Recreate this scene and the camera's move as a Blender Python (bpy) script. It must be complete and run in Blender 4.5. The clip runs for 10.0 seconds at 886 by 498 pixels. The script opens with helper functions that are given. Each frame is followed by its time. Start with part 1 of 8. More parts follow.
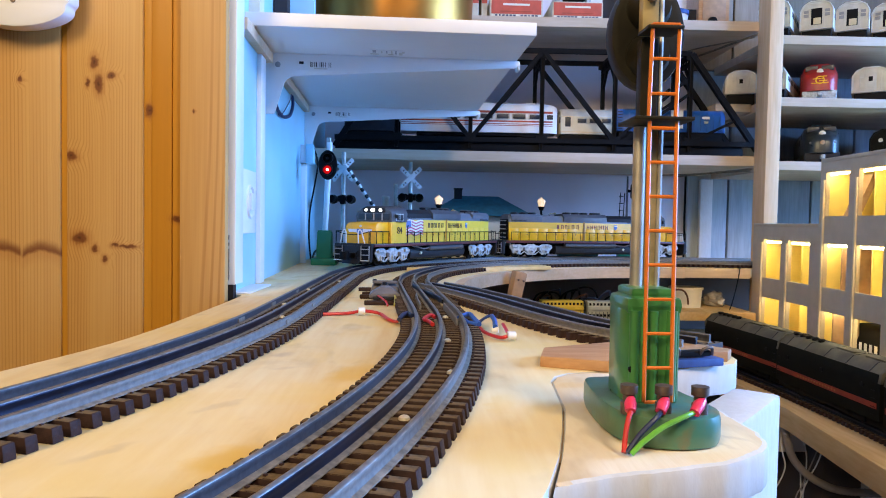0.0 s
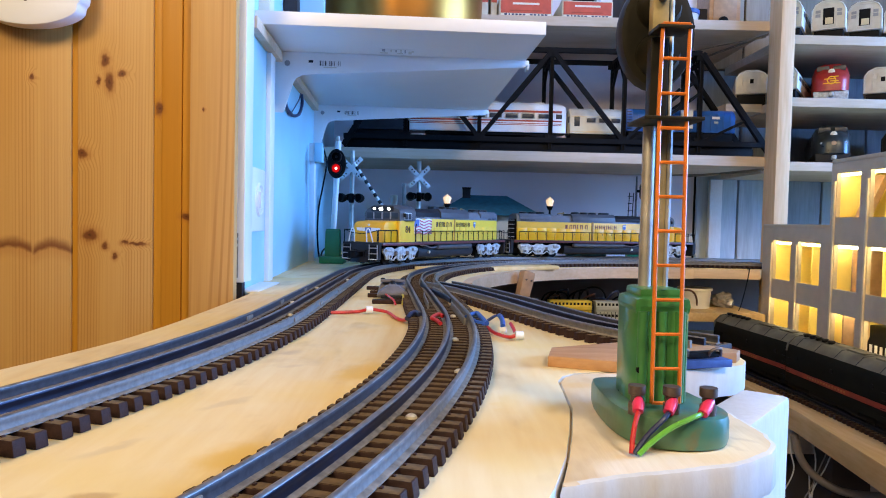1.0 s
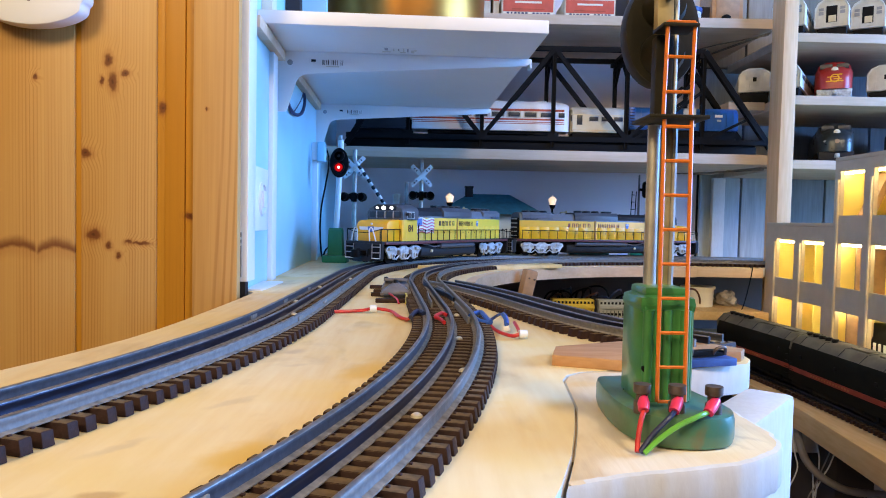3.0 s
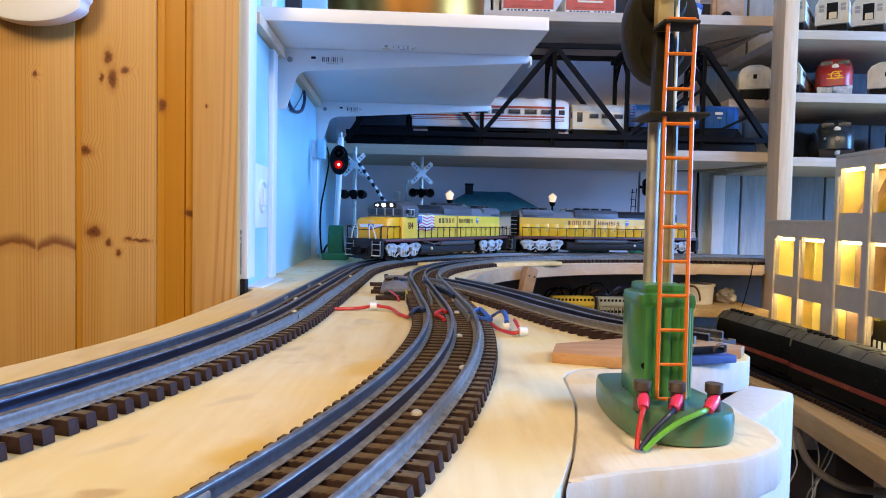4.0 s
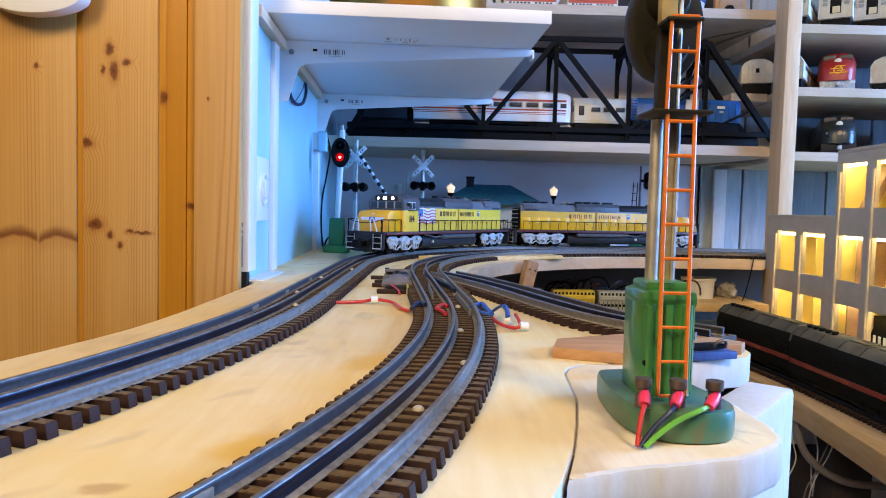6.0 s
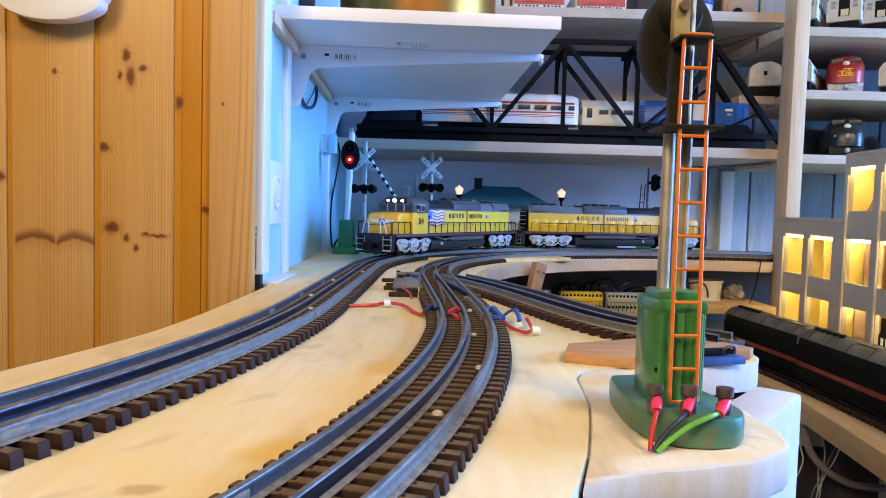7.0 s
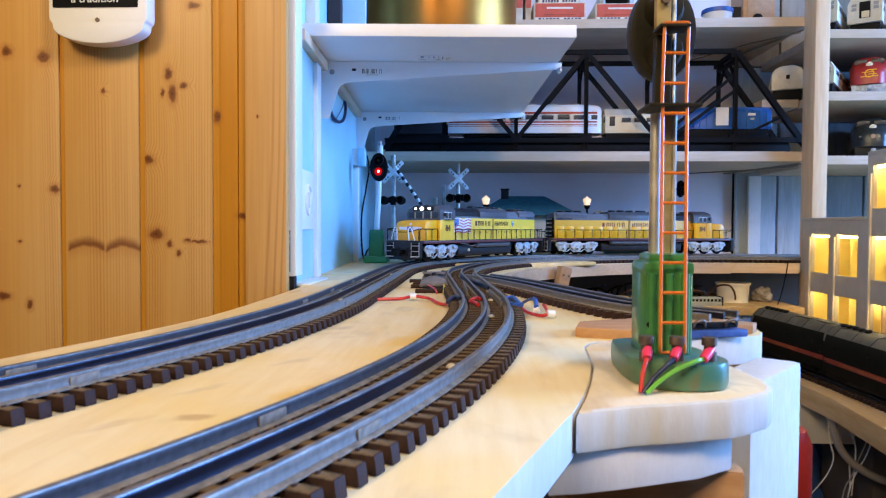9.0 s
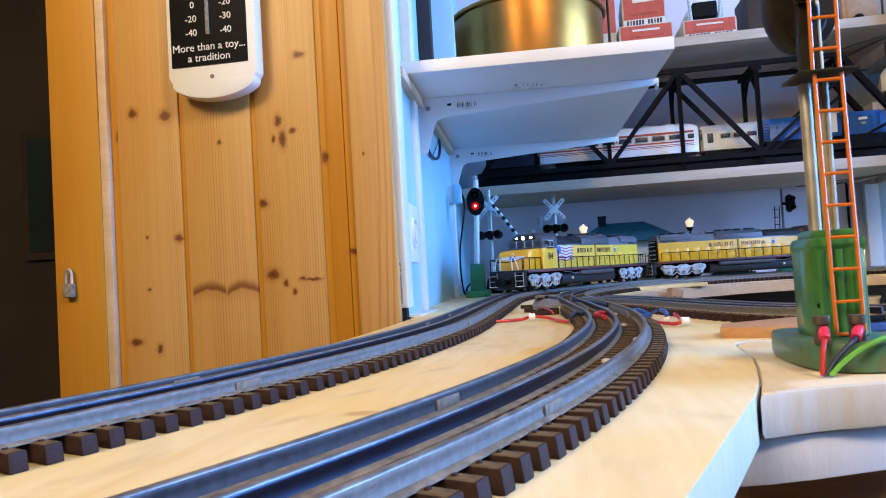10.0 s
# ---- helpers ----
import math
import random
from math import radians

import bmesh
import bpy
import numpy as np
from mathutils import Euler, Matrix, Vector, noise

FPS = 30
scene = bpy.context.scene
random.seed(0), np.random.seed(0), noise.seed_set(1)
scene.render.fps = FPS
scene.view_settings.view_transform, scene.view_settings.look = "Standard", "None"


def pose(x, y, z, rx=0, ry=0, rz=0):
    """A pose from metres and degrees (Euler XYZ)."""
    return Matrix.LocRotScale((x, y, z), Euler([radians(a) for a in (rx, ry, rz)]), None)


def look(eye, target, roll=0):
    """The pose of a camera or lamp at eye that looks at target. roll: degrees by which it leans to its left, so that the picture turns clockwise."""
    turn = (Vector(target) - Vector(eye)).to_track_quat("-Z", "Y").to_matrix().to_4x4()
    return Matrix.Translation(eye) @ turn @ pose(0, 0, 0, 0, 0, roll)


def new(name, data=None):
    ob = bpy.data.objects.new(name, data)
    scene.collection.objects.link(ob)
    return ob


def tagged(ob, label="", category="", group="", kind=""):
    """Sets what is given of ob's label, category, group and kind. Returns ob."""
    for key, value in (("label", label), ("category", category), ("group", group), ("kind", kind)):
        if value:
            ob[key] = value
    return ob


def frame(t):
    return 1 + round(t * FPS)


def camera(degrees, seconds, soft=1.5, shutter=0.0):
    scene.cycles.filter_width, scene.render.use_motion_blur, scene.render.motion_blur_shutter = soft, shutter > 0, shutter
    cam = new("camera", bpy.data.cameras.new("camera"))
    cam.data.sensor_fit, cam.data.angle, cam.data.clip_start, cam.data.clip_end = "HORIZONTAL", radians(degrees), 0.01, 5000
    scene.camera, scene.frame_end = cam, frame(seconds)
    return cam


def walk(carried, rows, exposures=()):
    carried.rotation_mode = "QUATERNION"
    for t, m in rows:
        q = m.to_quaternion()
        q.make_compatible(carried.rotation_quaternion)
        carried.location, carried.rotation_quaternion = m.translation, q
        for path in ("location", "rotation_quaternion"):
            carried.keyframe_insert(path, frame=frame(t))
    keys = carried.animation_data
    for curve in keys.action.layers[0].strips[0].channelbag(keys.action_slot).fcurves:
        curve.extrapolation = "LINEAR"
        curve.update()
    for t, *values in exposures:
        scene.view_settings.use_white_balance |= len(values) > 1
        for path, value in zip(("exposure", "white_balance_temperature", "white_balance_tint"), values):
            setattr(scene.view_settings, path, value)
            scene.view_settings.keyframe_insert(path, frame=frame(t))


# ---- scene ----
cam = camera(64.5, 10.0, soft=1.0, shutter=0.5)
PATH = [
    (0, (-0.001, 0.001, 0.075), (0.037, 1.999, -0.001), 1.0),
    (0.5, (-0.001, 0.001, 0.075), (0.025, 2.0, -0.003), 1.1),
    (1, (-0.001, 0.001, 0.075), (0.014, 2.0, -0.004), 1.3),
    (1.5, (-0.001, 0.001, 0.075), (0.009, 2.0, -0.002), 1.2),
    (2, (-0.002, 0.001, 0.075), (0.009, 2.0, -0.006), 1.3),
    (2.5, (-0.002, 0.001, 0.075), (0.007, 2.0, -0.007), 1.2),
    (4, (-0.002, 0.001, 0.075), (0.007, 1.999, -0.015), 1.2),
    (4.5, (-0.002, 0.001, 0.075), (0.011, 1.999, -0.024), 1.2),
    (5, (-0.002, 0.001, 0.075), (0.011, 1.999, -0.027), 1.4),
    (5.5, (-0.002, 0.001, 0.075), (0.011, 1.998, -0.033), 1.4),
    (7, (-0.0075, -0.0078, 0.0807), (-0.0163, 1.989, -0.033), 1.58),
    (7.5, (-0.013, -0.023, 0.08), (-0.019, 1.974, -0.029), 1.4),
    (8, (-0.021, -0.04, 0.082), (0.004, 1.957, -0.03), 1.4),
    (8.5, (-0.014, -0.046, 0.081), (-0.03, 1.953, 0.013), 1.2),
    (9, (0.002, -0.041, 0.063), (-0.1, 1.956, 0.001), 0.3),
    (9.1, (0.001, -0.043, 0.06), (-0.117, 1.952, -0.015), 0.2),
    (9.5, (-0.0137, -0.0455, 0.0538), (-0.2932, 1.935, 0.0701), -1.53),
    (10, (-0.0218, -0.0391, 0.0439), (-0.3673, 1.932, 0.1153), -3.36),
]
walk(cam, [(t, look(eye, target, roll)) for t, eye, target, roll in PATH])

# world, lights, exposure
scene.view_settings.exposure = 0.04
world = bpy.data.worlds.new("world")
scene.world = world
world.use_nodes = True
wn = world.node_tree
sky = wn.nodes.new("ShaderNodeTexSky")
sky.sky_type = 'NISHITA'
sky.sun_disc = False
sky.sun_elevation = radians(30)
sky.sun_rotation = radians(200)
wn.nodes["Background"].inputs["Strength"].default_value = 0.1
wn.links.new(sky.outputs["Color"], wn.nodes["Background"].inputs["Color"])


def area(name, m, sx, sy, power, color):
    d = bpy.data.lights.new(name, "AREA")
    d.shape, d.size, d.size_y, d.energy, d.color = "RECTANGLE", sx, sy, power, color
    ob = new(name, d)
    ob.matrix_world = m
    return ob


# unseen warm lamps behind the camera, the second added for the door; daylight in the window opening of the east wall
area("unseen_warm_light", look((0.55, -0.38, 1.02), (0.15, 0.75, 0.0)), 0.28, 0.28, 11.4, (1.0, 0.79, 0.54))
area("added_door_light", look((-0.62, -0.65, 0.88), (-0.38, 0.65, 0.25)), 0.42, 0.42, 16.0, (1.0, 0.75, 0.43))
area("window_daylight", look((2.17, 0.66, 0.56), (0.0, 0.95, 0.1)), 1.3, 0.95, 141.0, (0.165, 0.41, 1.0))


# ---- materials ----
def mat(name, color, rough=0.5, metal=0.0, var=0.12, scale=40.0, bump=0.0, bscale=200.0, stretch=(1, 1, 1), emit=None, power=0.0, coat=0.0, coord="Object", spec=0.5):
    m = bpy.data.materials.new(name)
    m.use_nodes = True
    nt = m.node_tree
    b = nt.nodes["Principled BSDF"]
    b.inputs["Roughness"].default_value = rough
    b.inputs["Metallic"].default_value = metal
    b.inputs["Coat Weight"].default_value = coat
    b.inputs["Specular IOR Level"].default_value = spec
    tc = nt.nodes.new("ShaderNodeTexCoord")
    mp = nt.nodes.new("ShaderNodeMapping")
    mp.inputs["Scale"].default_value = stretch
    nt.links.new(tc.outputs[coord], mp.inputs["Vector"])
    no = nt.nodes.new("ShaderNodeTexNoise")
    no.inputs["Scale"].default_value = scale
    no.inputs["Detail"].default_value = 6
    nt.links.new(mp.outputs["Vector"], no.inputs["Vector"])
    ramp = nt.nodes.new("ShaderNodeValToRGB")
    dark = [c * (1 - var) for c in color]
    lite = [min(1, c * (1 + var)) for c in color]
    ramp.color_ramp.elements[0].position, ramp.color_ramp.elements[1].position = 0.3, 0.7
    ramp.color_ramp.elements[0].color, ramp.color_ramp.elements[1].color = (*dark, 1), (*lite, 1)
    nt.links.new(no.outputs["Fac"], ramp.inputs["Fac"])
    nt.links.new(ramp.outputs["Color"], b.inputs["Base Color"])
    rr = nt.nodes.new("ShaderNodeMapRange")
    rr.inputs["To Min"].default_value, rr.inputs["To Max"].default_value = max(0.02, rough - 0.08), min(1, rough + 0.1)
    nt.links.new(no.outputs["Fac"], rr.inputs["Value"])
    nt.links.new(rr.outputs["Result"], b.inputs["Roughness"])
    if bump:
        n2 = nt.nodes.new("ShaderNodeTexNoise")
        n2.inputs["Scale"].default_value = bscale
        n2.inputs["Detail"].default_value = 4
        nt.links.new(mp.outputs["Vector"], n2.inputs["Vector"])
        bp = nt.nodes.new("ShaderNodeBump")
        bp.inputs["Strength"].default_value = bump
        bp.inputs["Distance"].default_value = 0.001
        nt.links.new(n2.outputs["Fac"], bp.inputs["Height"])
        nt.links.new(bp.outputs["Normal"], b.inputs["Normal"])
    if emit:
        b.inputs["Emission Color"].default_value = (*emit, 1)
        b.inputs["Emission Strength"].default_value = power
    return m


def wood(name, light, dark, grain=(1, 1, 1), scale=6.0, rough=0.5, knots=0.0, knot_scale=9.0, knot_color=(0.12, 0.04, 0.012), coat=0.0, random_shift=True, streak=0.5, blotch=0.25, stain=None, relief=0.12, lines=0.0, vary=0.0):
    """Wood with long fibres; grain stretches the pattern, its small axis is the fibre's."""
    m = bpy.data.materials.new(name)
    m.use_nodes = True
    nt = m.node_tree
    L, N = nt.links.new, nt.nodes.new
    b = nt.nodes["Principled BSDF"]
    b.inputs["Coat Weight"].default_value = coat
    b.inputs["Coat Roughness"].default_value = 0.25
    tc, info, add = N("ShaderNodeTexCoord"), N("ShaderNodeObjectInfo"), N("ShaderNodeVectorMath")
    mul = N("ShaderNodeVectorMath")
    mul.operation = "SCALE"
    mul.inputs[0].default_value = (3.1, 5.7, 2.3)
    L(info.outputs["Random"], mul.inputs["Scale"])
    L(tc.outputs["Object"], add.inputs[0])
    if random_shift:
        L(mul.outputs["Vector"], add.inputs[1])
    mp = N("ShaderNodeMapping")
    mp.inputs["Scale"].default_value = grain
    L(add.outputs["Vector"], mp.inputs["Vector"])
    big = N("ShaderNodeTexNoise")
    big.inputs["Scale"].default_value, big.inputs["Detail"].default_value, big.inputs["Distortion"].default_value = scale, 3, 0.6
    L(mp.outputs["Vector"], big.inputs["Vector"])
    rings = N("ShaderNodeMath")
    rings.operation = "MULTIPLY"
    rings.inputs[1].default_value = 34.0
    L(big.outputs["Fac"], rings.inputs[0])
    sine = N("ShaderNodeMath")
    sine.operation = "SINE"
    L(rings.outputs["Value"], sine.inputs[0])
    fine = N("ShaderNodeTexNoise")
    fine.inputs["Scale"].default_value, fine.inputs["Detail"].default_value = scale * 22, 4
    L(mp.outputs["Vector"], fine.inputs["Vector"])
    f1 = N("ShaderNodeMapRange")
    f1.inputs["From Min"].default_value, f1.inputs["From Max"].default_value = -1, 1
    f1.inputs["To Min"].default_value, f1.inputs["To Max"].default_value = 0.0, streak
    L(sine.outputs["Value"], f1.inputs["Value"])
    f2 = N("ShaderNodeMapRange")
    f2.inputs["From Min"].default_value, f2.inputs["From Max"].default_value = 0.35, 0.65
    f2.inputs["To Max"].default_value = 0.45
    L(fine.outputs["Fac"], f2.inputs["Value"])
    sm = N("ShaderNodeMath")
    band = f1.outputs["Result"]
    if lines:
        pw = N("ShaderNodeMath")
        pw.operation = "POWER"
        pw.inputs[1].default_value = 2.6
        f0 = N("ShaderNodeMapRange")
        f0.inputs["From Min"].default_value, f0.inputs["From Max"].default_value = -1, 1
        L(sine.outputs["Value"], f0.inputs["Value"])
        L(f0.outputs["Result"], pw.inputs[0])
        ml = N("ShaderNodeMath")
        ml.operation = "MULTIPLY"
        ml.inputs[1].default_value = streak
        L(pw.outputs["Value"], ml.inputs[0])
        band = ml.outputs["Value"]
        rings.inputs[1].default_value = lines
        big.inputs["Detail"].default_value, big.inputs["Distortion"].default_value = 1.5, 0.25
    L(band, sm.inputs[0])
    L(f2.outputs["Result"], sm.inputs[1])
    mix = N("ShaderNodeMix")
    mix.data_type = "RGBA"
    mix.inputs[6].default_value, mix.inputs[7].default_value = (*light, 1), (*dark, 1)
    L(sm.outputs["Value"], mix.inputs[0])
    col = mix.outputs[2]
    # broad uneven tone
    bl = N("ShaderNodeTexNoise")
    bl.inputs["Scale"].default_value, bl.inputs["Detail"].default_value = (13.0 if stain else 9.0), 3
    L(add.outputs["Vector"], bl.inputs["Vector"])
    br = N("ShaderNodeMapRange")
    br.inputs["From Min"].default_value, br.inputs["From Max"].default_value = 0.47, 0.64
    br.inputs["To Max"].default_value = blotch
    L(bl.outputs["Fac"], br.inputs["Value"])
    m2 = N("ShaderNodeMix")
    m2.data_type = "RGBA"
    m2.inputs[7].default_value = (*[c * 0.62 for c in light], 1)
    m2.inputs[7].default_value[2] *= 0.6
    if stain:
        m2.inputs[7].default_value = (*stain, 1)
    L(br.outputs["Result"], m2.inputs[0])
    L(col, m2.inputs[6])
    col = m2.outputs[2]
    if stain:
        b.inputs["Specular IOR Level"].default_value = 0.25
        # small brown smudges
        sn = N("ShaderNodeTexNoise")
        sn.inputs["Scale"].default_value, sn.inputs["Detail"].default_value, sn.inputs["Distortion"].default_value = 30.0, 4, 0.4
        smap = N("ShaderNodeMapping")
        smap.inputs["Scale"].default_value = (1.0, 0.55, 1.0)
        L(add.outputs["Vector"], smap.inputs["Vector"])
        L(smap.outputs["Vector"], sn.inputs["Vector"])
        sr = N("ShaderNodeMapRange")
        sr.inputs["From Min"].default_value, sr.inputs["From Max"].default_value = 0.54, 0.70
        sr.inputs["To Max"].default_value = 0.42
        L(sn.outputs["Fac"], sr.inputs["Value"])
        m4 = N("ShaderNodeMix")
        m4.data_type = "RGBA"
        m4.inputs[7].default_value = (0.46, 0.32, 0.16, 1)
        L(sr.outputs["Result"], m4.inputs[0])
        L(col, m4.inputs[6])
        col = m4.outputs[2]
    if knots:
        kmap = N("ShaderNodeMapping")
        kmap.inputs["Scale"].default_value = [0.45 if g < 0.5 else 1.0 for g in grain]
        L(add.outputs["Vector"], kmap.inputs["Vector"])
        vo = N("ShaderNodeTexVoronoi")
        vo.inputs["Scale"].default_value = knot_scale
        L(kmap.outputs["Vector"], vo.inputs["Vector"])
        kr = N("ShaderNodeMapRange")
        kr.inputs["From Min"].default_value, kr.inputs["From Max"].default_value = 0.05, 0.16
        kr.inputs["To Min"].default_value, kr.inputs["To Max"].default_value = 0.85, 0.0
        L(vo.outputs["Distance"], kr.inputs["Value"])
        sel = N("ShaderNodeMath")
        sel.operation = "LESS_THAN"
        sel.inputs[1].default_value = knots
        sep = N("ShaderNodeSeparateColor")
        L(vo.outputs["Color"], sep.inputs["Color"])
        L(sep.outputs["Red"], sel.inputs[0])
        km = N("ShaderNodeMath")
        km.operation = "MULTIPLY"
        L(kr.outputs["Result"], km.inputs[0])
        L(sel.outputs["Value"], km.inputs[1])
        m3 = N("ShaderNodeMix")
        m3.data_type = "RGBA"
        m3.inputs[7].default_value = (*knot_color, 1)
        L(km.outputs["Value"], m3.inputs[0])
        L(col, m3.inputs[6])
        col = m3.outputs[2]
    if vary:
        tone, gain = N("ShaderNodeMapRange"), N("ShaderNodeVectorMath")
        tone.inputs["To Min"].default_value, tone.inputs["To Max"].default_value = 1 - vary, 1 + vary
        L(info.outputs["Random"], tone.inputs["Value"])
        gain.operation = "SCALE"
        L(col, gain.inputs[0])
        L(tone.outputs["Result"], gain.inputs["Scale"])
        col = gain.outputs["Vector"]
    L(col, b.inputs["Base Color"])
    rg = N("ShaderNodeMapRange")
    rg.inputs["To Min"].default_value, rg.inputs["To Max"].default_value = rough - 0.1, rough + 0.12
    L(fine.outputs["Fac"], rg.inputs["Value"])
    L(rg.outputs["Result"], b.inputs["Roughness"])
    bp = N("ShaderNodeBump")
    bp.inputs["Strength"].default_value, bp.inputs["Distance"].default_value = relief, 0.0008
    L(sm.outputs["Value"], bp.inputs["Height"])
    L(bp.outputs["Normal"], b.inputs["Normal"])
    return m


M = {}


def pine(name, light, dark, tone, spacing, wander, depth, knots=(), arcs=(), y=0.675):
    """Varnished upright pine: grain lines that bend round the knots (x, z, half width, half height), dark bowed marks (x, z, half width, rise)."""
    m = bpy.data.materials.new(name)
    m.use_nodes = True
    nt = m.node_tree
    L, N = nt.links.new, nt.nodes.new
    b = nt.nodes["Principled BSDF"]

    def calc(op, p, q=None, r=None):
        n = N("ShaderNodeMath")
        n.operation = op
        for k, v in enumerate((p, q, r)):
            if v is None:
                continue
            if isinstance(v, (int, float)):
                n.inputs[k].default_value = v
            else:
                L(v, n.inputs[k])
        return n.outputs[0]

    def span(v, a0, a1, b0, b1, soft=True):
        n = N("ShaderNodeMapRange")
        n.interpolation_type = "SMOOTHSTEP" if soft else "LINEAR"
        L(v, n.inputs["Value"])
        for k, q in zip(("From Min", "From Max", "To Min", "To Max"), (a0, a1, b0, b1)):
            n.inputs[k].default_value = q
        return n.outputs["Result"]

    def noise_at(scale, size, detail=2.0):
        mp, n = N("ShaderNodeMapping"), N("ShaderNodeTexNoise")
        mp.inputs["Scale"].default_value = scale
        L(shifted, mp.inputs["Vector"])
        L(mp.outputs["Vector"], n.inputs["Vector"])
        n.inputs["Scale"].default_value, n.inputs["Detail"].default_value = size, detail
        return n.outputs["Fac"]

    def blend(fac, under, over):
        n = N("ShaderNodeMix")
        n.data_type = "RGBA"
        L(fac, n.inputs[0])
        for k, v in ((6, under), (7, over)):
            if isinstance(v, tuple):
                n.inputs[k].default_value = (*v, 1)
            else:
                L(v, n.inputs[k])
        return n.outputs[2]

    geo, info = N("ShaderNodeNewGeometry"), N("ShaderNodeObjectInfo")
    mul, add = N("ShaderNodeVectorMath"), N("ShaderNodeVectorMath")
    mul.operation = "SCALE"
    mul.inputs[0].default_value = (3.1, 0.0, 7.3)
    L(info.outputs["Random"], mul.inputs["Scale"])
    L(geo.outputs["Position"], add.inputs[0])
    L(mul.outputs["Vector"], add.inputs[1])
    shifted = add.outputs["Vector"]
    sep = N("ShaderNodeSeparateXYZ")
    L(geo.outputs["Position"], sep.inputs[0])
    x, z = sep.outputs["X"], sep.outputs["Z"]
    # ragged rim for the knots
    rag = N("ShaderNodeTexNoise")
    rag.inputs["Scale"].default_value, rag.inputs["Detail"].default_value = 150.0, 3
    L(geo.outputs["Position"], rag.inputs["Vector"])
    nv, pos = N("ShaderNodeVectorMath"), N("ShaderNodeVectorMath")
    nv.operation = "MULTIPLY_ADD"
    nv.inputs[1].default_value, nv.inputs[2].default_value = (0.006,) * 3, (-0.003,) * 3
    L(rag.outputs["Color"], nv.inputs[0])
    L(geo.outputs["Position"], pos.inputs[0])
    L(nv.outputs["Vector"], pos.inputs[1])
    core = None
    for kx, kz, rx, rz in knots:
        mp, ln = N("ShaderNodeMapping"), N("ShaderNodeVectorMath")
        mp.vector_type = "TEXTURE"
        mp.inputs["Location"].default_value, mp.inputs["Scale"].default_value = (kx, y, kz), (rx, 0.05, rz)
        L(pos.outputs["Vector"], mp.inputs["Vector"])
        ln.operation = "LENGTH"
        L(mp.outputs["Vector"], ln.inputs[0])
        d = ln.outputs["Value"]
        core = d if core is None else calc("MINIMUM", core, d)
    lines = calc("MULTIPLY", x, 1.0 / spacing)
    lines = calc("ADD", lines, calc("MULTIPLY", noise_at((12.0, 1.0, 1.1), 1.0, 1.0), wander))
    if core is not None:
        lines = calc("ADD", lines, span(core, 0.8, 4.5, 1.6, 0.0))
    wave = calc("SINE", calc("MULTIPLY", lines, 6.2832))
    line = span(wave, 0.1, 1.0, 0.0, 1.0)
    strength = span(noise_at((22.0, 1.0, 1.4), 1.0, 2.0), 0.42, 0.66, 0.04, 1.0)
    fibre = noise_at((330.0, 1.0, 5.0), 1.0, 3.0)
    grain = calc("ADD", calc("MULTIPLY", calc("MULTIPLY", line, strength), depth), span(fibre, 0.3, 0.7, 0.0, 0.16))
    col = blend(span(noise_at((7.0, 1.0, 2.2), 1.0, 3.0), 0.36, 0.66, 0.0, 0.8), light, tone)
    col = blend(grain, col, dark)
    if core is not None:
        col = blend(span(core, 0.9, 2.3, 0.42, 0.0), col, (0.36, 0.13, 0.03))
        col = blend(span(core, 0.62, 1.3, 0.88, 0.0), col, (0.155, 0.045, 0.014))
        col = blend(span(core, 0.0, 0.5, 0.7, 0.0), col, (0.07, 0.02, 0.008))
    for ax, az, aw, rise in arcs:
        u = calc("DIVIDE", calc("SUBTRACT", x, ax), aw)
        uu = calc("MULTIPLY", u, u)
        d = calc("SUBTRACT", calc("ADD", z, calc("MULTIPLY", rag.outputs["Fac"], 0.004)), calc("SUBTRACT", az + 0.002, calc("MULTIPLY", uu, rise)))
        ends = span(uu, 0.75, 1.05, 1.0, 0.0)
        dark_rim = calc("MULTIPLY", calc("MULTIPLY", span(d, -0.0036, 0.0006, 0.0, 0.86), span(d, 0.0006, 0.0115, 1.0, 0.0)), ends)
        below = calc("MULTIPLY", calc("MULTIPLY", span(d, -0.016, -0.002, 0.0, 0.30), span(d, -0.002, 0.002, 1.0, 0.0)), ends)
        col = blend(below, col, (0.36, 0.13, 0.03))
        col = blend(dark_rim, col, (0.17, 0.05, 0.018))
    L(col, b.inputs["Base Color"])
    b.inputs["Coat Weight"].default_value, b.inputs["Coat Roughness"].default_value = 0.06, 0.3
    b.inputs["Specular IOR Level"].default_value = 0.28
    L(span(fibre, 0.2, 0.8, 0.34, 0.5, False), b.inputs["Roughness"])
    bp = N("ShaderNodeBump")
    bp.inputs["Strength"].default_value, bp.inputs["Distance"].default_value = 0.15, 0.0006
    L(grain, bp.inputs["Height"])
    L(bp.outputs["Normal"], b.inputs["Normal"])
    return m


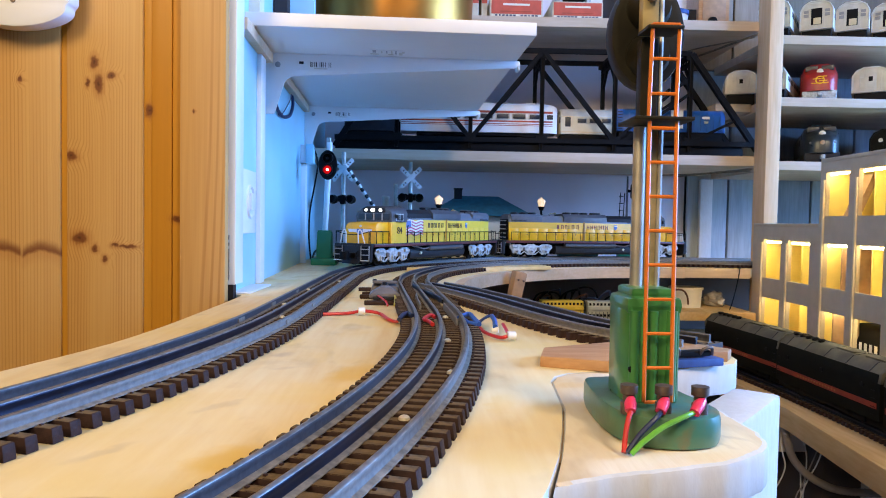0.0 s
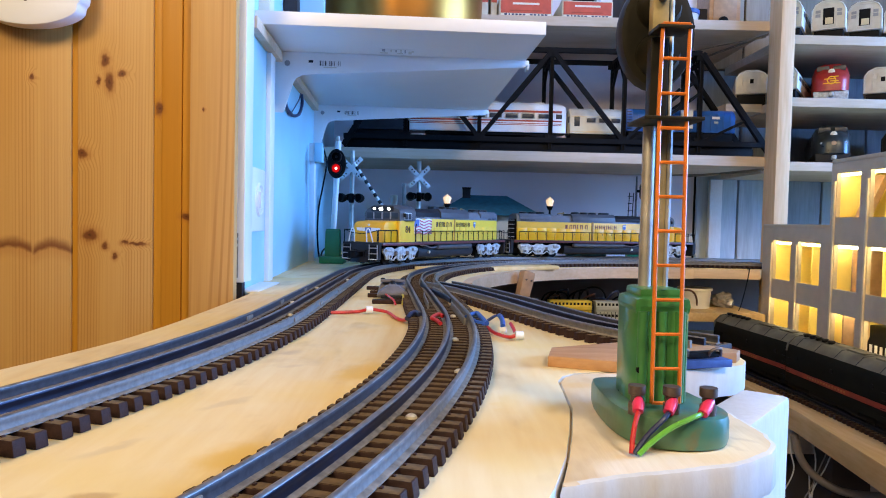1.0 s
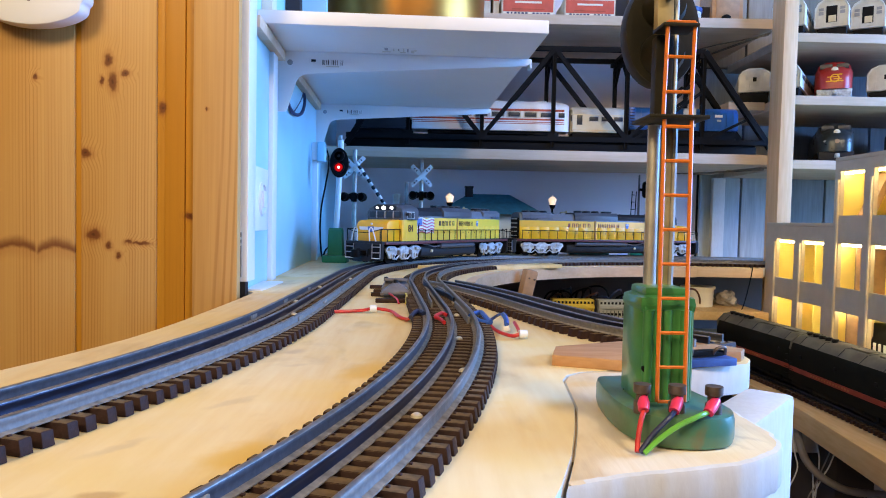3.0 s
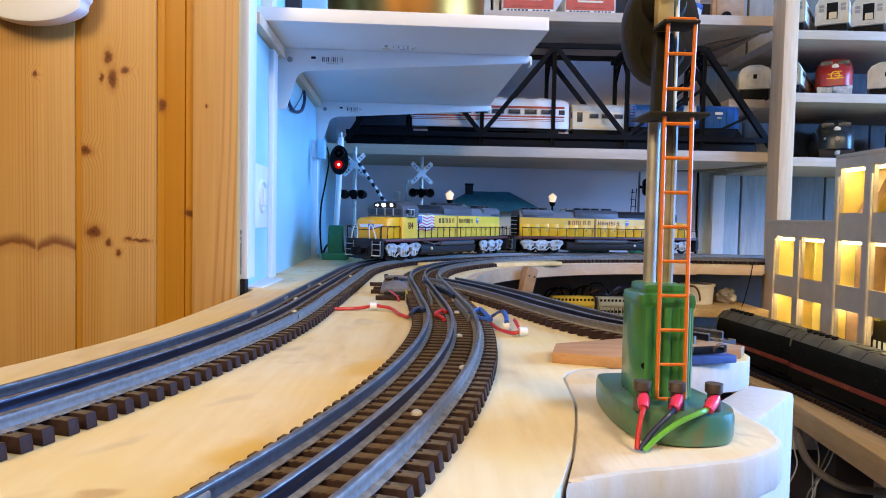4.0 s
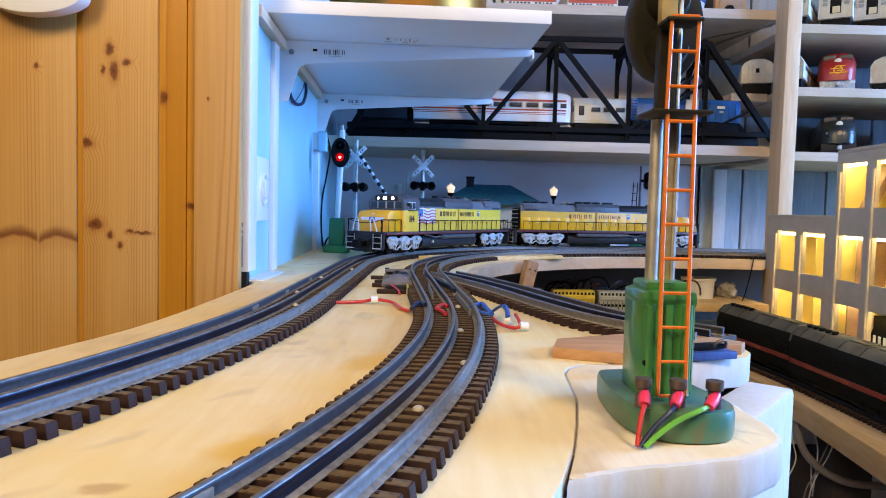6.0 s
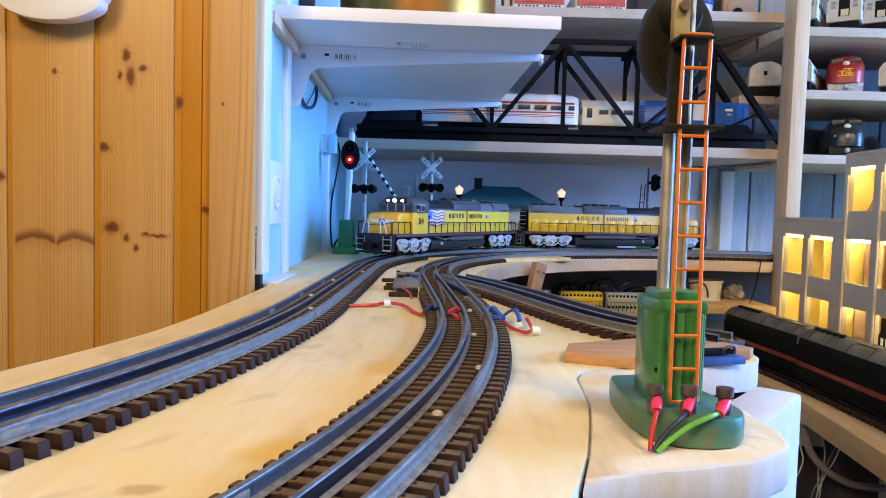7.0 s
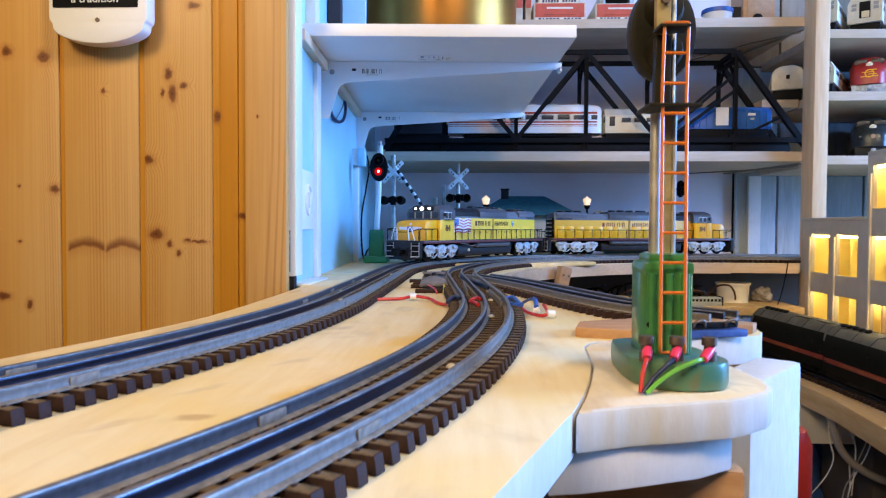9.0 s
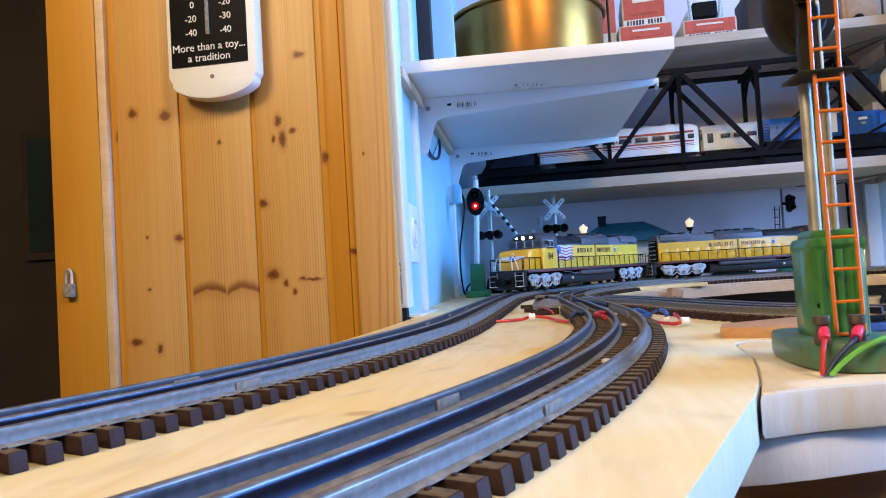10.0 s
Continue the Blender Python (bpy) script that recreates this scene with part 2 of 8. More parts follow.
KNOTS = [(-0.3204, 0.2205, 0.0036, 0.0058), (-0.3164, 0.2000, 0.0036, 0.0090), (-0.3268, 0.2005, 0.0018, 0.0036), (-0.3044, 0.2075, 0.0034, 0.0030), (-0.3425, 0.1315, 0.0056, 0.0042),
         (-0.3345, 0.0540, 0.0072, 0.0056), (-0.3200, 0.0445, 0.0030, 0.0036), (-0.3110, 0.0345, 0.0027, 0.0034), (-0.3020, 0.0480, 0.0034, 0.0024), (-0.2900, 0.0465, 0.0090, 0.0016),
         (-0.4522, 0.238, 0.0062, 0.0060), (-0.4916, 0.244, 0.0050, 0.0052), (-0.4700, -0.021, 0.0030, 0.0050), (-0.4980, -0.012, 0.0070, 0.0036), (-0.3893, 0.203, 0.0019, 0.0024), (-0.2940, 0.290, 0.0055, 0.0036), (-0.4420, 0.1007, 0.0050, 0.0042), (-0.4800, 0.104, 0.0016, 0.0022), (-0.4800, 0.046, 0.0018, 0.0020)]
STRIP_KNOTS = [(-0.2702, 0.1765, 0.0042, 0.0056), (-0.244, 0.0735, 0.0046, 0.0034), (-0.2374, 0.268, 0.0026, 0.0034), (-0.510, 0.220, 0.0040, 0.0070)]
M["door_pine"] = pine("door_pine", (0.63, 0.368, 0.120), (0.40, 0.160, 0.032), (0.58, 0.295, 0.065), 0.0030, 8.0, 0.48, KNOTS, [(-0.4085, 0.0430, 0.0205, 0.0065), (-0.3690, 0.0430, 0.0200, 0.0085)])
M["door_pine_stile"] = pine("door_pine_stile", (0.63, 0.372, 0.140), (0.30, 0.100, 0.022), (0.59, 0.305, 0.080), 0.0085, 9.0, 0.55, [(-0.2252, 0.1755, 0.0011, 0.0014)])
M["door_pine_dark"] = pine("door_pine_dark", (0.58, 0.275, 0.030), (0.40, 0.150, 0.012), (0.52, 0.220, 0.018), 0.0034, 5.0, 0.32, STRIP_KNOTS)

M["board_pine"] = wood("board_pine", (0.84, 0.70, 0.425), (0.76, 0.57, 0.285), grain=(2.0, 0.20, 2.0), scale=4.5, rough=0.6, knots=0.5, knot_scale=8.0, knot_color=(0.50, 0.27, 0.09), random_shift=False, streak=0.42, blotch=0.72, stain=(0.80, 0.60, 0.24), relief=0.12, lines=46.0)


def marks(m, rows):
    """Stains and knots with soft rims on a level face: x, y, half sizes, turn in degrees, colour, strength."""
    nt = m.node_tree
    L, N = nt.links.new, nt.nodes.new
    b = nt.nodes["Principled BSDF"]
    geo, no, nv, pos = N("ShaderNodeNewGeometry"), N("ShaderNodeTexNoise"), N("ShaderNodeVectorMath"), N("ShaderNodeVectorMath")
    no.inputs["Scale"].default_value, no.inputs["Detail"].default_value = 110.0, 4
    L(geo.outputs["Position"], no.inputs["Vector"])
    nv.operation = "MULTIPLY_ADD"
    nv.inputs[1].default_value, nv.inputs[2].default_value = (0.009,) * 3, (-0.0045,) * 3
    L(no.outputs["Color"], nv.inputs[0])
    L(geo.outputs["Position"], pos.inputs[0])
    L(nv.outputs["Vector"], pos.inputs[1])
    for x, y, rx, ry, turn, color, most in rows:
        mp, ln, mr, mix = N("ShaderNodeMapping"), N("ShaderNodeVectorMath"), N("ShaderNodeMapRange"), N("ShaderNodeMix")
        mp.vector_type = "TEXTURE"
        mp.inputs["Location"].default_value, mp.inputs["Scale"].default_value = (x, y, 0), (rx, ry, 0.05)
        mp.inputs["Rotation"].default_value = (0, 0, radians(turn))
        L(pos.outputs["Vector"], mp.inputs["Vector"])
        ln.operation = "LENGTH"
        L(mp.outputs["Vector"], ln.inputs[0])
        mr.interpolation_type = "SMOOTHSTEP"
        mr.inputs["From Min"].default_value, mr.inputs["From Max"].default_value = 0.35, 1.35
        mr.inputs["To Min"].default_value, mr.inputs["To Max"].default_value = most, 0.0
        L(ln.outputs["Value"], mr.inputs["Value"])
        mix.data_type = "RGBA"
        mix.inputs[7].default_value = (*color, 1)
        L(mr.outputs["Result"], mix.inputs[0])
        L(b.inputs["Base Color"].links[0].from_socket, mix.inputs[6])
        L(mix.outputs[2], b.inputs["Base Color"])


KNOT_TAN, RESIN, SMUDGE = (0.46, 0.25, 0.095), (0.76, 0.50, 0.12), (0.52, 0.40, 0.27)
M["signal_pine"] = wood("signal_pine", (0.82, 0.715, 0.53), (0.74, 0.60, 0.39), grain=(2.0, 0.20, 2.0), scale=5.5, rough=0.75, random_shift=False, streak=0.35, blotch=0.6, stain=(0.80, 0.64, 0.36), relief=0.3, lines=40.0)
marks(M["signal_pine"], [(0.0680, 0.2300, 0.0030, 0.0110, -55, SMUDGE, 0.25), (0.1080, 0.2480, 0.0016, 0.0060, 40, SMUDGE, 0.35), (0.1010, 0.2390, 0.0016, 0.0060, 42, SMUDGE, 0.3), (0.0900, 0.2250, 0.0120, 0.0050, 15, RESIN, 0.25), (0.0650, 0.3250, 0.0090, 0.0060, 20, RESIN, 0.35)])
marks(M["board_pine"], [
    (-0.0905, 0.1835, 0.0058, 0.0042, 10, KNOT_TAN, 0.6), (-0.0635, 0.2190, 0.0095, 0.0160, -25, RESIN, 0.85), (-0.1040, 0.2230, 0.0034, 0.0120, -30, SMUDGE, 0.34),
    (-0.0840, 0.2810, 0.0036, 0.0130, -35, SMUDGE, 0.32), (-0.0815, 0.3900, 0.0065, 0.0070, 0, SMUDGE, 0.45), (-0.0380, 0.3450, 0.0110, 0.0220, -15, RESIN, 0.8),
    (-0.0730, 0.3550, 0.0080, 0.0040, 20, SMUDGE, 0.25), (-0.1130, 0.1740, 0.0032, 0.0120, -32, KNOT_TAN, 0.25), (-0.1470, 0.3840, 0.0050, 0.0040, 0, RESIN, 0.4),
    (0.0300, 0.2900, 0.0060, 0.0200, -8, RESIN, 0.35), (0.0420, 0.3700, 0.0100, 0.0140, 20, SMUDGE, 0.22), (-0.0500, 0.4700, 0.0120, 0.0240, -10, RESIN, 0.25)])

M["white_lumber"] = wood("white_lumber", (0.72, 0.70, 0.68), (0.63, 0.59, 0.56), grain=(1.3, 1.3, 0.5), scale=9.0, rough=0.8, streak=0.10, blotch=0.3, relief=0.2)
M["shelf_pine"] = wood("shelf_pine", (0.72, 0.55, 0.40), (0.60, 0.42, 0.27), grain=(0.22, 2.0, 2.0), scale=5.0, rough=0.55)
M["shelf_pale"] = wood("shelf_pale", (0.60, 0.48, 0.375), (0.50, 0.385, 0.28), grain=(0.22, 2.0, 2.0), scale=5.0, rough=0.65)
M["post_pine"] = wood("post_pine", (0.74, 0.50, 0.28), (0.62, 0.38, 0.18), grain=(2.5, 2.5, 0.2), scale=5.0, rough=0.6)
M["bench_pine"] = wood("bench_pine", (0.66, 0.45, 0.22), (0.52, 0.32, 0.12), grain=(2.0, 0.22, 2.0), scale=5.0, rough=0.5)
M["block_wood"] = wood("block_wood", (0.56, 0.32, 0.16), (0.44, 0.22, 0.09), grain=(0.3, 2.5, 2.5), scale=9.0, rough=0.55)
M["white_lacquer"] = mat("white_lacquer", (0.80, 0.80, 0.80), 0.4, var=0.03, scale=12, bump=0.03, bscale=300)
M["white_wall"] = mat("white_wall", (0.38, 0.67, 0.80), 0.40, var=0.10, scale=7, bump=0.06, bscale=90)
# Pinkish tint stands in for the lavender light on the rear wall.
M["grey_wall"] = mat("grey_wall", (0.80, 0.73, 0.77), 0.7, var=0.08, scale=4, bump=0.06, bscale=90)
M["plank_blue"] = wood("plank_blue", (0.36, 0.40, 0.44), (0.25, 0.28, 0.32), grain=(2.5, 2.5, 0.22), scale=5.0, rough=0.6, knots=0.45, knot_scale=8.0, knot_color=(0.10, 0.10, 0.12), vary=0.38)
# Tan on the upper planks stands in for warm light there.
M["plank_warm_toned"] = wood("plank_warm_toned", (0.34, 0.265, 0.195), (0.25, 0.185, 0.13), grain=(2.5, 2.5, 0.22), scale=5.0, rough=0.65, vary=0.3)
# Near-black on the side room walls stands in for its gloom.
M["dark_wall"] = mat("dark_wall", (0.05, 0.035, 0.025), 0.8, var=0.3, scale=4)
# Brown of the added panel stands in for shade under the bench.
M["under_shade"] = mat("under_shade", (0.15, 0.115, 0.105), 0.8, var=0.25, scale=5, bump=0.05, bscale=80)
# Unseen ceiling and room walls are toned dark to cut bounced light.
M["ceiling_dark"] = mat("ceiling_dark", (0.24, 0.20, 0.16), 0.8, var=0.04, scale=3)
M["room_pine"] = wood("room_pine", (0.24, 0.13, 0.055), (0.17, 0.085, 0.03), grain=(2.0, 2.0, 0.22), scale=4.0, rough=0.5)
M["floor_wood"] = wood("floor_wood", (0.22, 0.14, 0.08), (0.14, 0.085, 0.045), grain=(2.0, 0.22, 2.0), scale=4.0, rough=0.5)
M["tie"] = mat("tie", (0.036, 0.018, 0.015), 0.6, var=0.35, scale=300, bump=0.2, bscale=900, spec=0.2)
M["tie_dusty"] = mat("tie_dusty", (0.115, 0.076, 0.037), 0.7, var=0.45, scale=300, bump=0.2, bscale=900, spec=0.2)
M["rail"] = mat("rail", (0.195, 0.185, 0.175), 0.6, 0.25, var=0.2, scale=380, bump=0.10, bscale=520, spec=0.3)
# Darker copy for left rails: the right rails' shade, put into colour.
M["rail_shaded"] = mat("rail_shaded", (0.075, 0.075, 0.085), 0.55, 0.4, var=0.25, scale=380, bump=0.10, bscale=520, spec=0.3)
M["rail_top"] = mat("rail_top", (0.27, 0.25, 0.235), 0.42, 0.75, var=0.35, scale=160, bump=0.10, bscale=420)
M["rail_web"] = mat("rail_web", (0.235, 0.205, 0.17), 0.75, 0.0, var=0.35, scale=260, bump=0.15, bscale=500, spec=0.2)
M["rail_black"] = mat("rail_black", (0.035, 0.038, 0.06), 0.36, 0.8, var=0.3, scale=60)
M["screw"] = mat("screw", (0.90, 0.82, 0.64), 0.42, 0.7, var=0.1, scale=400)
M["green_paint"] = mat("green_paint", (0.055, 0.215, 0.055), 0.3, var=0.22, scale=90, bump=0.06, bscale=250, coat=0.3)
M["green_base"] = mat("green_base", (0.085, 0.19, 0.10), 0.36, var=0.35, scale=70, bump=0.08, bscale=250, coat=0.2)


def worn(m, color, scale, lo, hi, most=0.8):
    """Patches where the paint has another tone."""
    nt = m.node_tree
    b = nt.nodes["Principled BSDF"]
    tc, no = nt.nodes.new("ShaderNodeTexCoord"), nt.nodes.new("ShaderNodeTexNoise")
    no.inputs["Scale"].default_value, no.inputs["Detail"].default_value = scale, 5
    nt.links.new(tc.outputs["Object"], no.inputs["Vector"])
    mr, mix = nt.nodes.new("ShaderNodeMapRange"), nt.nodes.new("ShaderNodeMix")
    mr.inputs["From Min"].default_value, mr.inputs["From Max"].default_value, mr.inputs["To Max"].default_value = lo, hi, most
    nt.links.new(no.outputs["Fac"], mr.inputs["Value"])
    mix.data_type = "RGBA"
    mix.inputs[7].default_value = (*color, 1)
    nt.links.new(mr.outputs["Result"], mix.inputs[0])
    nt.links.new(b.inputs["Base Color"].links[0].from_socket, mix.inputs[6])
    nt.links.new(mix.outputs[2], b.inputs["Base Color"])


# Teal patches stand in for reflected blue window light; brown ones are wear.
worn(M["green_base"], (0.04, 0.20, 0.19), 34, 0.46, 0.60, 0.8)
worn(M["green_base"], (0.20, 0.13, 0.05), 60, 0.58, 0.68, 0.7)
worn(M["green_paint"], (0.02, 0.10, 0.03), 45, 0.52, 0.66, 0.6)
worn(M["green_paint"], (0.16, 0.26, 0.14), 26, 0.60, 0.72, 0.5)
M["green_plastic"] = mat("green_plastic", (0.02, 0.22, 0.10), 0.4, var=0.1, scale=60)
M["orange"] = mat("orange", (0.75, 0.19, 0.02), 0.35, var=0.1, scale=200)
M["chrome"] = mat("chrome", (0.52, 0.50, 0.46), 0.52, 0.75, var=0.35, scale=70, bump=0.08, bscale=260)
M["brass_old"] = mat("brass_old", (0.52, 0.42, 0.22), 0.5, 0.6, var=0.4, scale=70, bump=0.1, bscale=220)
M["dull_screw"] = mat("dull_screw", (0.16, 0.12, 0.10), 0.5, 0.7, var=0.3, scale=300)
M["olive_black"] = mat("olive_black", (0.016, 0.014, 0.008), 0.5, var=0.5, scale=70, bump=0.12, bscale=200, spec=0.25)
M["black"] = mat("black", (0.006, 0.006, 0.007), 0.55, var=0.3, scale=120, spec=0.12)
M["black_metal"] = mat("black_metal", (0.005, 0.005, 0.006), 0.6, var=0.3, scale=80, bump=0.06, bscale=300, spec=0.10)
M["wire_red"] = mat("wire_red", (0.55, 0.03, 0.03), 0.35, var=0.15, scale=150)
M["crimp_pink"] = mat("crimp_pink", (0.75, 0.04, 0.13), 0.3, var=0.15, scale=150)
M["wire_green"] = mat("wire_green", (0.16, 0.50, 0.07), 0.35, var=0.12, scale=150)
M["wire_blue"] = mat("wire_blue", (0.03, 0.10, 0.42), 0.35, var=0.15, scale=150)
M["connector_blue"] = mat("connector_blue", (0.04, 0.09, 0.30), 0.4, var=0.3, scale=150)
M["wire_navy"] = mat("wire_navy", (0.02, 0.03, 0.09), 0.4, var=0.15, scale=150)
M["wire_yellow"] = mat("wire_yellow", (0.55, 0.5, 0.06), 0.4, var=0.1, scale=150)
M["wire_brown"] = mat("wire_brown", (0.09, 0.035, 0.02), 0.45, var=0.2, scale=150)
M["wire_white"] = mat("wire_white", (0.72, 0.72, 0.70), 0.4, var=0.06, scale=150)
M["grey_plastic"] = mat("grey_plastic", (0.30, 0.30, 0.32), 0.45, var=0.15, scale=100)
M["machine_grey"] = mat("machine_grey", (0.15, 0.14, 0.15), 0.5, var=0.25, scale=100, bump=0.15, bscale=300)
M["stone_grey"] = mat("stone_grey", (0.33, 0.32, 0.30), 0.7, var=0.15, scale=120, bump=0.1, bscale=300)
M["loco_yellow"] = mat("loco_yellow", (0.90, 0.46, 0.006), 0.35, var=0.06, scale=60)
M["loco_lemon"] = mat("loco_lemon", (0.86, 0.56, 0.055), 0.35, var=0.06, scale=60)
# Upper band of the second unit, a paler amber than below.
M["loco_amber_pale"] = mat("loco_amber_pale", (0.84, 0.50, 0.075), 0.35, var=0.05, scale=60)
M["sill_maroon"] = mat("sill_maroon", (0.10, 0.025, 0.03), 0.4, var=0.2, scale=80)
M["loco_grey_deep"] = mat("loco_grey_deep", (0.075, 0.080, 0.095), 0.42, var=0.15, scale=80)
M["loco_joint"] = mat("loco_joint", (0.36, 0.17, 0.01), 0.5, var=0.15, scale=80)
M["lettering_red"] = mat("lettering_red", (0.22, 0.05, 0.03), 0.45, var=0.2, scale=60)
M["loco_grey"] = mat("loco_grey", (0.14, 0.15, 0.175), 0.4, var=0.12, scale=80)
M["loco_dark"] = mat("loco_dark", (0.018, 0.019, 0.024), 0.5, var=0.2, scale=80, spec=0.22)
M["truck_silver"] = mat("truck_silver", (0.42, 0.47, 0.51), 0.4, 0.05, var=0.35, scale=240, bump=0.25, bscale=400)
M["white"] = mat("white", (0.8, 0.8, 0.8), 0.4, var=0.04, scale=50)
M["cream"] = mat("cream", (0.72, 0.68, 0.55), 0.45, var=0.06, scale=50)
M["red"] = mat("red", (0.40, 0.025, 0.02), 0.35, var=0.12, scale=80)
M["box_red"] = mat("box_red", (0.55, 0.09, 0.05), 0.7, var=0.14, scale=60)
M["box_paper"] = mat("box_paper", (0.62, 0.55, 0.42), 0.8, var=0.12, scale=60)
M["stripe_red"] = mat("stripe_red", (0.40, 0.055, 0.025), 0.5, var=0.25, scale=60)
M["stripe_dull"] = mat("stripe_dull", (0.26, 0.040, 0.020), 0.5, var=0.3, scale=60)
M["stripe_gold"] = mat("stripe_gold", (0.34, 0.12, 0.035), 0.5, var=0.2, scale=60)
M["lettering_brown"] = mat("lettering_brown", (0.07, 0.03, 0.02), 0.45, var=0.2, scale=60)
M["flag_blue"] = mat("flag_blue", (0.10, 0.18, 0.45), 0.4, var=0.1, scale=80)
M["flag_red"] = mat("flag_red", (0.55, 0.09, 0.14), 0.4, var=0.15, scale=80)
M["car_blue"] = mat("car_blue", (0.012, 0.095, 0.33), 0.38, var=0.12, scale=60)
M["teal_roof"] = mat("teal_roof", (0.03, 0.15, 0.21), 0.6, var=0.2, scale=80, bump=0.1, bscale=400)
M["facade"] = mat("facade", (0.53, 0.435, 0.31), 0.75, var=0.08, scale=40, bump=0.05, bscale=300)
# Picture's teal is darkened to hold the side room's gloom.
M["shaded_teal"] = mat("shaded_teal", (0.008, 0.022, 0.026), 0.7, var=0.5, scale=9)
M["facade_trim"] = mat("facade_trim", (0.72, 0.60, 0.38), 0.6, var=0.08, scale=60)
M["inner_yellow"] = mat("inner_yellow", (0.88, 0.70, 0.21), 0.6, var=0.08, scale=20)
M["gold"] = mat("gold", (0.40, 0.165, 0.028), 0.34, 0.85, var=0.35, scale=9, bump=0.06, bscale=22)
M["glass_dark"] = mat("glass_dark", (0.02, 0.025, 0.035), 0.35, var=0.1, scale=40)
M["yellow_block"] = mat("yellow_block", (0.66, 0.46, 0.04), 0.5, var=0.1, scale=80)
M["grey_block"] = mat("grey_block", (0.40, 0.41, 0.36), 0.55, var=0.1, scale=80)
M["tub"] = mat("tub", (0.72, 0.68, 0.58), 0.45, var=0.05, scale=40)
M["dark_cab"] = mat("dark_cab", (0.028, 0.026, 0.03), 0.6, var=0.2, scale=10, spec=0.2)
M["leg_brown"] = mat("leg_brown", (0.075, 0.060, 0.055), 0.6, var=0.2, scale=12, spec=0.25)
M["hose_grey"] = mat("hose_grey", (0.30, 0.27, 0.26), 0.5, var=0.1, scale=100)
M["blue_fabric"] = mat("blue_fabric", (0.03, 0.10, 0.30), 0.6, var=0.3, scale=60)
M["plastic_clear"] = mat("plastic_clear", (0.32, 0.29, 0.26), 0.2, var=0.4, scale=80, bump=0.5, bscale=120)
M["shell_grey"] = mat("shell_grey", (0.60, 0.57, 0.50), 0.42, var=0.12, scale=60)
M["loco_green"] = mat("loco_green", (0.0075, 0.0075, 0.0055), 0.6, var=0.4, scale=60, bump=0.06, bscale=180, spec=0.10)
M["loco_slate"] = mat("loco_slate", (0.035, 0.042, 0.045), 0.3, 0.3, var=0.3, scale=80, bump=0.05, bscale=240)
# Roof tone, a lighter olive than the black sides.
M["olive_roof"] = mat("olive_roof", (0.085, 0.080, 0.060), 0.5, var=0.45, scale=45, bump=0.08, bscale=200, spec=0.35)
M["copper_tan"] = mat("copper_tan", (0.42, 0.26, 0.15), 0.55, var=0.15, scale=90)
M["lamp_red"] = mat("lamp_red", (0.3, 0.008, 0.008), 0.2, emit=(1.0, 0.008, 0.012), power=0.55)
M["lamp_red_core"] = mat("lamp_red_core", (0.8, 0.3, 0.3), 0.2, emit=(1.0, 0.22, 0.20), power=9.0)
M["lamp_globe"] = mat("lamp_globe", (0.8, 0.7, 0.55), 0.4, emit=(1.0, 0.66, 0.38), power=0.95)
M["lamp_head"] = mat("lamp_head", (0.9, 0.9, 0.9), 0.2, emit=(1.0, 0.95, 0.85), power=5.0)
M["lamp_strip"] = mat("lamp_strip", (0.9, 0.85, 0.6), 0.4, emit=(1.0, 0.86, 0.48), power=30.0)


# ---- mesh helpers ----
def box(bm, c, s, bevel=0.0, rz=0.0, top=1.0):
    """A box at centre c, of size s; top scales its upper face."""
    r = bmesh.ops.create_cube(bm, size=1.0)
    vs = r["verts"]
    for v in vs:
        k = top if v.co.z > 0 else 1.0
        v.co = Vector((v.co.x * s[0] * k, v.co.y * s[1] * k, v.co.z * s[2]))
    if bevel:
        es = list({e for v in vs for e in v.link_edges})
        r = bmesh.ops.bevel(bm, geom=es, offset=bevel, segments=2, profile=0.6, affect="EDGES")
        vs = list({v for v in vs if v.is_valid} | set(r["verts"]))
    m = Matrix.Translation(c) @ Matrix.Rotation(radians(rz), 4, "Z")
    bmesh.ops.transform(bm, matrix=m, verts=[v for v in vs if v.is_valid])
    return bm


def tube(bm, pts, r, seg=8, closed=False):
    """A round bar through pts; r is one radius or one for each point."""
    pts = [Vector(p) for p in pts]
    n = len(pts)
    rs = r if isinstance(r, (list, tuple)) else [r] * n
    rings = []
    side = None
    for i, p in enumerate(pts):
        d = (pts[min(i + 1, n - 1)] - pts[max(i - 1, 0)]).normalized()
        if side is None:
            side = d.orthogonal().normalized()
        else:
            side = (side - d * side.dot(d)).normalized()
        up = d.cross(side)
        rings.append([bm.verts.new(p + (side * math.cos(2 * math.pi * k / seg) + up * math.sin(2 * math.pi * k / seg)) * rs[i]) for k in range(seg)])
    for a, b in zip(rings, rings[1:]):
        for k in range(seg):
            bm.faces.new((a[k], a[(k + 1) % seg], b[(k + 1) % seg], b[k]))
    bm.faces.new(rings[0][::-1])
    bm.faces.new(rings[-1])
    return bm


def smooth_path(pts, n=6):
    """Catmull-Rom through pts."""
    pts = [Vector(p) for p in pts]
    q = [pts[0] * 2 - pts[1], *pts, pts[-1] * 2 - pts[-2]]
    out = []
    for i in range(1, len(q) - 2):
        for k in range(n):
            t = k / n
            a, b, c, d = q[i - 1:i + 3]
            out.append(0.5 * ((2 * b) + (c - a) * t + (2 * a - 5 * b + 4 * c - d) * t * t + (3 * b - a - 3 * c + d) * t ** 3))
    return out + [pts[-1]]


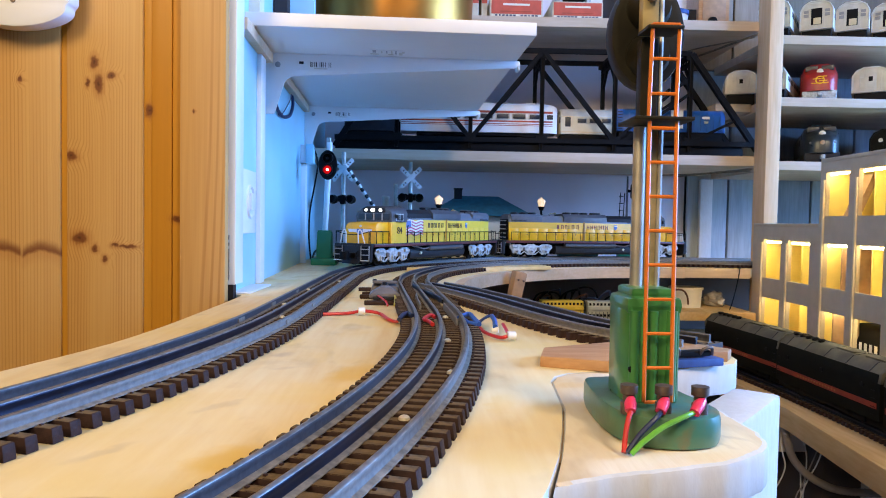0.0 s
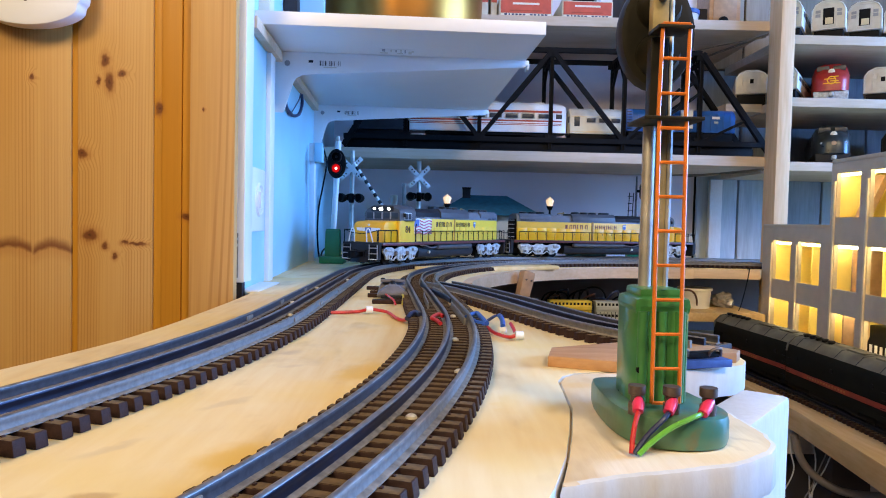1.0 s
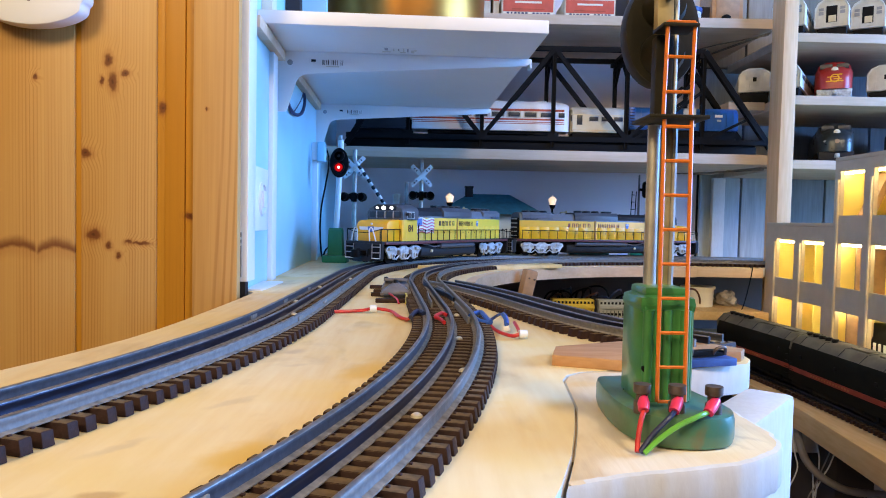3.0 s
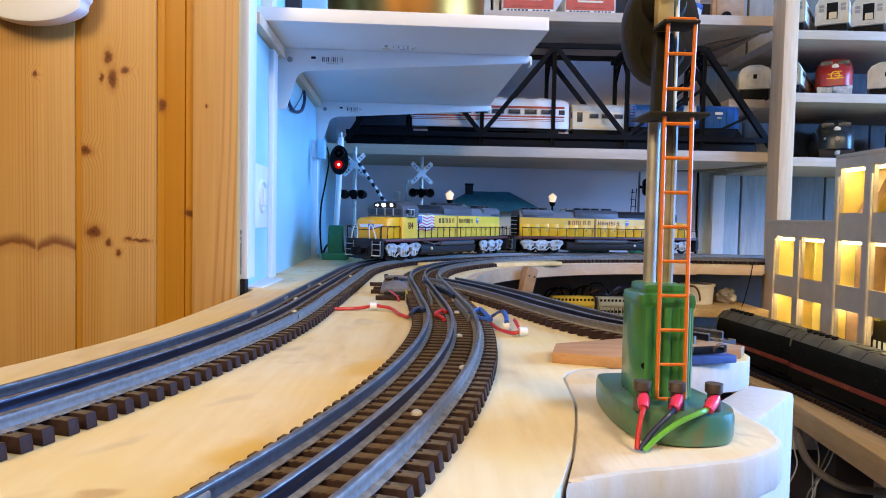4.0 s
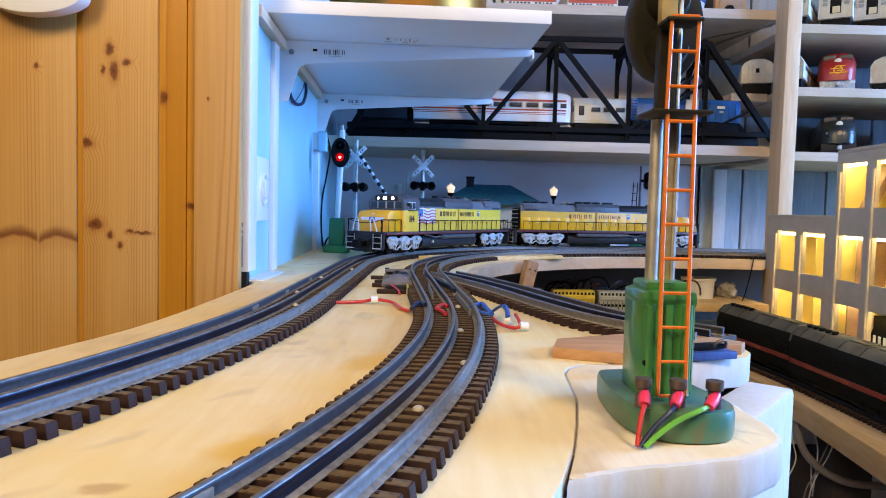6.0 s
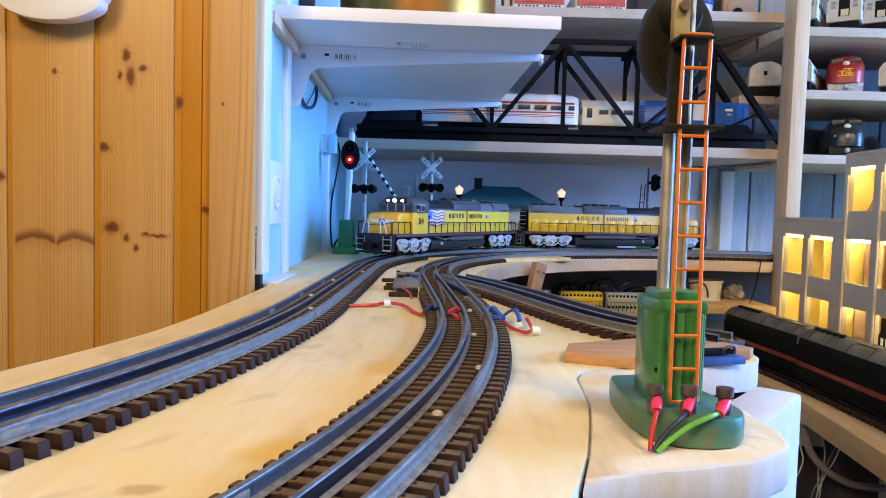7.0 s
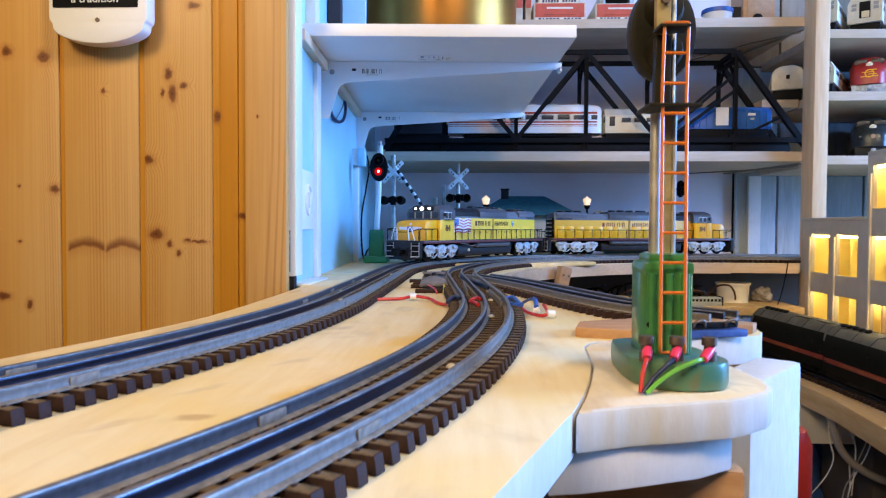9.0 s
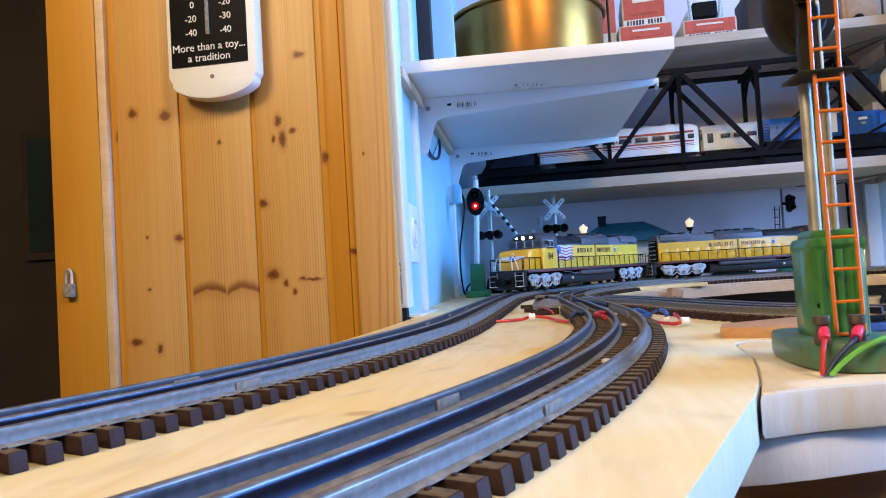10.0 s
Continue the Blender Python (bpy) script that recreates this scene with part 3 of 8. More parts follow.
def lathe(bm, profile, c=(0, 0, 0), seg=20, axis="Z", cap=True):
    """Turns (radius, height) rows round an axis through c."""
    rings = []
    c = Vector(c)
    for r, h in profile:
        ring = []
        for k in range(seg):
            a = 2 * math.pi * k / seg
            u, v = r * math.cos(a), r * math.sin(a)
            ring.append(bm.verts.new(c + Vector({"Z": (u, v, h), "Y": (u, h, v), "X": (h, u, v)}[axis])))
        rings.append(ring)
    for a, b in zip(rings, rings[1:]):
        for k in range(seg):
            bm.faces.new((a[k], a[(k + 1) % seg], b[(k + 1) % seg], b[k]))
    if cap:
        bm.faces.new(rings[0][::-1])
        bm.faces.new(rings[-1])
    bmesh.ops.recalc_face_normals(bm, faces=bm.faces)
    return bm


def prism(bm, poly, lo, hi, axis="Z", bevel=0.0):
    """A flat outline given depth along an axis: Z takes (x, y), Y takes (x, z), X takes (y, z)."""
    def at(p, h):
        return {"Z": (p[0], p[1], h), "Y": (p[0], h, p[1]), "X": (h, p[0], p[1])}[axis]
    a = [bm.verts.new(at(p, lo)) for p in poly]
    b = [bm.verts.new(at(p, hi)) for p in poly]
    n = len(poly)
    fs = [bm.faces.new(a[::-1]), bm.faces.new(b)]
    for k in range(n):
        fs.append(bm.faces.new((a[k], a[(k + 1) % n], b[(k + 1) % n], b[k])))
    bmesh.ops.recalc_face_normals(bm, faces=fs)
    if bevel:
        es = [e for e in fs[1].edges] + [e for e in fs[0].edges]
        bmesh.ops.bevel(bm, geom=es, offset=bevel, segments=2, profile=0.6, affect="EDGES")
    return bm


def sweep(bm, pts, section, closed_ends=True):
    """Carries a section of (sideways, up) rows along level pts."""
    pts = [Vector(p) for p in pts]
    rings = []
    for i, p in enumerate(pts):
        d = pts[min(i + 1, len(pts) - 1)] - pts[max(i - 1, 0)]
        d.z = 0
        d.normalize()
        s = Vector((d.y, -d.x, 0))
        rings.append([bm.verts.new(p + s * u + Vector((0, 0, v))) for u, v in section])
    n = len(section)
    for a, b in zip(rings, rings[1:]):
        for k in range(n):
            bm.faces.new((a[k], a[(k + 1) % n], b[(k + 1) % n], b[k]))
    if closed_ends:
        bm.faces.new(rings[0][::-1])
        bm.faces.new(rings[-1])
    bmesh.ops.recalc_face_normals(bm, faces=bm.faces)
    return bm


def mesh_of(name, bm, material, smooth=True):
    me = bpy.data.meshes.new(name)
    bm.to_mesh(me)
    bm.free()
    for mt in (material if isinstance(material, (list, tuple)) else [material]):
        me.materials.append(mt)
    if smooth:
        for p in me.polygons:
            p.use_smooth = True
        me.set_sharp_from_angle(angle=radians(38))
    return me


def part(name, bm, material, parent, label=""):
    ob = new(name, mesh_of(name, bm, material))
    ob.parent = parent
    if label:
        ob["label"] = label
    return ob


def thing(name, m, label, category, group="", kind=""):
    ob = new(name)
    ob.empty_display_size = 0.02
    ob.matrix_world = m
    return tagged(ob, label, category, group, kind)


def solid(name, bm, material, label, category, kind="", m=None, group=""):
    ob = new(name, mesh_of(name, bm, material))
    if m is not None:
        ob.matrix_world = m
    return tagged(ob, label, category, group, kind)


def B():
    return bmesh.new()


def words(name, text, size, m, material, parent, depth=0.0003, align="CENTER"):
    """Writing as a flat mesh, on its parent."""
    c = bpy.data.curves.new(name, "FONT")
    c.body, c.size, c.extrude, c.align_x = text, size, depth, align
    ob = bpy.data.objects.new(name, c)
    me = bpy.data.meshes.new_from_object(ob)
    bpy.data.objects.remove(ob)
    me.materials.append(material)
    o = new(name, me)
    o.parent = parent
    o.matrix_local = m
    return o


# ---- lines of the tracks ----
def arc(cx, cy, r, a0, a1, n):
    return [(cx + r * math.cos(radians(a0 + (a1 - a0) * k / n)), cy + r * math.sin(radians(a0 + (a1 - a0) * k / n))) for k in range(n + 1)]


def even(line, step):
    """Points at even steps along a line, each with the heading."""
    out, left = [], 0.0
    for (x0, y0), (x1, y1) in zip(line, line[1:]):
        d = math.hypot(x1 - x0, y1 - y0)
        t = left
        while t < d:
            out.append((x0 + (x1 - x0) * t / d, y0 + (y1 - y0) * t / d, math.degrees(math.atan2(y1 - y0, x1 - x0))))
            t += step
        left = t - d
    return out


def beside(line, off):
    """The line, moved to its right."""
    out = []
    for i, (x, y) in enumerate(line):
        x0, y0 = line[max(i - 1, 0)]
        x1, y1 = line[min(i + 1, len(line) - 1)]
        d = math.hypot(x1 - x0, y1 - y0)
        out.append((x + (y1 - y0) / d * off, y - (x1 - x0) / d * off))
    return out


OUTER = arc(-1.16, 0.52, 1.05, -44, 0, 44) + [(-0.11, 0.87)] + arc(0.46, 0.87, 0.57, 180, 90, 60)[1:] + [(1.05, 1.44)]
INNER = arc(-0.907, 0.455, 0.914, -34, 6, 40) + [(-0.0185, 0.78)] + arc(0.46, 0.83, 0.479, 183, 90, 60) + [(1.05, 1.309)]
BRANCH = [(p.x, p.y) for p in smooth_path([(-0.0185, 0.80, 0), (0.0, 0.76, 0), (0.030, 0.70, 0), (0.060, 0.62, 0), (0.088, 0.53, 0), (0.116, 0.46, 0), (0.160, 0.405, 0)], 8)]
LOWER = [(p.x, p.y) for p in smooth_path([(0.50, 0.30, 0), (0.522, 0.60, 0), (0.526, 0.80, 0), (0.521, 0.95, 0), (0.510, 1.08, 0), (0.490, 1.22, 0), (0.455, 1.36, 0)], 6)]


# ---- setting ----
def slab(name, lo, hi, material, label, category="wall", bevel=0.0):
    bm = box(B(), [(a + b) / 2 for a, b in zip(lo, hi)], [b - a for a, b in zip(lo, hi)], bevel)
    return solid(name, bm, material, label, category, "structure")


slab("floor", (-1.6, -2.1, -0.95), (2.3, 1.9, -0.90), M["floor_wood"], "dark brown wooden floor of the train room", "floor")
slab("ceiling", (-1.6, -2.1, 1.50), (2.3, 1.9, 1.55), M["ceiling_dark"], "unseen room ceiling, toned dark brown to cut bounced light", "ceiling")
slab("wall_north", (-0.30, 1.66, -0.9), (2.2, 1.72, 1.5), M["grey_wall"], "pale grey wall behind the layout", "wall")
ALCOVE = pose(-0.2, 0.7535, 0, 0, 0, 3.2)
solid("wall_alcove", box(B(), (-0.03, 0.44, 0.3), (0.06, 0.99, 2.4)), M["white_wall"], "pale blue painted side wall with a white shelf", "wall", "structure", m=ALCOVE)
slab("wall_south", (-1.6, -2.1, -0.9), (2.3, -2.04, 1.5), M["room_pine"], "pine panelled room wall", "wall")
slab("wall_west", (-1.6, -2.04, -0.9), (-1.54, 1.9, 1.5), M["dark_wall"], "side room wall with the unlit gloom in its colour", "wall")
slab("wall_west_back", (-1.54, 1.40, -0.9), (-0.26, 1.46, 1.5), M["dark_wall"], "back wall behind the open cupboard door, gloom in its colour", "wall")
# east wall with a window opening
WY, WZ = 0.66, 0.56
bm = B()
for lo, hi in (((2.2, -2.04, -0.9), (2.26, 1.72, WZ - 0.5)), ((2.2, -2.04, WZ + 0.5), (2.26, 1.72, 1.5)), ((2.2, -2.04, WZ - 0.5), (2.26, WY - 0.7, WZ + 0.5)), ((2.2, WY + 0.7, WZ - 0.5), (2.26, 1.72, WZ + 0.5))):
    box(bm, [(a + b) / 2 for a, b in zip(lo, hi)], [b - a for a, b in zip(lo, hi)])
solid("wall_east", bm, M["room_pine"], "pine panelled wall with a window opening", "wall", "structure")
bm = B()
for c, s in (((2.23, WY, WZ - 0.485), (0.07, 1.4, 0.03)), ((2.23, WY, WZ + 0.485), (0.07, 1.4, 0.03)), ((2.23, WY - 0.685, WZ), (0.07, 0.03, 0.94)), ((2.23, WY + 0.685, WZ), (0.07, 0.03, 0.94)), ((2.235, WY, WZ), (0.04, 0.03, 0.94))):
    box(bm, c, s, 0.004)
solid("window_1", bm, M["white"], "white window frame letting in cool daylight", "window", "structure")

# boards of the back wall: upright painted planks right of the plain sheet
k = 0
x = 0.60
plank_w = 0.098
bm = B()
box(bm, (0, 0, 0), (plank_w - 0.004, 0.012, 0.888), 0.003)
plank_mesh = mesh_of("wall_plank", bm, M["plank_blue"])
upper_mesh = mesh_of("upper_plank", box(B(), (0, 0, 0), (plank_w - 0.004, 0.012, 1.008), 0.003), M["plank_warm_toned"])
planking = tagged(new("wall_planking", mesh_of("wall_planking", box(B(), (1.38, 1.656, 0.5), (1.56, 0.006, 1.9)), M["black"])), "upright planks on the back wall, blue-grey below, toned tan above for warm light", "wall", kind="structure")
while x < 2.1:
    for me, z in ((plank_mesh, -0.006), (upper_mesh, 0.945)):
        p = new("plank", me)
        p.parent = planking
        p.location = (x + plank_w / 2, 1.647, z)
    x += plank_w

slab("wall_batten", (0.627, 1.626, 0.0), (0.655, 1.6405, 0.185), M["white_lumber"], "added bluish batten standing in for a blue-lit strip on the planked wall", "trim", 0.001)

# added pendant fixtures round the two unseen warm lights, outside the view
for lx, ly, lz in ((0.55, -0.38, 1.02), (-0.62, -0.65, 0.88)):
    o = thing("added_pendant", pose(lx, ly, lz), "added pendant fixture round an unseen warm light, never in view", "lamp", "pendant lamps")
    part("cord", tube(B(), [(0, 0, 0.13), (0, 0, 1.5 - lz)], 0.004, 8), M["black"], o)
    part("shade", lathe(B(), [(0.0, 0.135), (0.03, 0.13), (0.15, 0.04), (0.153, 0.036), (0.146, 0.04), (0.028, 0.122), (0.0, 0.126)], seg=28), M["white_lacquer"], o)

# trim strips on the alcove wall
for name, lo, hi, material, label in (
        ("trim_strip", (0.0, 0.069, -0.2), (0.0055, 0.097, 0.2655), "white_lacquer", "white upright trim strip of the alcove"),
        # Cream tone stands in for the warm light on this strip.
        ("trim_upper", (0.0, 0.020, 0.2945), (0.012, 0.048, 1.2), "cream", "upright strip above the white shelf, toned cream for warm light"),
        ("trim_corner", (0.0, 0.470, -0.1), (0.009, 0.492, 0.205), "white_lacquer", "white upright cable cover on the wall"),
        ("trim_batten", (0.0, -0.034, 0.2660), (0.010, 0.505, 0.2785), "shelf_pine", "thin pine batten under the white shelf")):
    bm = box(B(), [(a + b) / 2 for a, b in zip(lo, hi)], [b - a for a, b in zip(lo, hi)], 0.001)
    solid(name, bm, M[material], label, "trim", "structure", m=ALCOVE)
slab("door_jamb", (-0.214, 0.688, 0.0105), (-0.1900, 0.716, 1.2), M["white_lacquer"], "grey-white door jamb board", "trim", 0.001)
slab("threshold", (-0.2035, 0.705, -0.004), (-0.180, 0.80, 0.0016), M["white_lacquer"], "flat white sill plate beside the track", "trim", 0.001)

# ---- the layout's boards ----
left_edge = []
for k, (x, y) in enumerate(OUTER[:45]):
    near, far = beside(OUTER[:46], -0.0815)[k], beside(OUTER[:46], -0.0735)[k]
    u = min(1.0, max(0.0, (k - 31) / 7))
    left_edge.append((near[0] + (far[0] - near[0]) * u, near[1] + (far[1] - near[1]) * u))
main = [(x, y) for x, y in left_edge] + [(-0.1832, 0.63), (-0.1845, 0.69), (-0.194, 0.703), (-0.205, 0.72), (-0.256, 1.655), (1.0, 1.655), (1.0, 1.284), (0.588, 1.284), (0.588, 1.2705), (0.46, 1.2705)] + arc(0.46, 0.84, 0.43, 92, 176, 24) \
    + [(0.036, 0.80), (0.046, 0.74), (0.066, 0.66), (0.092, 0.58), (0.125, 0.51), (0.150, 0.465), (0.172, 0.425), (0.177, 0.41), (0.175, 0.395), (0.168, 0.382), (0.13, 0.365), (0.10, 0.3600), (0.080, 0.3562), (0.0690, 0.3517), (0.0620, 0.3442), (0.0580, 0.333), (0.0567, 0.3137), (0.0546, 0.285), (0.0485, 0.2534), (0.0421, 0.225), (0.0343, 0.1985), (0.0147, 0.1455), (-0.0030, 0.0975), (-0.0300, 0.0350), (-0.0620, -0.0320), (-0.0960, -0.0920)]
bm = prism(B(), main, -0.0165, 0.0, bevel=0.0008)
board = solid("layout_board", bm, [M["board_pine"], M["white_lumber"]], "pale knotty pine board carrying the model railway", "layout board", "structure")
gap = [(0.0800, 0.3553), (0.0694, 0.3509), (0.0626, 0.3436), (0.0587, 0.3325), (0.0573, 0.3137), (0.0553, 0.285), (0.0492, 0.2534), (0.0428, 0.225), (0.0355, 0.198)]
nose = smooth_path([(0.0355, 0.198, 0), (0.049, 0.2042, 0), (0.063, 0.2095, 0), (0.079, 0.2140, 0), (0.094, 0.2195, 0), (0.107, 0.2275, 0), (0.1165, 0.2375, 0), (0.1210, 0.2520, 0), (0.1208, 0.2690, 0), (0.1190, 0.2880, 0), (0.1155, 0.3000, 0), (0.1105, 0.3120, 0), (0.1095, 0.3350, 0), (0.1080, 0.3500, 0)], 6)
piece = gap + [(p[0] + 0.0009 * noise.noise((p[0] * 230, p[1] * 230, 3)), p[1] + 0.0009 * noise.noise((p[0] * 230, p[1] * 230, 9))) for p in nose[1:]] + [(0.104, 0.3582), (0.098, 0.3578)]
bm = prism(B(), piece, -0.0146, 0.0, bevel=0.0021)
# Added strip in the joint, so its shade shows brown, not black.
strip = sweep(B(), [(x - 0.0003, y, 0) for x, y in gap[::-1][1:]], [(-0.004, -0.0060), (-0.004, -0.0022), (0.004, -0.0022), (0.004, -0.0060)])
board2 = solid("signal_board", bm, [M["signal_pine"], M["white_lumber"]], "rounded pine board end under the block signal", "layout board", "structure")
random.seed(5)
backing = new("joint_backing", mesh_of("joint_backing", strip, M["bench_pine"]))
backing.parent = board2
joint = [(x, y) for x, y, _ in even(gap, 0.003)]
for b in (board, board2):
    for f in b.data.polygons:
        at_joint = b is board2 and min((f.center.x - x) ** 2 + (f.center.y - y) ** 2 for x, y in joint) < 0.0045 ** 2
        if abs(f.normal.z) < (0.35 if b is board or at_joint else 0.97):
            f.material_index = 1
for name, c, s, rz, label in (
        ("support_post", (0.14807, 0.33539, -0.4510), (0.080, 0.024, 0.88), 50.6, "whitewashed upright lumber post under the layout"),
        ("support_beam", (0.079, 0.335, -0.0706), (0.068, 0.20, 0.08), -4, "brown wooden beam under the layout board")):
    solid(name, box(B(), (0, 0, 0), s, 0.003), M["white_lumber"] if "beam" not in name else M["block_wood"], label, "lumber", m=pose(*c, 0, 0, rz))
bm = prism(B(), [(0.0265, 0.2010), (0.0380, 0.2035), (0.0530, 0.2085), (0.0845, 0.2215), (0.1000, 0.2330), (0.1050, 0.2950), (0.0600, 0.3300), (0.0265, 0.3100)], -0.0302, -0.0150, bevel=0.0012)
solid("support_board", bm, M["white_lumber"], "whitish sawn board under the signal board", "lumber")
slab("bench_fascia", (0.4602, 1.2580, -0.0175), (0.580, 1.2705, -0.0005), M["shelf_pine"], "pine edge strip of the rear bench", "trim", 0.001)
bm = sweep(B(), [(x, y, 0) for x, y in arc(0.46, 0.84, 0.43, 176, 90, 30)], [(-0.0015, -0.0185), (0.012, -0.0185), (0.012, -0.0005), (-0.0015, -0.0005)])
solid("bench_edge", bm, M["shelf_pine"], "bent pine edge strip of the curved bench", "trim", "structure")
bm = B()
box(bm, (0, 0, -0.03), (0.018, 0.016, 0.075), 0.004, top=1.15)
leg = thing("bench_bracket", pose(0.137, 1.078, -0.006, 0, 13, 20), "small wooden bracket block with two screws under the bench", "bracket")
part("block", bm, M["copper_tan"], leg)
for dx in (-0.004, 0.005):
    part("screw", lathe(B(), [(0.0, -0.0012), (0.0016, -0.0012), (0.0016, 0.0), (0.0, 0.0)], (dx, -0.0088, -0.006), 8, "Y"), M["dull_screw"], leg)
part("bolt", tube(B(), [(0.004, -0.008, -0.045), (0.012, -0.022, -0.052)], 0.0018), M["chrome"], leg)

sb = thing("steel_bracket", pose(0.148, 1.075, -0.040, 0, 0, 14), "small bent steel angle plate below the bracket block", "bracket")
part("plate", prism(B(), [(-0.009, -0.052), (0.010, -0.052), (0.010, -0.006), (0.006, 0.0), (-0.006, 0.0), (-0.009, -0.006)], -0.0012, 0.0012, "Y", bevel=0.0004), M["machine_grey"], sb)
for z in (-0.010, -0.024, -0.038):
    part("slot", box(B(), (0.0005, -0.0016, z), (0.009, 0.0014, 0.0026), 0.0005), M["black"], sb)
part("screw", lathe(B(), [(0.0, -0.004), (0.0024, -0.0036), (0.003, -0.0012), (0.0, -0.0012)], (0.0, 0, -0.004), 10, "Y"), M["chrome"], sb)

# thin plates laid on the bench
for name, poly, label in (
        ("cover_plate", [(0.085, 1.085), (0.20, 1.155), (0.185, 1.185), (0.07, 1.12)], "thin pale plywood plate covering a joint"),
        ("cover_plate", [(-0.01, 1.04), (0.03, 1.09), (0.01, 1.115), (-0.035, 1.06)], "thin pale plywood plate covering a joint")):
    solid(name, prism(B(), poly, 0.0, 0.006, bevel=0.0008), M["board_pine"], label, "plate", group="plates on the bench")

# wooden block and the stack beside the signal
bm = prism(B(), [(0.058, 0.366), (0.064, 0.392), (0.115, 0.418), (0.158, 0.412), (0.172, 0.396), (0.166, 0.3865), (0.116, 0.3745), (0.108, 0.358), (0.096, 0.353)], 0.0, 0.0058, bevel=0.0007)
solid("wood_block", bm, M["block_wood"], "reddish flat wooden block lying on the board", "wood block")
plug = thing("track_connector", pose(0.1375, 0.3715, 0.0, 0, 0, 17), "blue track connector with bright spring clips beside the block", "connector")
part("base", box(B(), (0, 0, 0.0026), (0.040, 0.010, 0.0042), 0.0008), M["connector_blue"], plug)
part("body", box(B(), (-0.001, 0.002, 0.0068), (0.032, 0.006, 0.0032), 0.001), M["black"], plug)
for dx in (-0.009, 0.012):
    part("clip", tube(B(), smooth_path([(dx - 0.004, 0.0, 0.006), (dx - 0.003, -0.002, 0.0095), (dx + 0.002, -0.002, 0.010), (dx + 0.004, 0.0, 0.006)], 4), 0.0009), M["dull_screw"], plug)

# lower bench on the right, with its track
bm = prism(B(), [(0.430, 0.30), (0.450, 0.66), (0.470, 0.90), (0.466, 1.02), (0.450, 1.18), (0.40, 1.40), (0.40, 1.645), (1.9, 1.645), (1.9, 0.30)], -0.190, -0.161, bevel=0.002)
solid("lower_bench", bm, M["bench_pine"], "lower pine bench carrying a second track", "layout board", "structure")
slab("under_shelf", (0.400, 1.217, -0.090), (0.574, 1.500, -0.0745), M["bench_pine"], "pine shelf under the rear bench", "shelf", 0.002)
slab("under_board", (0.135, 1.217, -0.109), (0.399, 1.500, -0.094), M["bench_pine"], "lower pine board under the curved bench", "shelf", 0.002)
slab("under_panel", (-0.2, 1.60, -0.9), (0.95, 1.64, -0.03), M["under_shade"], "added panel below the bench, its brown holding the shade there", "wall")
slab("lower_cabinet", (0.551, 0.955, -0.9), (0.606, 1.1, -0.1905), M["leg_brown"], "dark grey cabinet side under the lower bench", "cabinet", 0.003)
slab("bench_leg_strip", (0.6065, 0.957, -0.9), (0.617, 1.1, -0.1905), M["white_lumber"], "pale strip beside the dark bench leg", "trim", 0.001)
slab("lower_rail", (0.40, 1.00, -0.250), (0.5505, 1.03, -0.1905), M["white_lumber"], "grey wooden rail under the lower bench", "trim", 0.002)


# ---- tracks ----
def rail_sections():
    web = [(-0.0031, 0.0053), (-0.0031, 0.0057), (-0.0011, 0.0063), (0.0011, 0.0063), (0.0031, 0.0057), (0.0031, 0.0053)]
    half = [(-0.0012, 0.0062), (-0.0008, 0.0075), (-0.00095, 0.0085), (-0.00118, 0.0093), (-0.00110, 0.0101), (-0.00080, 0.01052), (-0.0004, 0.0107)]
    head = half + [(-x, z) for x, z in half[::-1]]
    return web, head


bm = box(B(), (0, 0, 0.0027), (0.0049, 0.0538, 0.0053), 0.0005, top=0.97)
for y in (-0.0200, -0.0118, 0.0118, 0.0200):
    box(bm, (0, y, 0.0056), (0.0013, 0.0010, 0.0005), 0.0001)
box(bm, (0, 0, 0.0053), (0.0043, 0.0225, 0.0003))
tie_mesh = mesh_of("tie", bm, [M["tie"], M["tie_dusty"]])
for f in tie_mesh.polygons:
    if abs(f.center.y) < 0.0005 and f.normal.z > 0.9:
        f.material_index = 1


def track(name, line, label, z=0.0, skip=None, first=0.0, tie_step=0.0090, black=False, cut=(0, None)):
    t = thing(name, pose(0, 0, z), label, "track", "model tracks")
    fine = [(x, y, 0) for x, y, _ in even(line, 0.012)]
    fine = fine[cut[0]:cut[1]]
    web, head = rail_sections()
    for nm, off, mt in (("outer_rail", -0.0159, "rail_shaded"), ("centre_rail", 0.0, "rail_black"), ("outer_rail", 0.0159, "rail")):
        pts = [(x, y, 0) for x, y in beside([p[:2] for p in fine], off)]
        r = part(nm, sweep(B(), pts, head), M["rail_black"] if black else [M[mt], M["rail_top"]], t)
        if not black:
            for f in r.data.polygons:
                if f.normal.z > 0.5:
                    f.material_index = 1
        w = part("flange", sweep(B(), pts, web), M["rail_black"] if black else M["rail_web"], r)
    n = 0
    for x, y, a in even(line, tie_step):
        if skip and skip(x, y):
            continue
        ob = new("tie", tie_mesh)
        ob.parent = t
        ob.matrix_local = pose(x, y, 0, 0, 0, a + random.uniform(-1.2, 1.2))
        n += 1
    return t


outer_track = track("outer_track", OUTER, "three-rail track on dark ties curving past the door")
inner_track = track("inner_track", INNER, "three-rail track on dark ties with a turnout")
track("branch_track", BRANCH, "three-rail branch track leaving the turnout", z=-0.00035, skip=lambda x, y: y > 0.705, cut=(4, None))
track("lower_track", LOWER, "black three-rail track on the lower bench", z=-0.161, black=True)

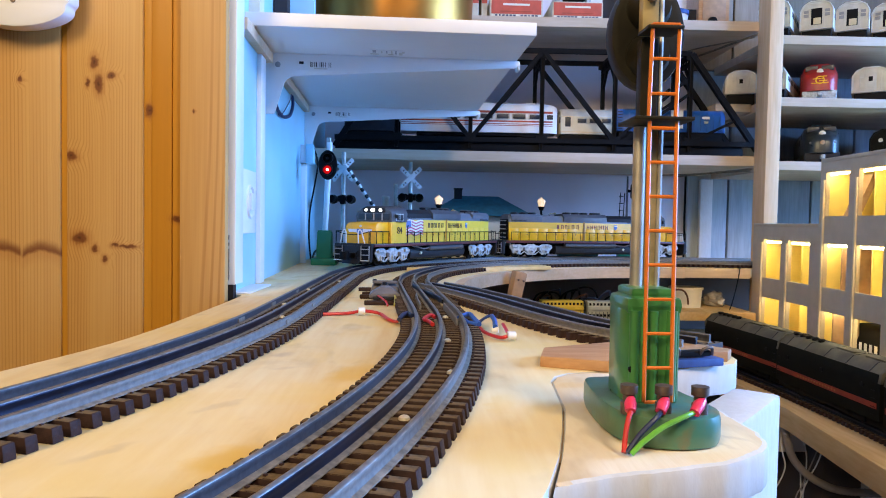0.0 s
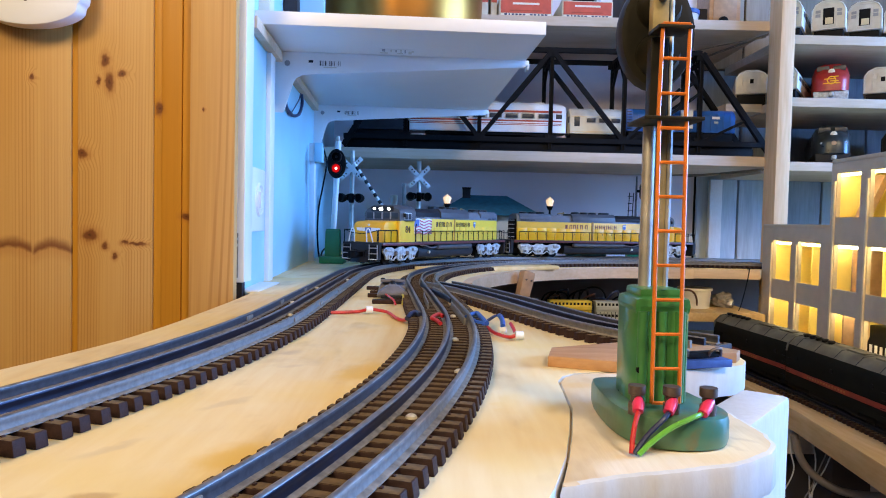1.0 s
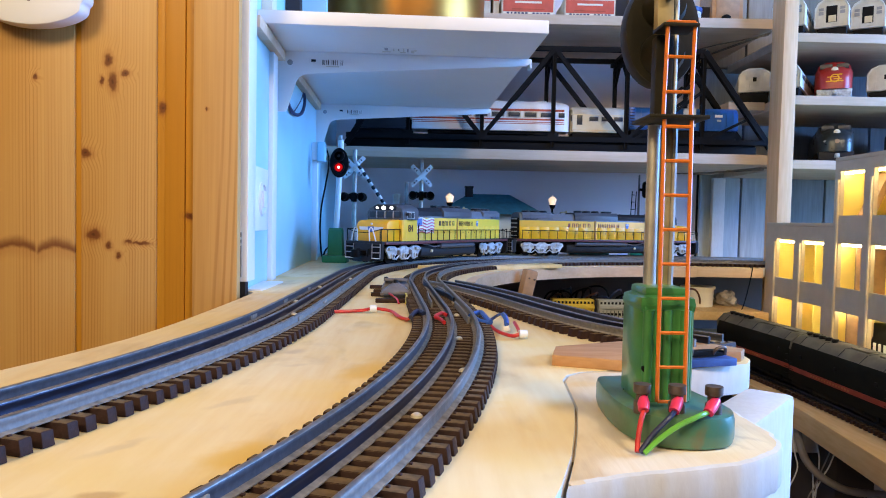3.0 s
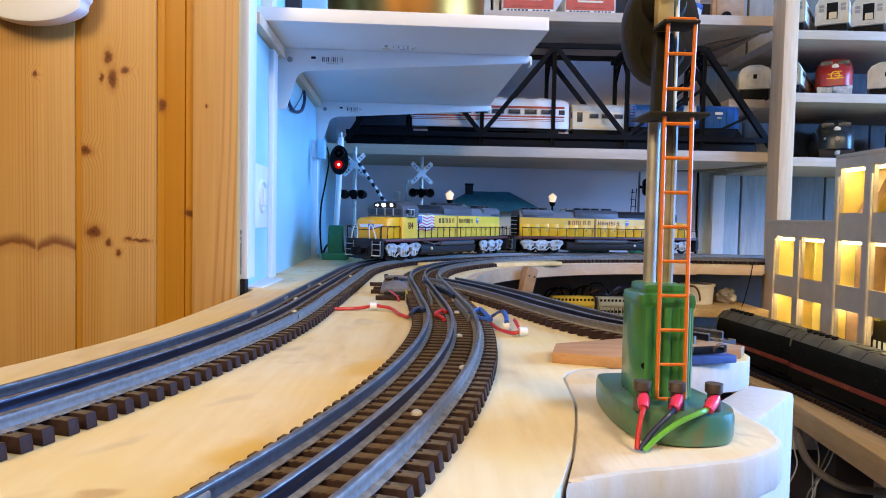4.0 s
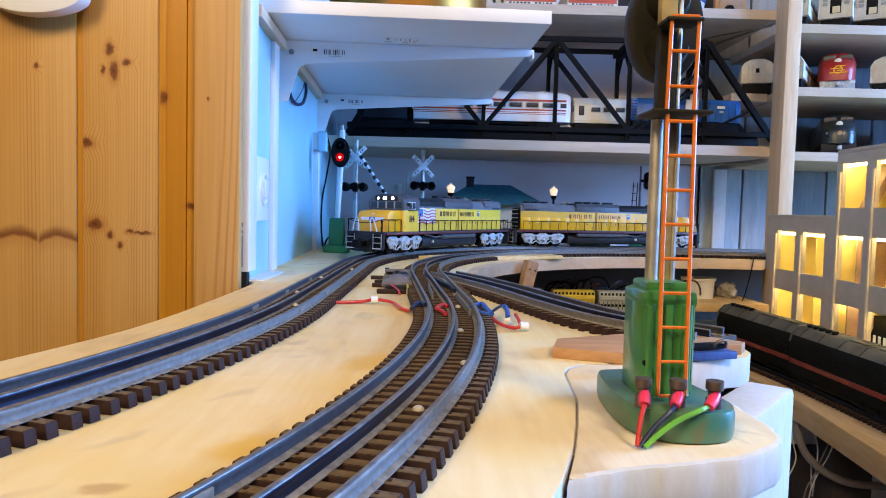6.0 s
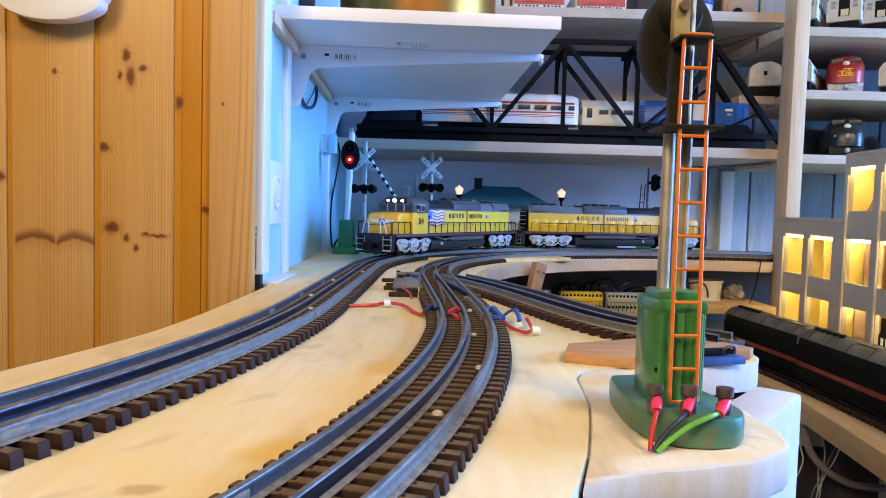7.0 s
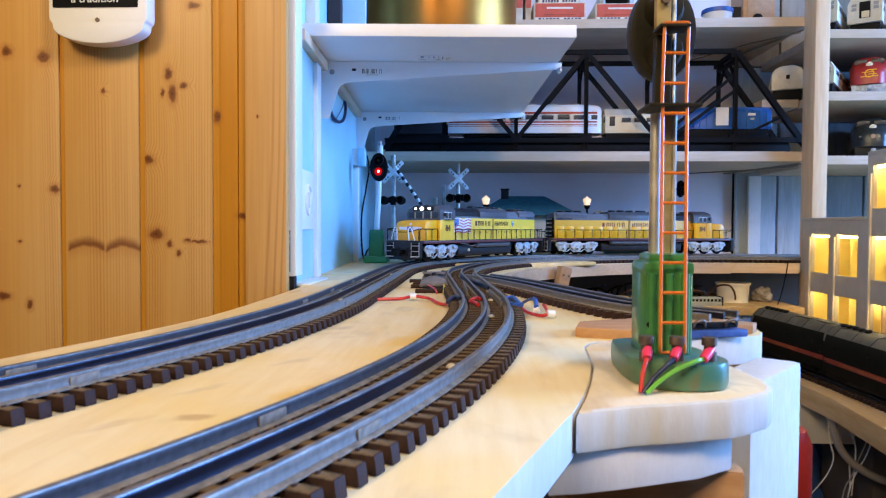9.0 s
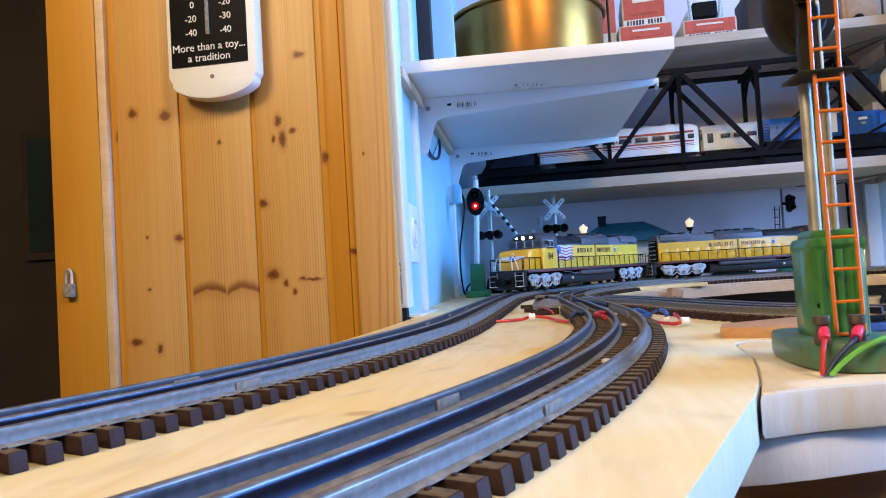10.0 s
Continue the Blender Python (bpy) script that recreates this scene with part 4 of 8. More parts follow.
# screws that hold the tracks down
screw_bm = lathe(B(), [(0.0, 0.0), (0.0022, 0.0), (0.0020, 0.0010), (0.0011, 0.0016), (0.0, 0.0017)], seg=10)
screw_mesh = mesh_of("track_screw", screw_bm, M["screw"])
for tr, pts in ((inner_track, [(-0.009, 0.246), (0.0103, 0.4107), (0.0100, 0.3229), (0.0113, 0.512)]), (outer_track, [(-0.119, 0.575), (-0.105, 0.50), (-0.121, 0.70), (-0.103, 0.80)])):
    for x, y in pts:
        s = new("track_screw", screw_mesh)
        s.parent = tr
        s.location = (x, y, 0.0053)
# rail joints
for tr, line, at in ((outer_track, OUTER, (0.21, 0.47, 0.56, 0.66)), (inner_track, INNER, (0.155,))):
    for ya in at:
        i = min(range(len(line)), key=lambda q: abs(line[q][1] - ya) + (9 if line[q][0] > 0.2 else 0))
        pts = even([p for p in line], 0.004)
        j = min(range(len(pts)), key=lambda q: abs(pts[q][1] - ya) + (9 if pts[q][0] > 0.2 else 0))
        x, y, a = pts[j]
        for off in (-0.0159, 0.0159):
            o = new("rail_joiner", mesh_of("rail_joiner", box(B(), (0, 0, 0.0076), (0.013, 0.0034, 0.0030), 0.0005), M["rail_web"]))
            o.parent = tr
            o.matrix_local = pose(x + math.sin(radians(a)) * off, y - math.cos(radians(a)) * off, 0, 0, 0, a)

# turnout: plastic bed, frog and point rails
turnout = thing("turnout", pose(0, 0, 0), "track turnout with frog, guard rails and dark bed", "turnout")
bed = prism(B(), [(-0.020, 0.56), (0.018, 0.555), (0.022, 0.60), (0.028, 0.66), (0.020, 0.73), (0.006, 0.78), (-0.038, 0.78), (-0.030, 0.68)], 0.0006, 0.0030)
part("bed", bed, M["tie_dusty"], turnout)
for pts, mt in ((((0.0111, 0.5640), (0.0152, 0.5183), (0.0184, 0.4738)), "rail"), (((-0.0181, 0.7431), (-0.0068, 0.6776), (0.0059, 0.6280), (0.0107, 0.5926)), "rail_black"), (((-0.0126, 0.6392), (-0.0104, 0.5974), (-0.0075, 0.5570)), "rail"), (((-0.0047, 0.7013), (-0.0002, 0.6734), (0.0040, 0.6475)), "rail")):
    line = [(q.x, q.y, 0) for q in smooth_path([(x, y, 0) for x, y in pts], 6)]
    part("guard_rail", sweep(B(), line, [(-0.0007, 0.005), (-0.0007, 0.0094), (-0.0003, 0.0100), (0.0003, 0.0100), (0.0007, 0.0094), (0.0007, 0.005)]), M[mt], turnout)
part("frog_plate", prism(B(), [(0.0085, 0.600), (0.0125, 0.600), (0.0130, 0.580), (0.0095, 0.580)], 0.0045, 0.0062), M["brass_old"], turnout)

# switch machine beside the turnout: a waisted cast housing between flared ends
sm = thing("switch_machine", pose(-0.0445, 0.690, 0.0, 0, 0, 4) @ Matrix.Diagonal((1.12, 1, 0.88, 1)), "grey plastic switch machine on dark ties beside the turnout", "switch machine")
def hopper(y0, y1, low, high, z0, z1):
    """A housing that narrows from a wide foot to a ridge."""
    bm = B()
    c = (y0 + y1) / 2
    foot = [bm.verts.new((sx * low, y, z0)) for sx, y in ((-1, y0), (1, y0), (1, y1), (-1, y1))]
    mid = [bm.verts.new((sx * low * 0.92, y, z0 + (z1 - z0) * 0.35)) for sx, y in ((-1, y0), (1, y0), (1, y1), (-1, y1))]
    ridge = [bm.verts.new((sx * high, c + (y - c) * 0.55, z1)) for sx, y in ((-1, y0), (1, y0), (1, y1), (-1, y1))]
    for p, q in ((foot, mid), (mid, ridge)):
        for k in range(4):
            bm.faces.new((p[k], p[(k + 1) % 4], q[(k + 1) % 4], q[k]))
    bm.faces.new(ridge)
    bm.faces.new(foot[::-1])
    bmesh.ops.bevel(bm, geom=list(bm.edges), offset=0.0007, segments=2, affect="EDGES")
    return bm


front = part("front_housing", hopper(-0.034, -0.006, 0.0135, 0.0048, 0.0035, 0.0145), M["machine_grey"], sm)
waist = part("waist", box(B(), (0, 0.002, 0.0090), (0.0085, 0.024, 0.0110), 0.0012, top=0.8), M["machine_grey"], sm)
back = part("back_housing", hopper(0.010, 0.040, 0.0130, 0.0085, 0.0035, 0.0160), M["machine_grey"], sm)
part("crossbar", box(B(), (0, 0.012, 0.0165), (0.0215, 0.007, 0.0032), 0.0008), M["machine_grey"], back)
for dx in (-0.0088, 0.0088):
    part("lug", lathe(B(), [(0.0, 0.0150), (0.0020, 0.0150), (0.0020, 0.0190), (0.0013, 0.0196), (0.0, 0.0196)], (dx, 0.012, 0), 10), M["loco_dark"], back)
part("knob", lathe(B(), [(0.0, 0.0130), (0.0022, 0.0130), (0.0022, 0.0172), (0.0015, 0.0180), (0.0, 0.0180)], (0, -0.002, 0), seg=12), M["loco_dark"], waist)
part("terminal_strip", box(B(), (0, -0.037, 0.0040), (0.020, 0.006, 0.0030), 0.0006), M["loco_dark"], front)
for x0, x1, dy in ((-0.0245, -0.011, 0.064), (-0.0200, -0.010, 0.018), (-0.0215, -0.010, -0.010), (-0.0165, 0.016, -0.062)):
    part("tie", box(B(), ((x0 + x1) / 2, dy, 0.0022), (x1 - x0, 0.0062, 0.0044), 0.0008), M["tie"], sm)
for pts, mt in (([(-0.0065, -0.028, 0.006), (-0.0040, -0.045, 0.0062), (0.0005, -0.066, 0.0045), (0.002, -0.078, 0.0015)], "wire_red"), ([(0.008, -0.028, 0.006), (0.0085, -0.05, 0.0062), (0.0075, -0.075, 0.0015)], "wire_yellow")):
    part("wire", tube(B(), smooth_path(pts, 5), 0.0009, 6), M[mt], sm)

# ---- loose wires on the board ----
w = thing("feed_wire", pose(0, 0, 0), "red feed wire with a white splice lying on the board", "wire")
part("wire", tube(B(), smooth_path([(-0.100, 0.545, 0.0016), (-0.085, 0.549, 0.0016), (-0.0700, 0.553, 0.0018), (-0.0622, 0.5568, 0.002), (-0.0555, 0.5540, 0.0038), (-0.0495, 0.5545, 0.0038), (-0.0395, 0.5534, 0.0022), (-0.0311, 0.5251, 0.0018), (-0.0251, 0.5138, 0.0018), (-0.0215, 0.5050, 0.0045)], 6), 0.0013, 8), M["wire_red"], w)
part("splice", tube(B(), [(-0.0563, 0.553, 0.0040), (-0.0512, 0.554, 0.0040)], 0.0028, 10), M["white"], w, "white plastic splice")
part("boot", tube(B(), smooth_path([(-0.0218, 0.500, 0.0050), (-0.0192, 0.5085, 0.0075), (-0.0161, 0.5140, 0.0078), (-0.0125, 0.5060, 0.0072)], 5), 0.0018, 8), M["wire_navy"], w, "dark heat-shrink sleeve")
w = thing("jumper_wire", pose(0, 0, 0), "short red jumper looped between the rails", "wire")
part("wire", tube(B(), smooth_path([(0.0037, 0.4983, 0.0075), (0.0010, 0.501, 0.0085), (-0.0018, 0.4945, 0.0085), (-0.0040, 0.4835, 0.0080), (-0.0008, 0.4770, 0.0075), (0.0019, 0.4669, 0.0068)], 5), 0.0014, 8), M["wire_red"], w)
w = thing("branch_wires", pose(0, 0, 0), "blue and red wires with white splices beside the branch", "wire")
part("blue_wire", tube(B(), smooth_path([(0.0205, 0.502, 0.0065), (0.0235, 0.5081, 0.0075), (0.0289, 0.5140, 0.008), (0.031, 0.4971, 0.0075), (0.0337, 0.4776, 0.006)], 6), 0.0017, 8), M["wire_blue"], w)
part("blue_wire", tube(B(), smooth_path([(0.0215, 0.507, 0.007), (0.0232, 0.5003, 0.0065), (0.0265, 0.4845, 0.006), (0.0325, 0.4780, 0.0055)], 6), 0.0016, 8), M["wire_blue"], w)
part("thin_wire", tube(B(), smooth_path([(0.0318, 0.480, 0.0055), (0.0398, 0.5057, 0.0065), (0.0443, 0.5140, 0.0070), (0.0474, 0.508, 0.0070)], 6), 0.0011, 8), M["wire_navy"], w)
part("grey_sleeve", tube(B(), smooth_path([(0.0446, 0.5051, 0.008), (0.0445, 0.4819, 0.008), (0.0436, 0.4660, 0.006)], 6), 0.0017, 8), M["wire_blue"], w)
part("red_wire", tube(B(), smooth_path([(0.0325, 0.487, 0.0048), (0.0337, 0.483, 0.0035), (0.0365, 0.4676, 0.0022), (0.0409, 0.454, 0.002), (0.0456, 0.4455, 0.0022), (0.0495, 0.4440, 0.0035)], 6), 0.0012, 8), M["wire_red"], w)
part("splice", tube(B(), [(0.0494, 0.4440, 0.0038), (0.0545, 0.445, 0.0036)], 0.0027, 10), M["white"], w)
part("splice", tube(B(), [(0.0419, 0.4678, 0.0035), (0.0458, 0.4668, 0.0040)], 0.0022, 10), M["white"], w)
part("red_stub", tube(B(), smooth_path([(0.0497, 0.4749, 0.0065), (0.0498, 0.4622, 0.006), (0.0500, 0.4480, 0.0045)], 5), 0.0012, 8), M["wire_red"], w)


# ---- locomotives ----
def handrail(parent, x0, x1, y, z0, z1, n):
    r = part("handrail", tube(B(), [(x0, y, z1), (x1, y, z1)], 0.0007, 6), M["black"], parent)
    for k in range(n):
        x = x0 + (x1 - x0) * k / (n - 1)
        part("stanchion", tube(B(), [(x, y, z0), (x, y, z1)], 0.0006, 5), M["black"], r)


def truck(parent, x):
    t = part("truck", box(B(), (x, 0, 0.012), (0.074, 0.030, 0.012), 0.002), M["black"], parent)
    for s in (-1, 1):
        y = s * 0.0222
        # cast side frame: top beam dips between the axles, pedestals reach down to the journals
        top = [(x - 0.045, 0.0175), (x - 0.043, 0.0225), (x - 0.036, 0.0245), (x - 0.023, 0.0240), (x - 0.018, 0.0215), (x - 0.011, 0.0215), (x - 0.006, 0.0245), (x + 0.006, 0.0245), (x + 0.011, 0.0215), (x + 0.018, 0.0215), (x + 0.023, 0.0240), (x + 0.036, 0.0245), (x + 0.043, 0.0225), (x + 0.045, 0.0175)]
        low = [(x + 0.040, 0.0135), (x + 0.037, 0.0075), (x + 0.023, 0.0075), (x + 0.020, 0.0125), (x + 0.010, 0.0125), (x + 0.007, 0.0075), (x - 0.007, 0.0075), (x - 0.010, 0.0125), (x - 0.020, 0.0125), (x - 0.023, 0.0075), (x - 0.037, 0.0075), (x - 0.040, 0.0135)]
        frame_ob = part("side_frame", prism(B(), top + low, y - 0.0013, y + 0.0013, "Y", bevel=0.0004), M["truck_silver"], t, "silver cast side frame")
        for dx in (-0.030, 0.0, 0.030):
            jb = box(B(), (x + dx, y + s * 0.0016, 0.0110), (0.0078, 0.0036, 0.0068), 0.0010)
            part("journal_box", jb, M["truck_silver"], frame_ob)
            part("journal_lid", lathe(B(), [(0.0, s * 0.0038), (0.0022, s * 0.0038), (0.0018, s * 0.0048), (0.0, s * 0.0050)], (x + dx, y - s * 0.0002, 0.0110), 10, "Y"), M["machine_grey"], frame_ob)
        bar_pts = [(x - 0.030, y + s * 0.0022, 0.0072), (x - 0.022, y + s * 0.0022, 0.0062), (x - 0.015, y + s * 0.0022, 0.0110), (x - 0.008, y + s * 0.0022, 0.0062), (x + 0.008, y + s * 0.0022, 0.0062), (x + 0.015, y + s * 0.0022, 0.0110), (x + 0.022, y + s * 0.0022, 0.0062), (x + 0.030, y + s * 0.0022, 0.0072)]
        part("equaliser", tube(B(), bar_pts, 0.0012, 6), M["truck_silver"], frame_ob)
        for dx in (-0.015, 0.015):
            part("spring", lathe(B(), [(0.0, 0.0125)] + [(0.0024 + 0.0005 * (k % 2), 0.0127 + 0.0009 * k) for k in range(7)] + [(0.0, 0.0190)], (x + dx, y + s * 0.0018, 0), 8), M["machine_grey"], frame_ob)
        part("brake_cylinder", tube(B(), [(x - 0.040, y + s * 0.0022, 0.0200), (x - 0.029, y + s * 0.0022, 0.0200)], 0.0022, 10), M["truck_silver"], frame_ob)
        part("brake_cylinder", tube(B(), [(x + 0.029, y + s * 0.0022, 0.0200), (x + 0.040, y + s * 0.0022, 0.0200)], 0.0022, 10), M["truck_silver"], frame_ob)
        for dx in (-0.030, 0.0, 0.030):
            part("wheel", lathe(B(), [(0.0, s * 0.0145), (0.0095, s * 0.0145), (0.0095, s * 0.0178), (0.0, s * 0.0178)], (x + dx, 0, 0.0097), 18, "Y"), M["black"], t)


def locomotive(label, m, side, upper, lit, flag, letters):
    """A road diesel, its cab end at +x: side is the lower body colour, upper that of the band above it."""
    o = thing("locomotive", m, label, "locomotive", "road locomotives of the train")
    # walkway, sills, pilots, tank
    part("frame", box(B(), (0, 0, 0.0290), (0.405, 0.054, 0.0035), 0.0008), M["loco_dark"], o)
    for s in (-1, 1):
        part("sill", box(B(), (0, s * 0.0276, 0.0282), (0.392, 0.0014, 0.0036), 0.0004), M["sill_maroon"], o, "thin maroon sill edge")
        part("centre_sill", box(B(), (0, s * 0.0150, 0.0245), (0.330, 0.0030, 0.0060), 0.0006), M["black"], o)
        x = s * 0.200
        pl = part("pilot", prism(B(), [(-0.026, 0.0075), (-0.020, 0.0045), (0.020, 0.0045), (0.026, 0.0075), (0.027, 0.028), (-0.027, 0.028)], x - 0.003, x + 0.003, "X", bevel=0.001), M["loco_dark"], o)
        for dy in (-0.0195, 0.0195):
            # stair well at each corner, with three lit tread edges
            part("stair_well", box(B(), (x + s * 0.0034, dy, 0.0175), (0.002, 0.0115, 0.019), 0.0004), M["black"], pl)
            for k in range(3):
                part("step", box(B(), (x + s * 0.0050, dy, 0.0085 + 0.0075 * k), (0.0040, 0.0110, 0.0012), 0.0003), M["white"] if k == 0 else M["grey_plastic"], pl)
            part("step_rail", tube(B(), [(x + s * 0.0048, dy - 0.0058, 0.008), (x + s * 0.0048, dy - 0.0058, 0.028)], 0.0006, 5), M["grey_plastic"], pl)
            part("step_rail", tube(B(), [(x + s * 0.0048, dy + 0.0058, 0.008), (x + s * 0.0048, dy + 0.0058, 0.028)], 0.0006, 5), M["grey_plastic"], pl)
        part("plow", prism(B(), [(x, 0.0035), (x + s * 0.0075, 0.0040), (x + s * 0.0035, 0.0125), (x, 0.0130)], -0.0125, 0.0125, "Y", bevel=0.0004), M["loco_dark"], pl)
        for dy in (-0.0085, 0.0085, -0.0055):
            part("air_hose", tube(B(), smooth_path([(x + s * 0.0035, dy, 0.0205), (x + s * 0.0070, dy, 0.0170), (x + s * 0.0075, dy * 1.1, 0.0100)], 4), 0.0008, 6), M["black"], pl)
        c = part("coupler", box(B(), (x + s * 0.010, 0, 0.015), (0.022, 0.008, 0.007), 0.002), M["black"], o)
        part("knuckle", lathe(B(), [(0.0, -0.005), (0.006, -0.005), (0.006, 0.005), (0.0, 0.005)], (x + s * 0.021, 0, 0.015), 10), M["black_metal"], c)
    part("fuel_tank", prism(B(), [(-0.019, 0.0085), (-0.014, 0.0055), (0.014, 0.0055), (0.019, 0.0085), (0.0205, 0.0160), (0.0175, 0.0225), (-0.0175, 0.0225), (-0.0205, 0.0160)], -0.088, 0.088, "X", bevel=0.0012), M["loco_dark"], o)
    for s in (-1, 1):
        at = part("air_tank", tube(B(), [(-0.072, s * 0.0225, 0.0225), (-0.070, s * 0.0225, 0.0225), (0.040, s * 0.0225, 0.0225), (0.042, s * 0.0225, 0.0225)], [0.0018, 0.0040, 0.0040, 0.0018], 12), M["loco_grey_deep"], o)
        part("pipe", tube(B(), smooth_path([(0.042, s * 0.0235, 0.0225), (0.060, s * 0.0245, 0.0215), (0.075, s * 0.0245, 0.0245), (0.090, s * 0.0240, 0.0255)], 4), 0.0010, 6), M["machine_grey"], at)
        part("filler", lathe(B(), [(0.0, s * 0.0190), (0.0022, s * 0.0190), (0.0022, s * 0.0222), (0.0, s * 0.0224)], (0.060, 0, 0.0150), 10, "Y"), M["cream"], o)
        truck(o, s * 0.142)
    # long hood: lower band, upper band, grey shoulders and roof
    hood = part("hood", prism(B(), [(-0.0175, 0.0305), (0.0175, 0.0305), (0.0175, 0.0440), (-0.0175, 0.0440)], -0.186, 0.112, "X", bevel=0.0005), side, o)
    belt = part("hood_band", prism(B(), [(-0.0175, 0.0440), (0.0175, 0.0440), (0.0175, 0.0640), (-0.0175, 0.0640)], -0.186, 0.112, "X", bevel=0.0005), upper, o)
    up = [(-0.0176, 0.0640), (0.0176, 0.0640), (0.0172, 0.0705), (0.0135, 0.0765), (-0.0135, 0.0765), (-0.0172, 0.0705)]
    roof = part("hood_roof", prism(B(), up, -0.187, 0.112, "X", bevel=0.0008), M["loco_grey"], o)
    part("hood_end", box(B(), (-0.1875, 0, 0.0500), (0.0030, 0.0300, 0.0370), 0.0006), M["black"], o)
    for k in range(5):
        part("end_louvre", box(B(), (-0.1894, 0, 0.0360 + 0.0075 * k), (0.0014, 0.0240, 0.0014), 0.0003), M["white"], o)
    # sloping first stretch, brake bulge and fan deck
    part("brake_bulge", prism(B(), [(-0.0200, 0.0660), (0.0200, 0.0660), (0.0200, 0.0740), (0.0150, 0.0800), (-0.0150, 0.0800), (-0.0200, 0.0740)], -0.072, 0.022, "X", bevel=0.0012), M["loco_grey_deep"], roof)
    part("filter_box", prism(B(), [(-0.0188, 0.0668), (0.0188, 0.0668), (0.0188, 0.0730), (0.0140, 0.0785), (-0.0140, 0.0785), (-0.0188, 0.0730)], 0.024, 0.100, "X", bevel=0.0012), M["loco_dark"], roof)
    part("radiator_box", prism(B(), [(-0.0186, 0.0680), (0.0186, 0.0680), (0.0200, 0.0740), (0.0150, 0.0785), (-0.0150, 0.0785), (-0.0200, 0.0740)], -0.182, -0.118, "X", bevel=0.0010), M["loco_grey"], roof)
    for x in (-0.166, -0.148, -0.130, -0.055, -0.036, -0.017):
        zf = 0.0780 if x < -0.1 else 0.0795
        fan = part("fan", lathe(B(), [(0.0, zf), (0.0078, zf), (0.0078, zf + 0.0030), (0.0066, zf + 0.0038), (0.0, zf + 0.0034)], (x, 0, 0), 16), M["loco_dark"], roof)
        for q in (-0.003, 0.003):
            part("fan_bar", box(B(), (x + q, 0, zf + 0.0039), (0.0010, 0.0120, 0.0006)), M["grey_plastic"], fan)
    part("exhaust", box(B(), (0.008, 0, 0.0815), (0.018, 0.010, 0.004), 0.001), M["loco_dark"], roof)
    part("horn", tube(B(), [(-0.090, 0.004, 0.0800), (-0.080, 0.004, 0.0808), (-0.077, 0.004, 0.0812)], [0.0009, 0.0012, 0.0024], 8), M["brass_old"], roof)
    for x in (0.030, 0.095, -0.100):
        for s in (-1, 1):
            part("lift_ring", tube(B(), [(x - 0.002, s * 0.0125, 0.0762), (x, s * 0.0125, 0.0790), (x + 0.002, s * 0.0125, 0.0762)], 0.0005, 5), M["loco_dark"], roof)
    for s in (-1, 1):
        for k in range(13):
            x = -0.176 + k * 0.0205
            if abs(x + 0.0265) < 0.008:
                continue
            part("hood_door", box(B(), (x, s * 0.0176, 0.0420), (0.0185, 0.0006, 0.0210), 0.0002), side, hood)
            part("door_latch", box(B(), (x + 0.0075, s * 0.0182, 0.0420), (0.0008, 0.0006, 0.0022)), M["lettering_brown"], hood)
        for x0, x1 in ((-0.180, -0.150), (0.070, 0.098)):
            for k in range(5):
                part("louvre", box(B(), ((x0 + x1) / 2, s * 0.0178, 0.0655 + k * 0.0013), (x1 - x0, 0.0008, 0.0006)), M["loco_dark"], roof)
    part("hood_joint", box(B(), (-0.0265, 0, 0.0480), (0.0042, 0.0364, 0.0350), 0.0003), M["loco_joint"], hood)
    # cab: coloured below the windows, grey above, with raked front
    cab = part("cab", prism(B(), [(-0.0262, 0.0305), (0.0262, 0.0305), (0.0262, 0.0600), (-0.0262, 0.0600)], 0.112, 0.152, "X", bevel=0.0008), side, o)
    bm = B()
    rings = [[bm.verts.new((x, u * 0.0263, zz)) for u, zz in ((-1, 0.0600), (-1, z1 - 0.008), (-0.90, z1 - 0.0035), (-0.62, z1), (0.62, z1), (0.90, z1 - 0.0035), (1, z1 - 0.008), (1, 0.0600))] for x, z1 in ((0.110, 0.0815), (0.113, 0.0825), (0.143, 0.0825), (0.1515, 0.0790))]
    for p, q in zip(rings, rings[1:]):
        for k in range(8):
            bm.faces.new((p[k], p[(k + 1) % 8], q[(k + 1) % 8], q[k]))
    bm.faces.new(rings[0][::-1])
    bm.faces.new(rings[-1])
    bmesh.ops.recalc_face_normals(bm, faces=bm.faces)
    croof = part("cab_roof", bm, M["loco_grey_deep"], cab)
    for s in (-1, 1):
        w = part("side_window", box(B(), (0.1310, s * 0.0263, 0.0665), (0.0190, 0.0012, 0.0105), 0.0004), M["chrome"], cab, "bright framed sliding window")
        for dx in (-0.0045, 0.0045):
            part("pane", box(B(), (0.1310 + dx, s * 0.0268, 0.0665), (0.0072, 0.0010, 0.0082), 0.0003), M["glass_dark"], w)
        part("arm_rest", box(B(), (0.1310, s * 0.0274, 0.0605), (0.0200, 0.0026, 0.0010), 0.0003), M["loco_dark"], w)
        words("cab_number", "84", 0.0135, pose(0.1308, s * 0.0267, 0.0440, 90, 0, 180 if s > 0 else 0), M["lettering_brown"], cab)
        part("cab_door", box(B(), (0.1450, s * 0.0263, 0.0470), (0.0095, 0.0006, 0.0270), 0.0002), side, cab)
        part("mirror", box(B(), (0.1440, s * 0.0290, 0.0680), (0.0016, 0.0040, 0.0055), 0.0004), M["loco_dark"], cab)
    for dy in (-0.0185, -0.0068, 0.0068, 0.0185):
        part("windshield", box(B(), (0.1518, dy, 0.0672), (0.0010, 0.0098, 0.0088), 0.0005), M["glass_dark"], croof)
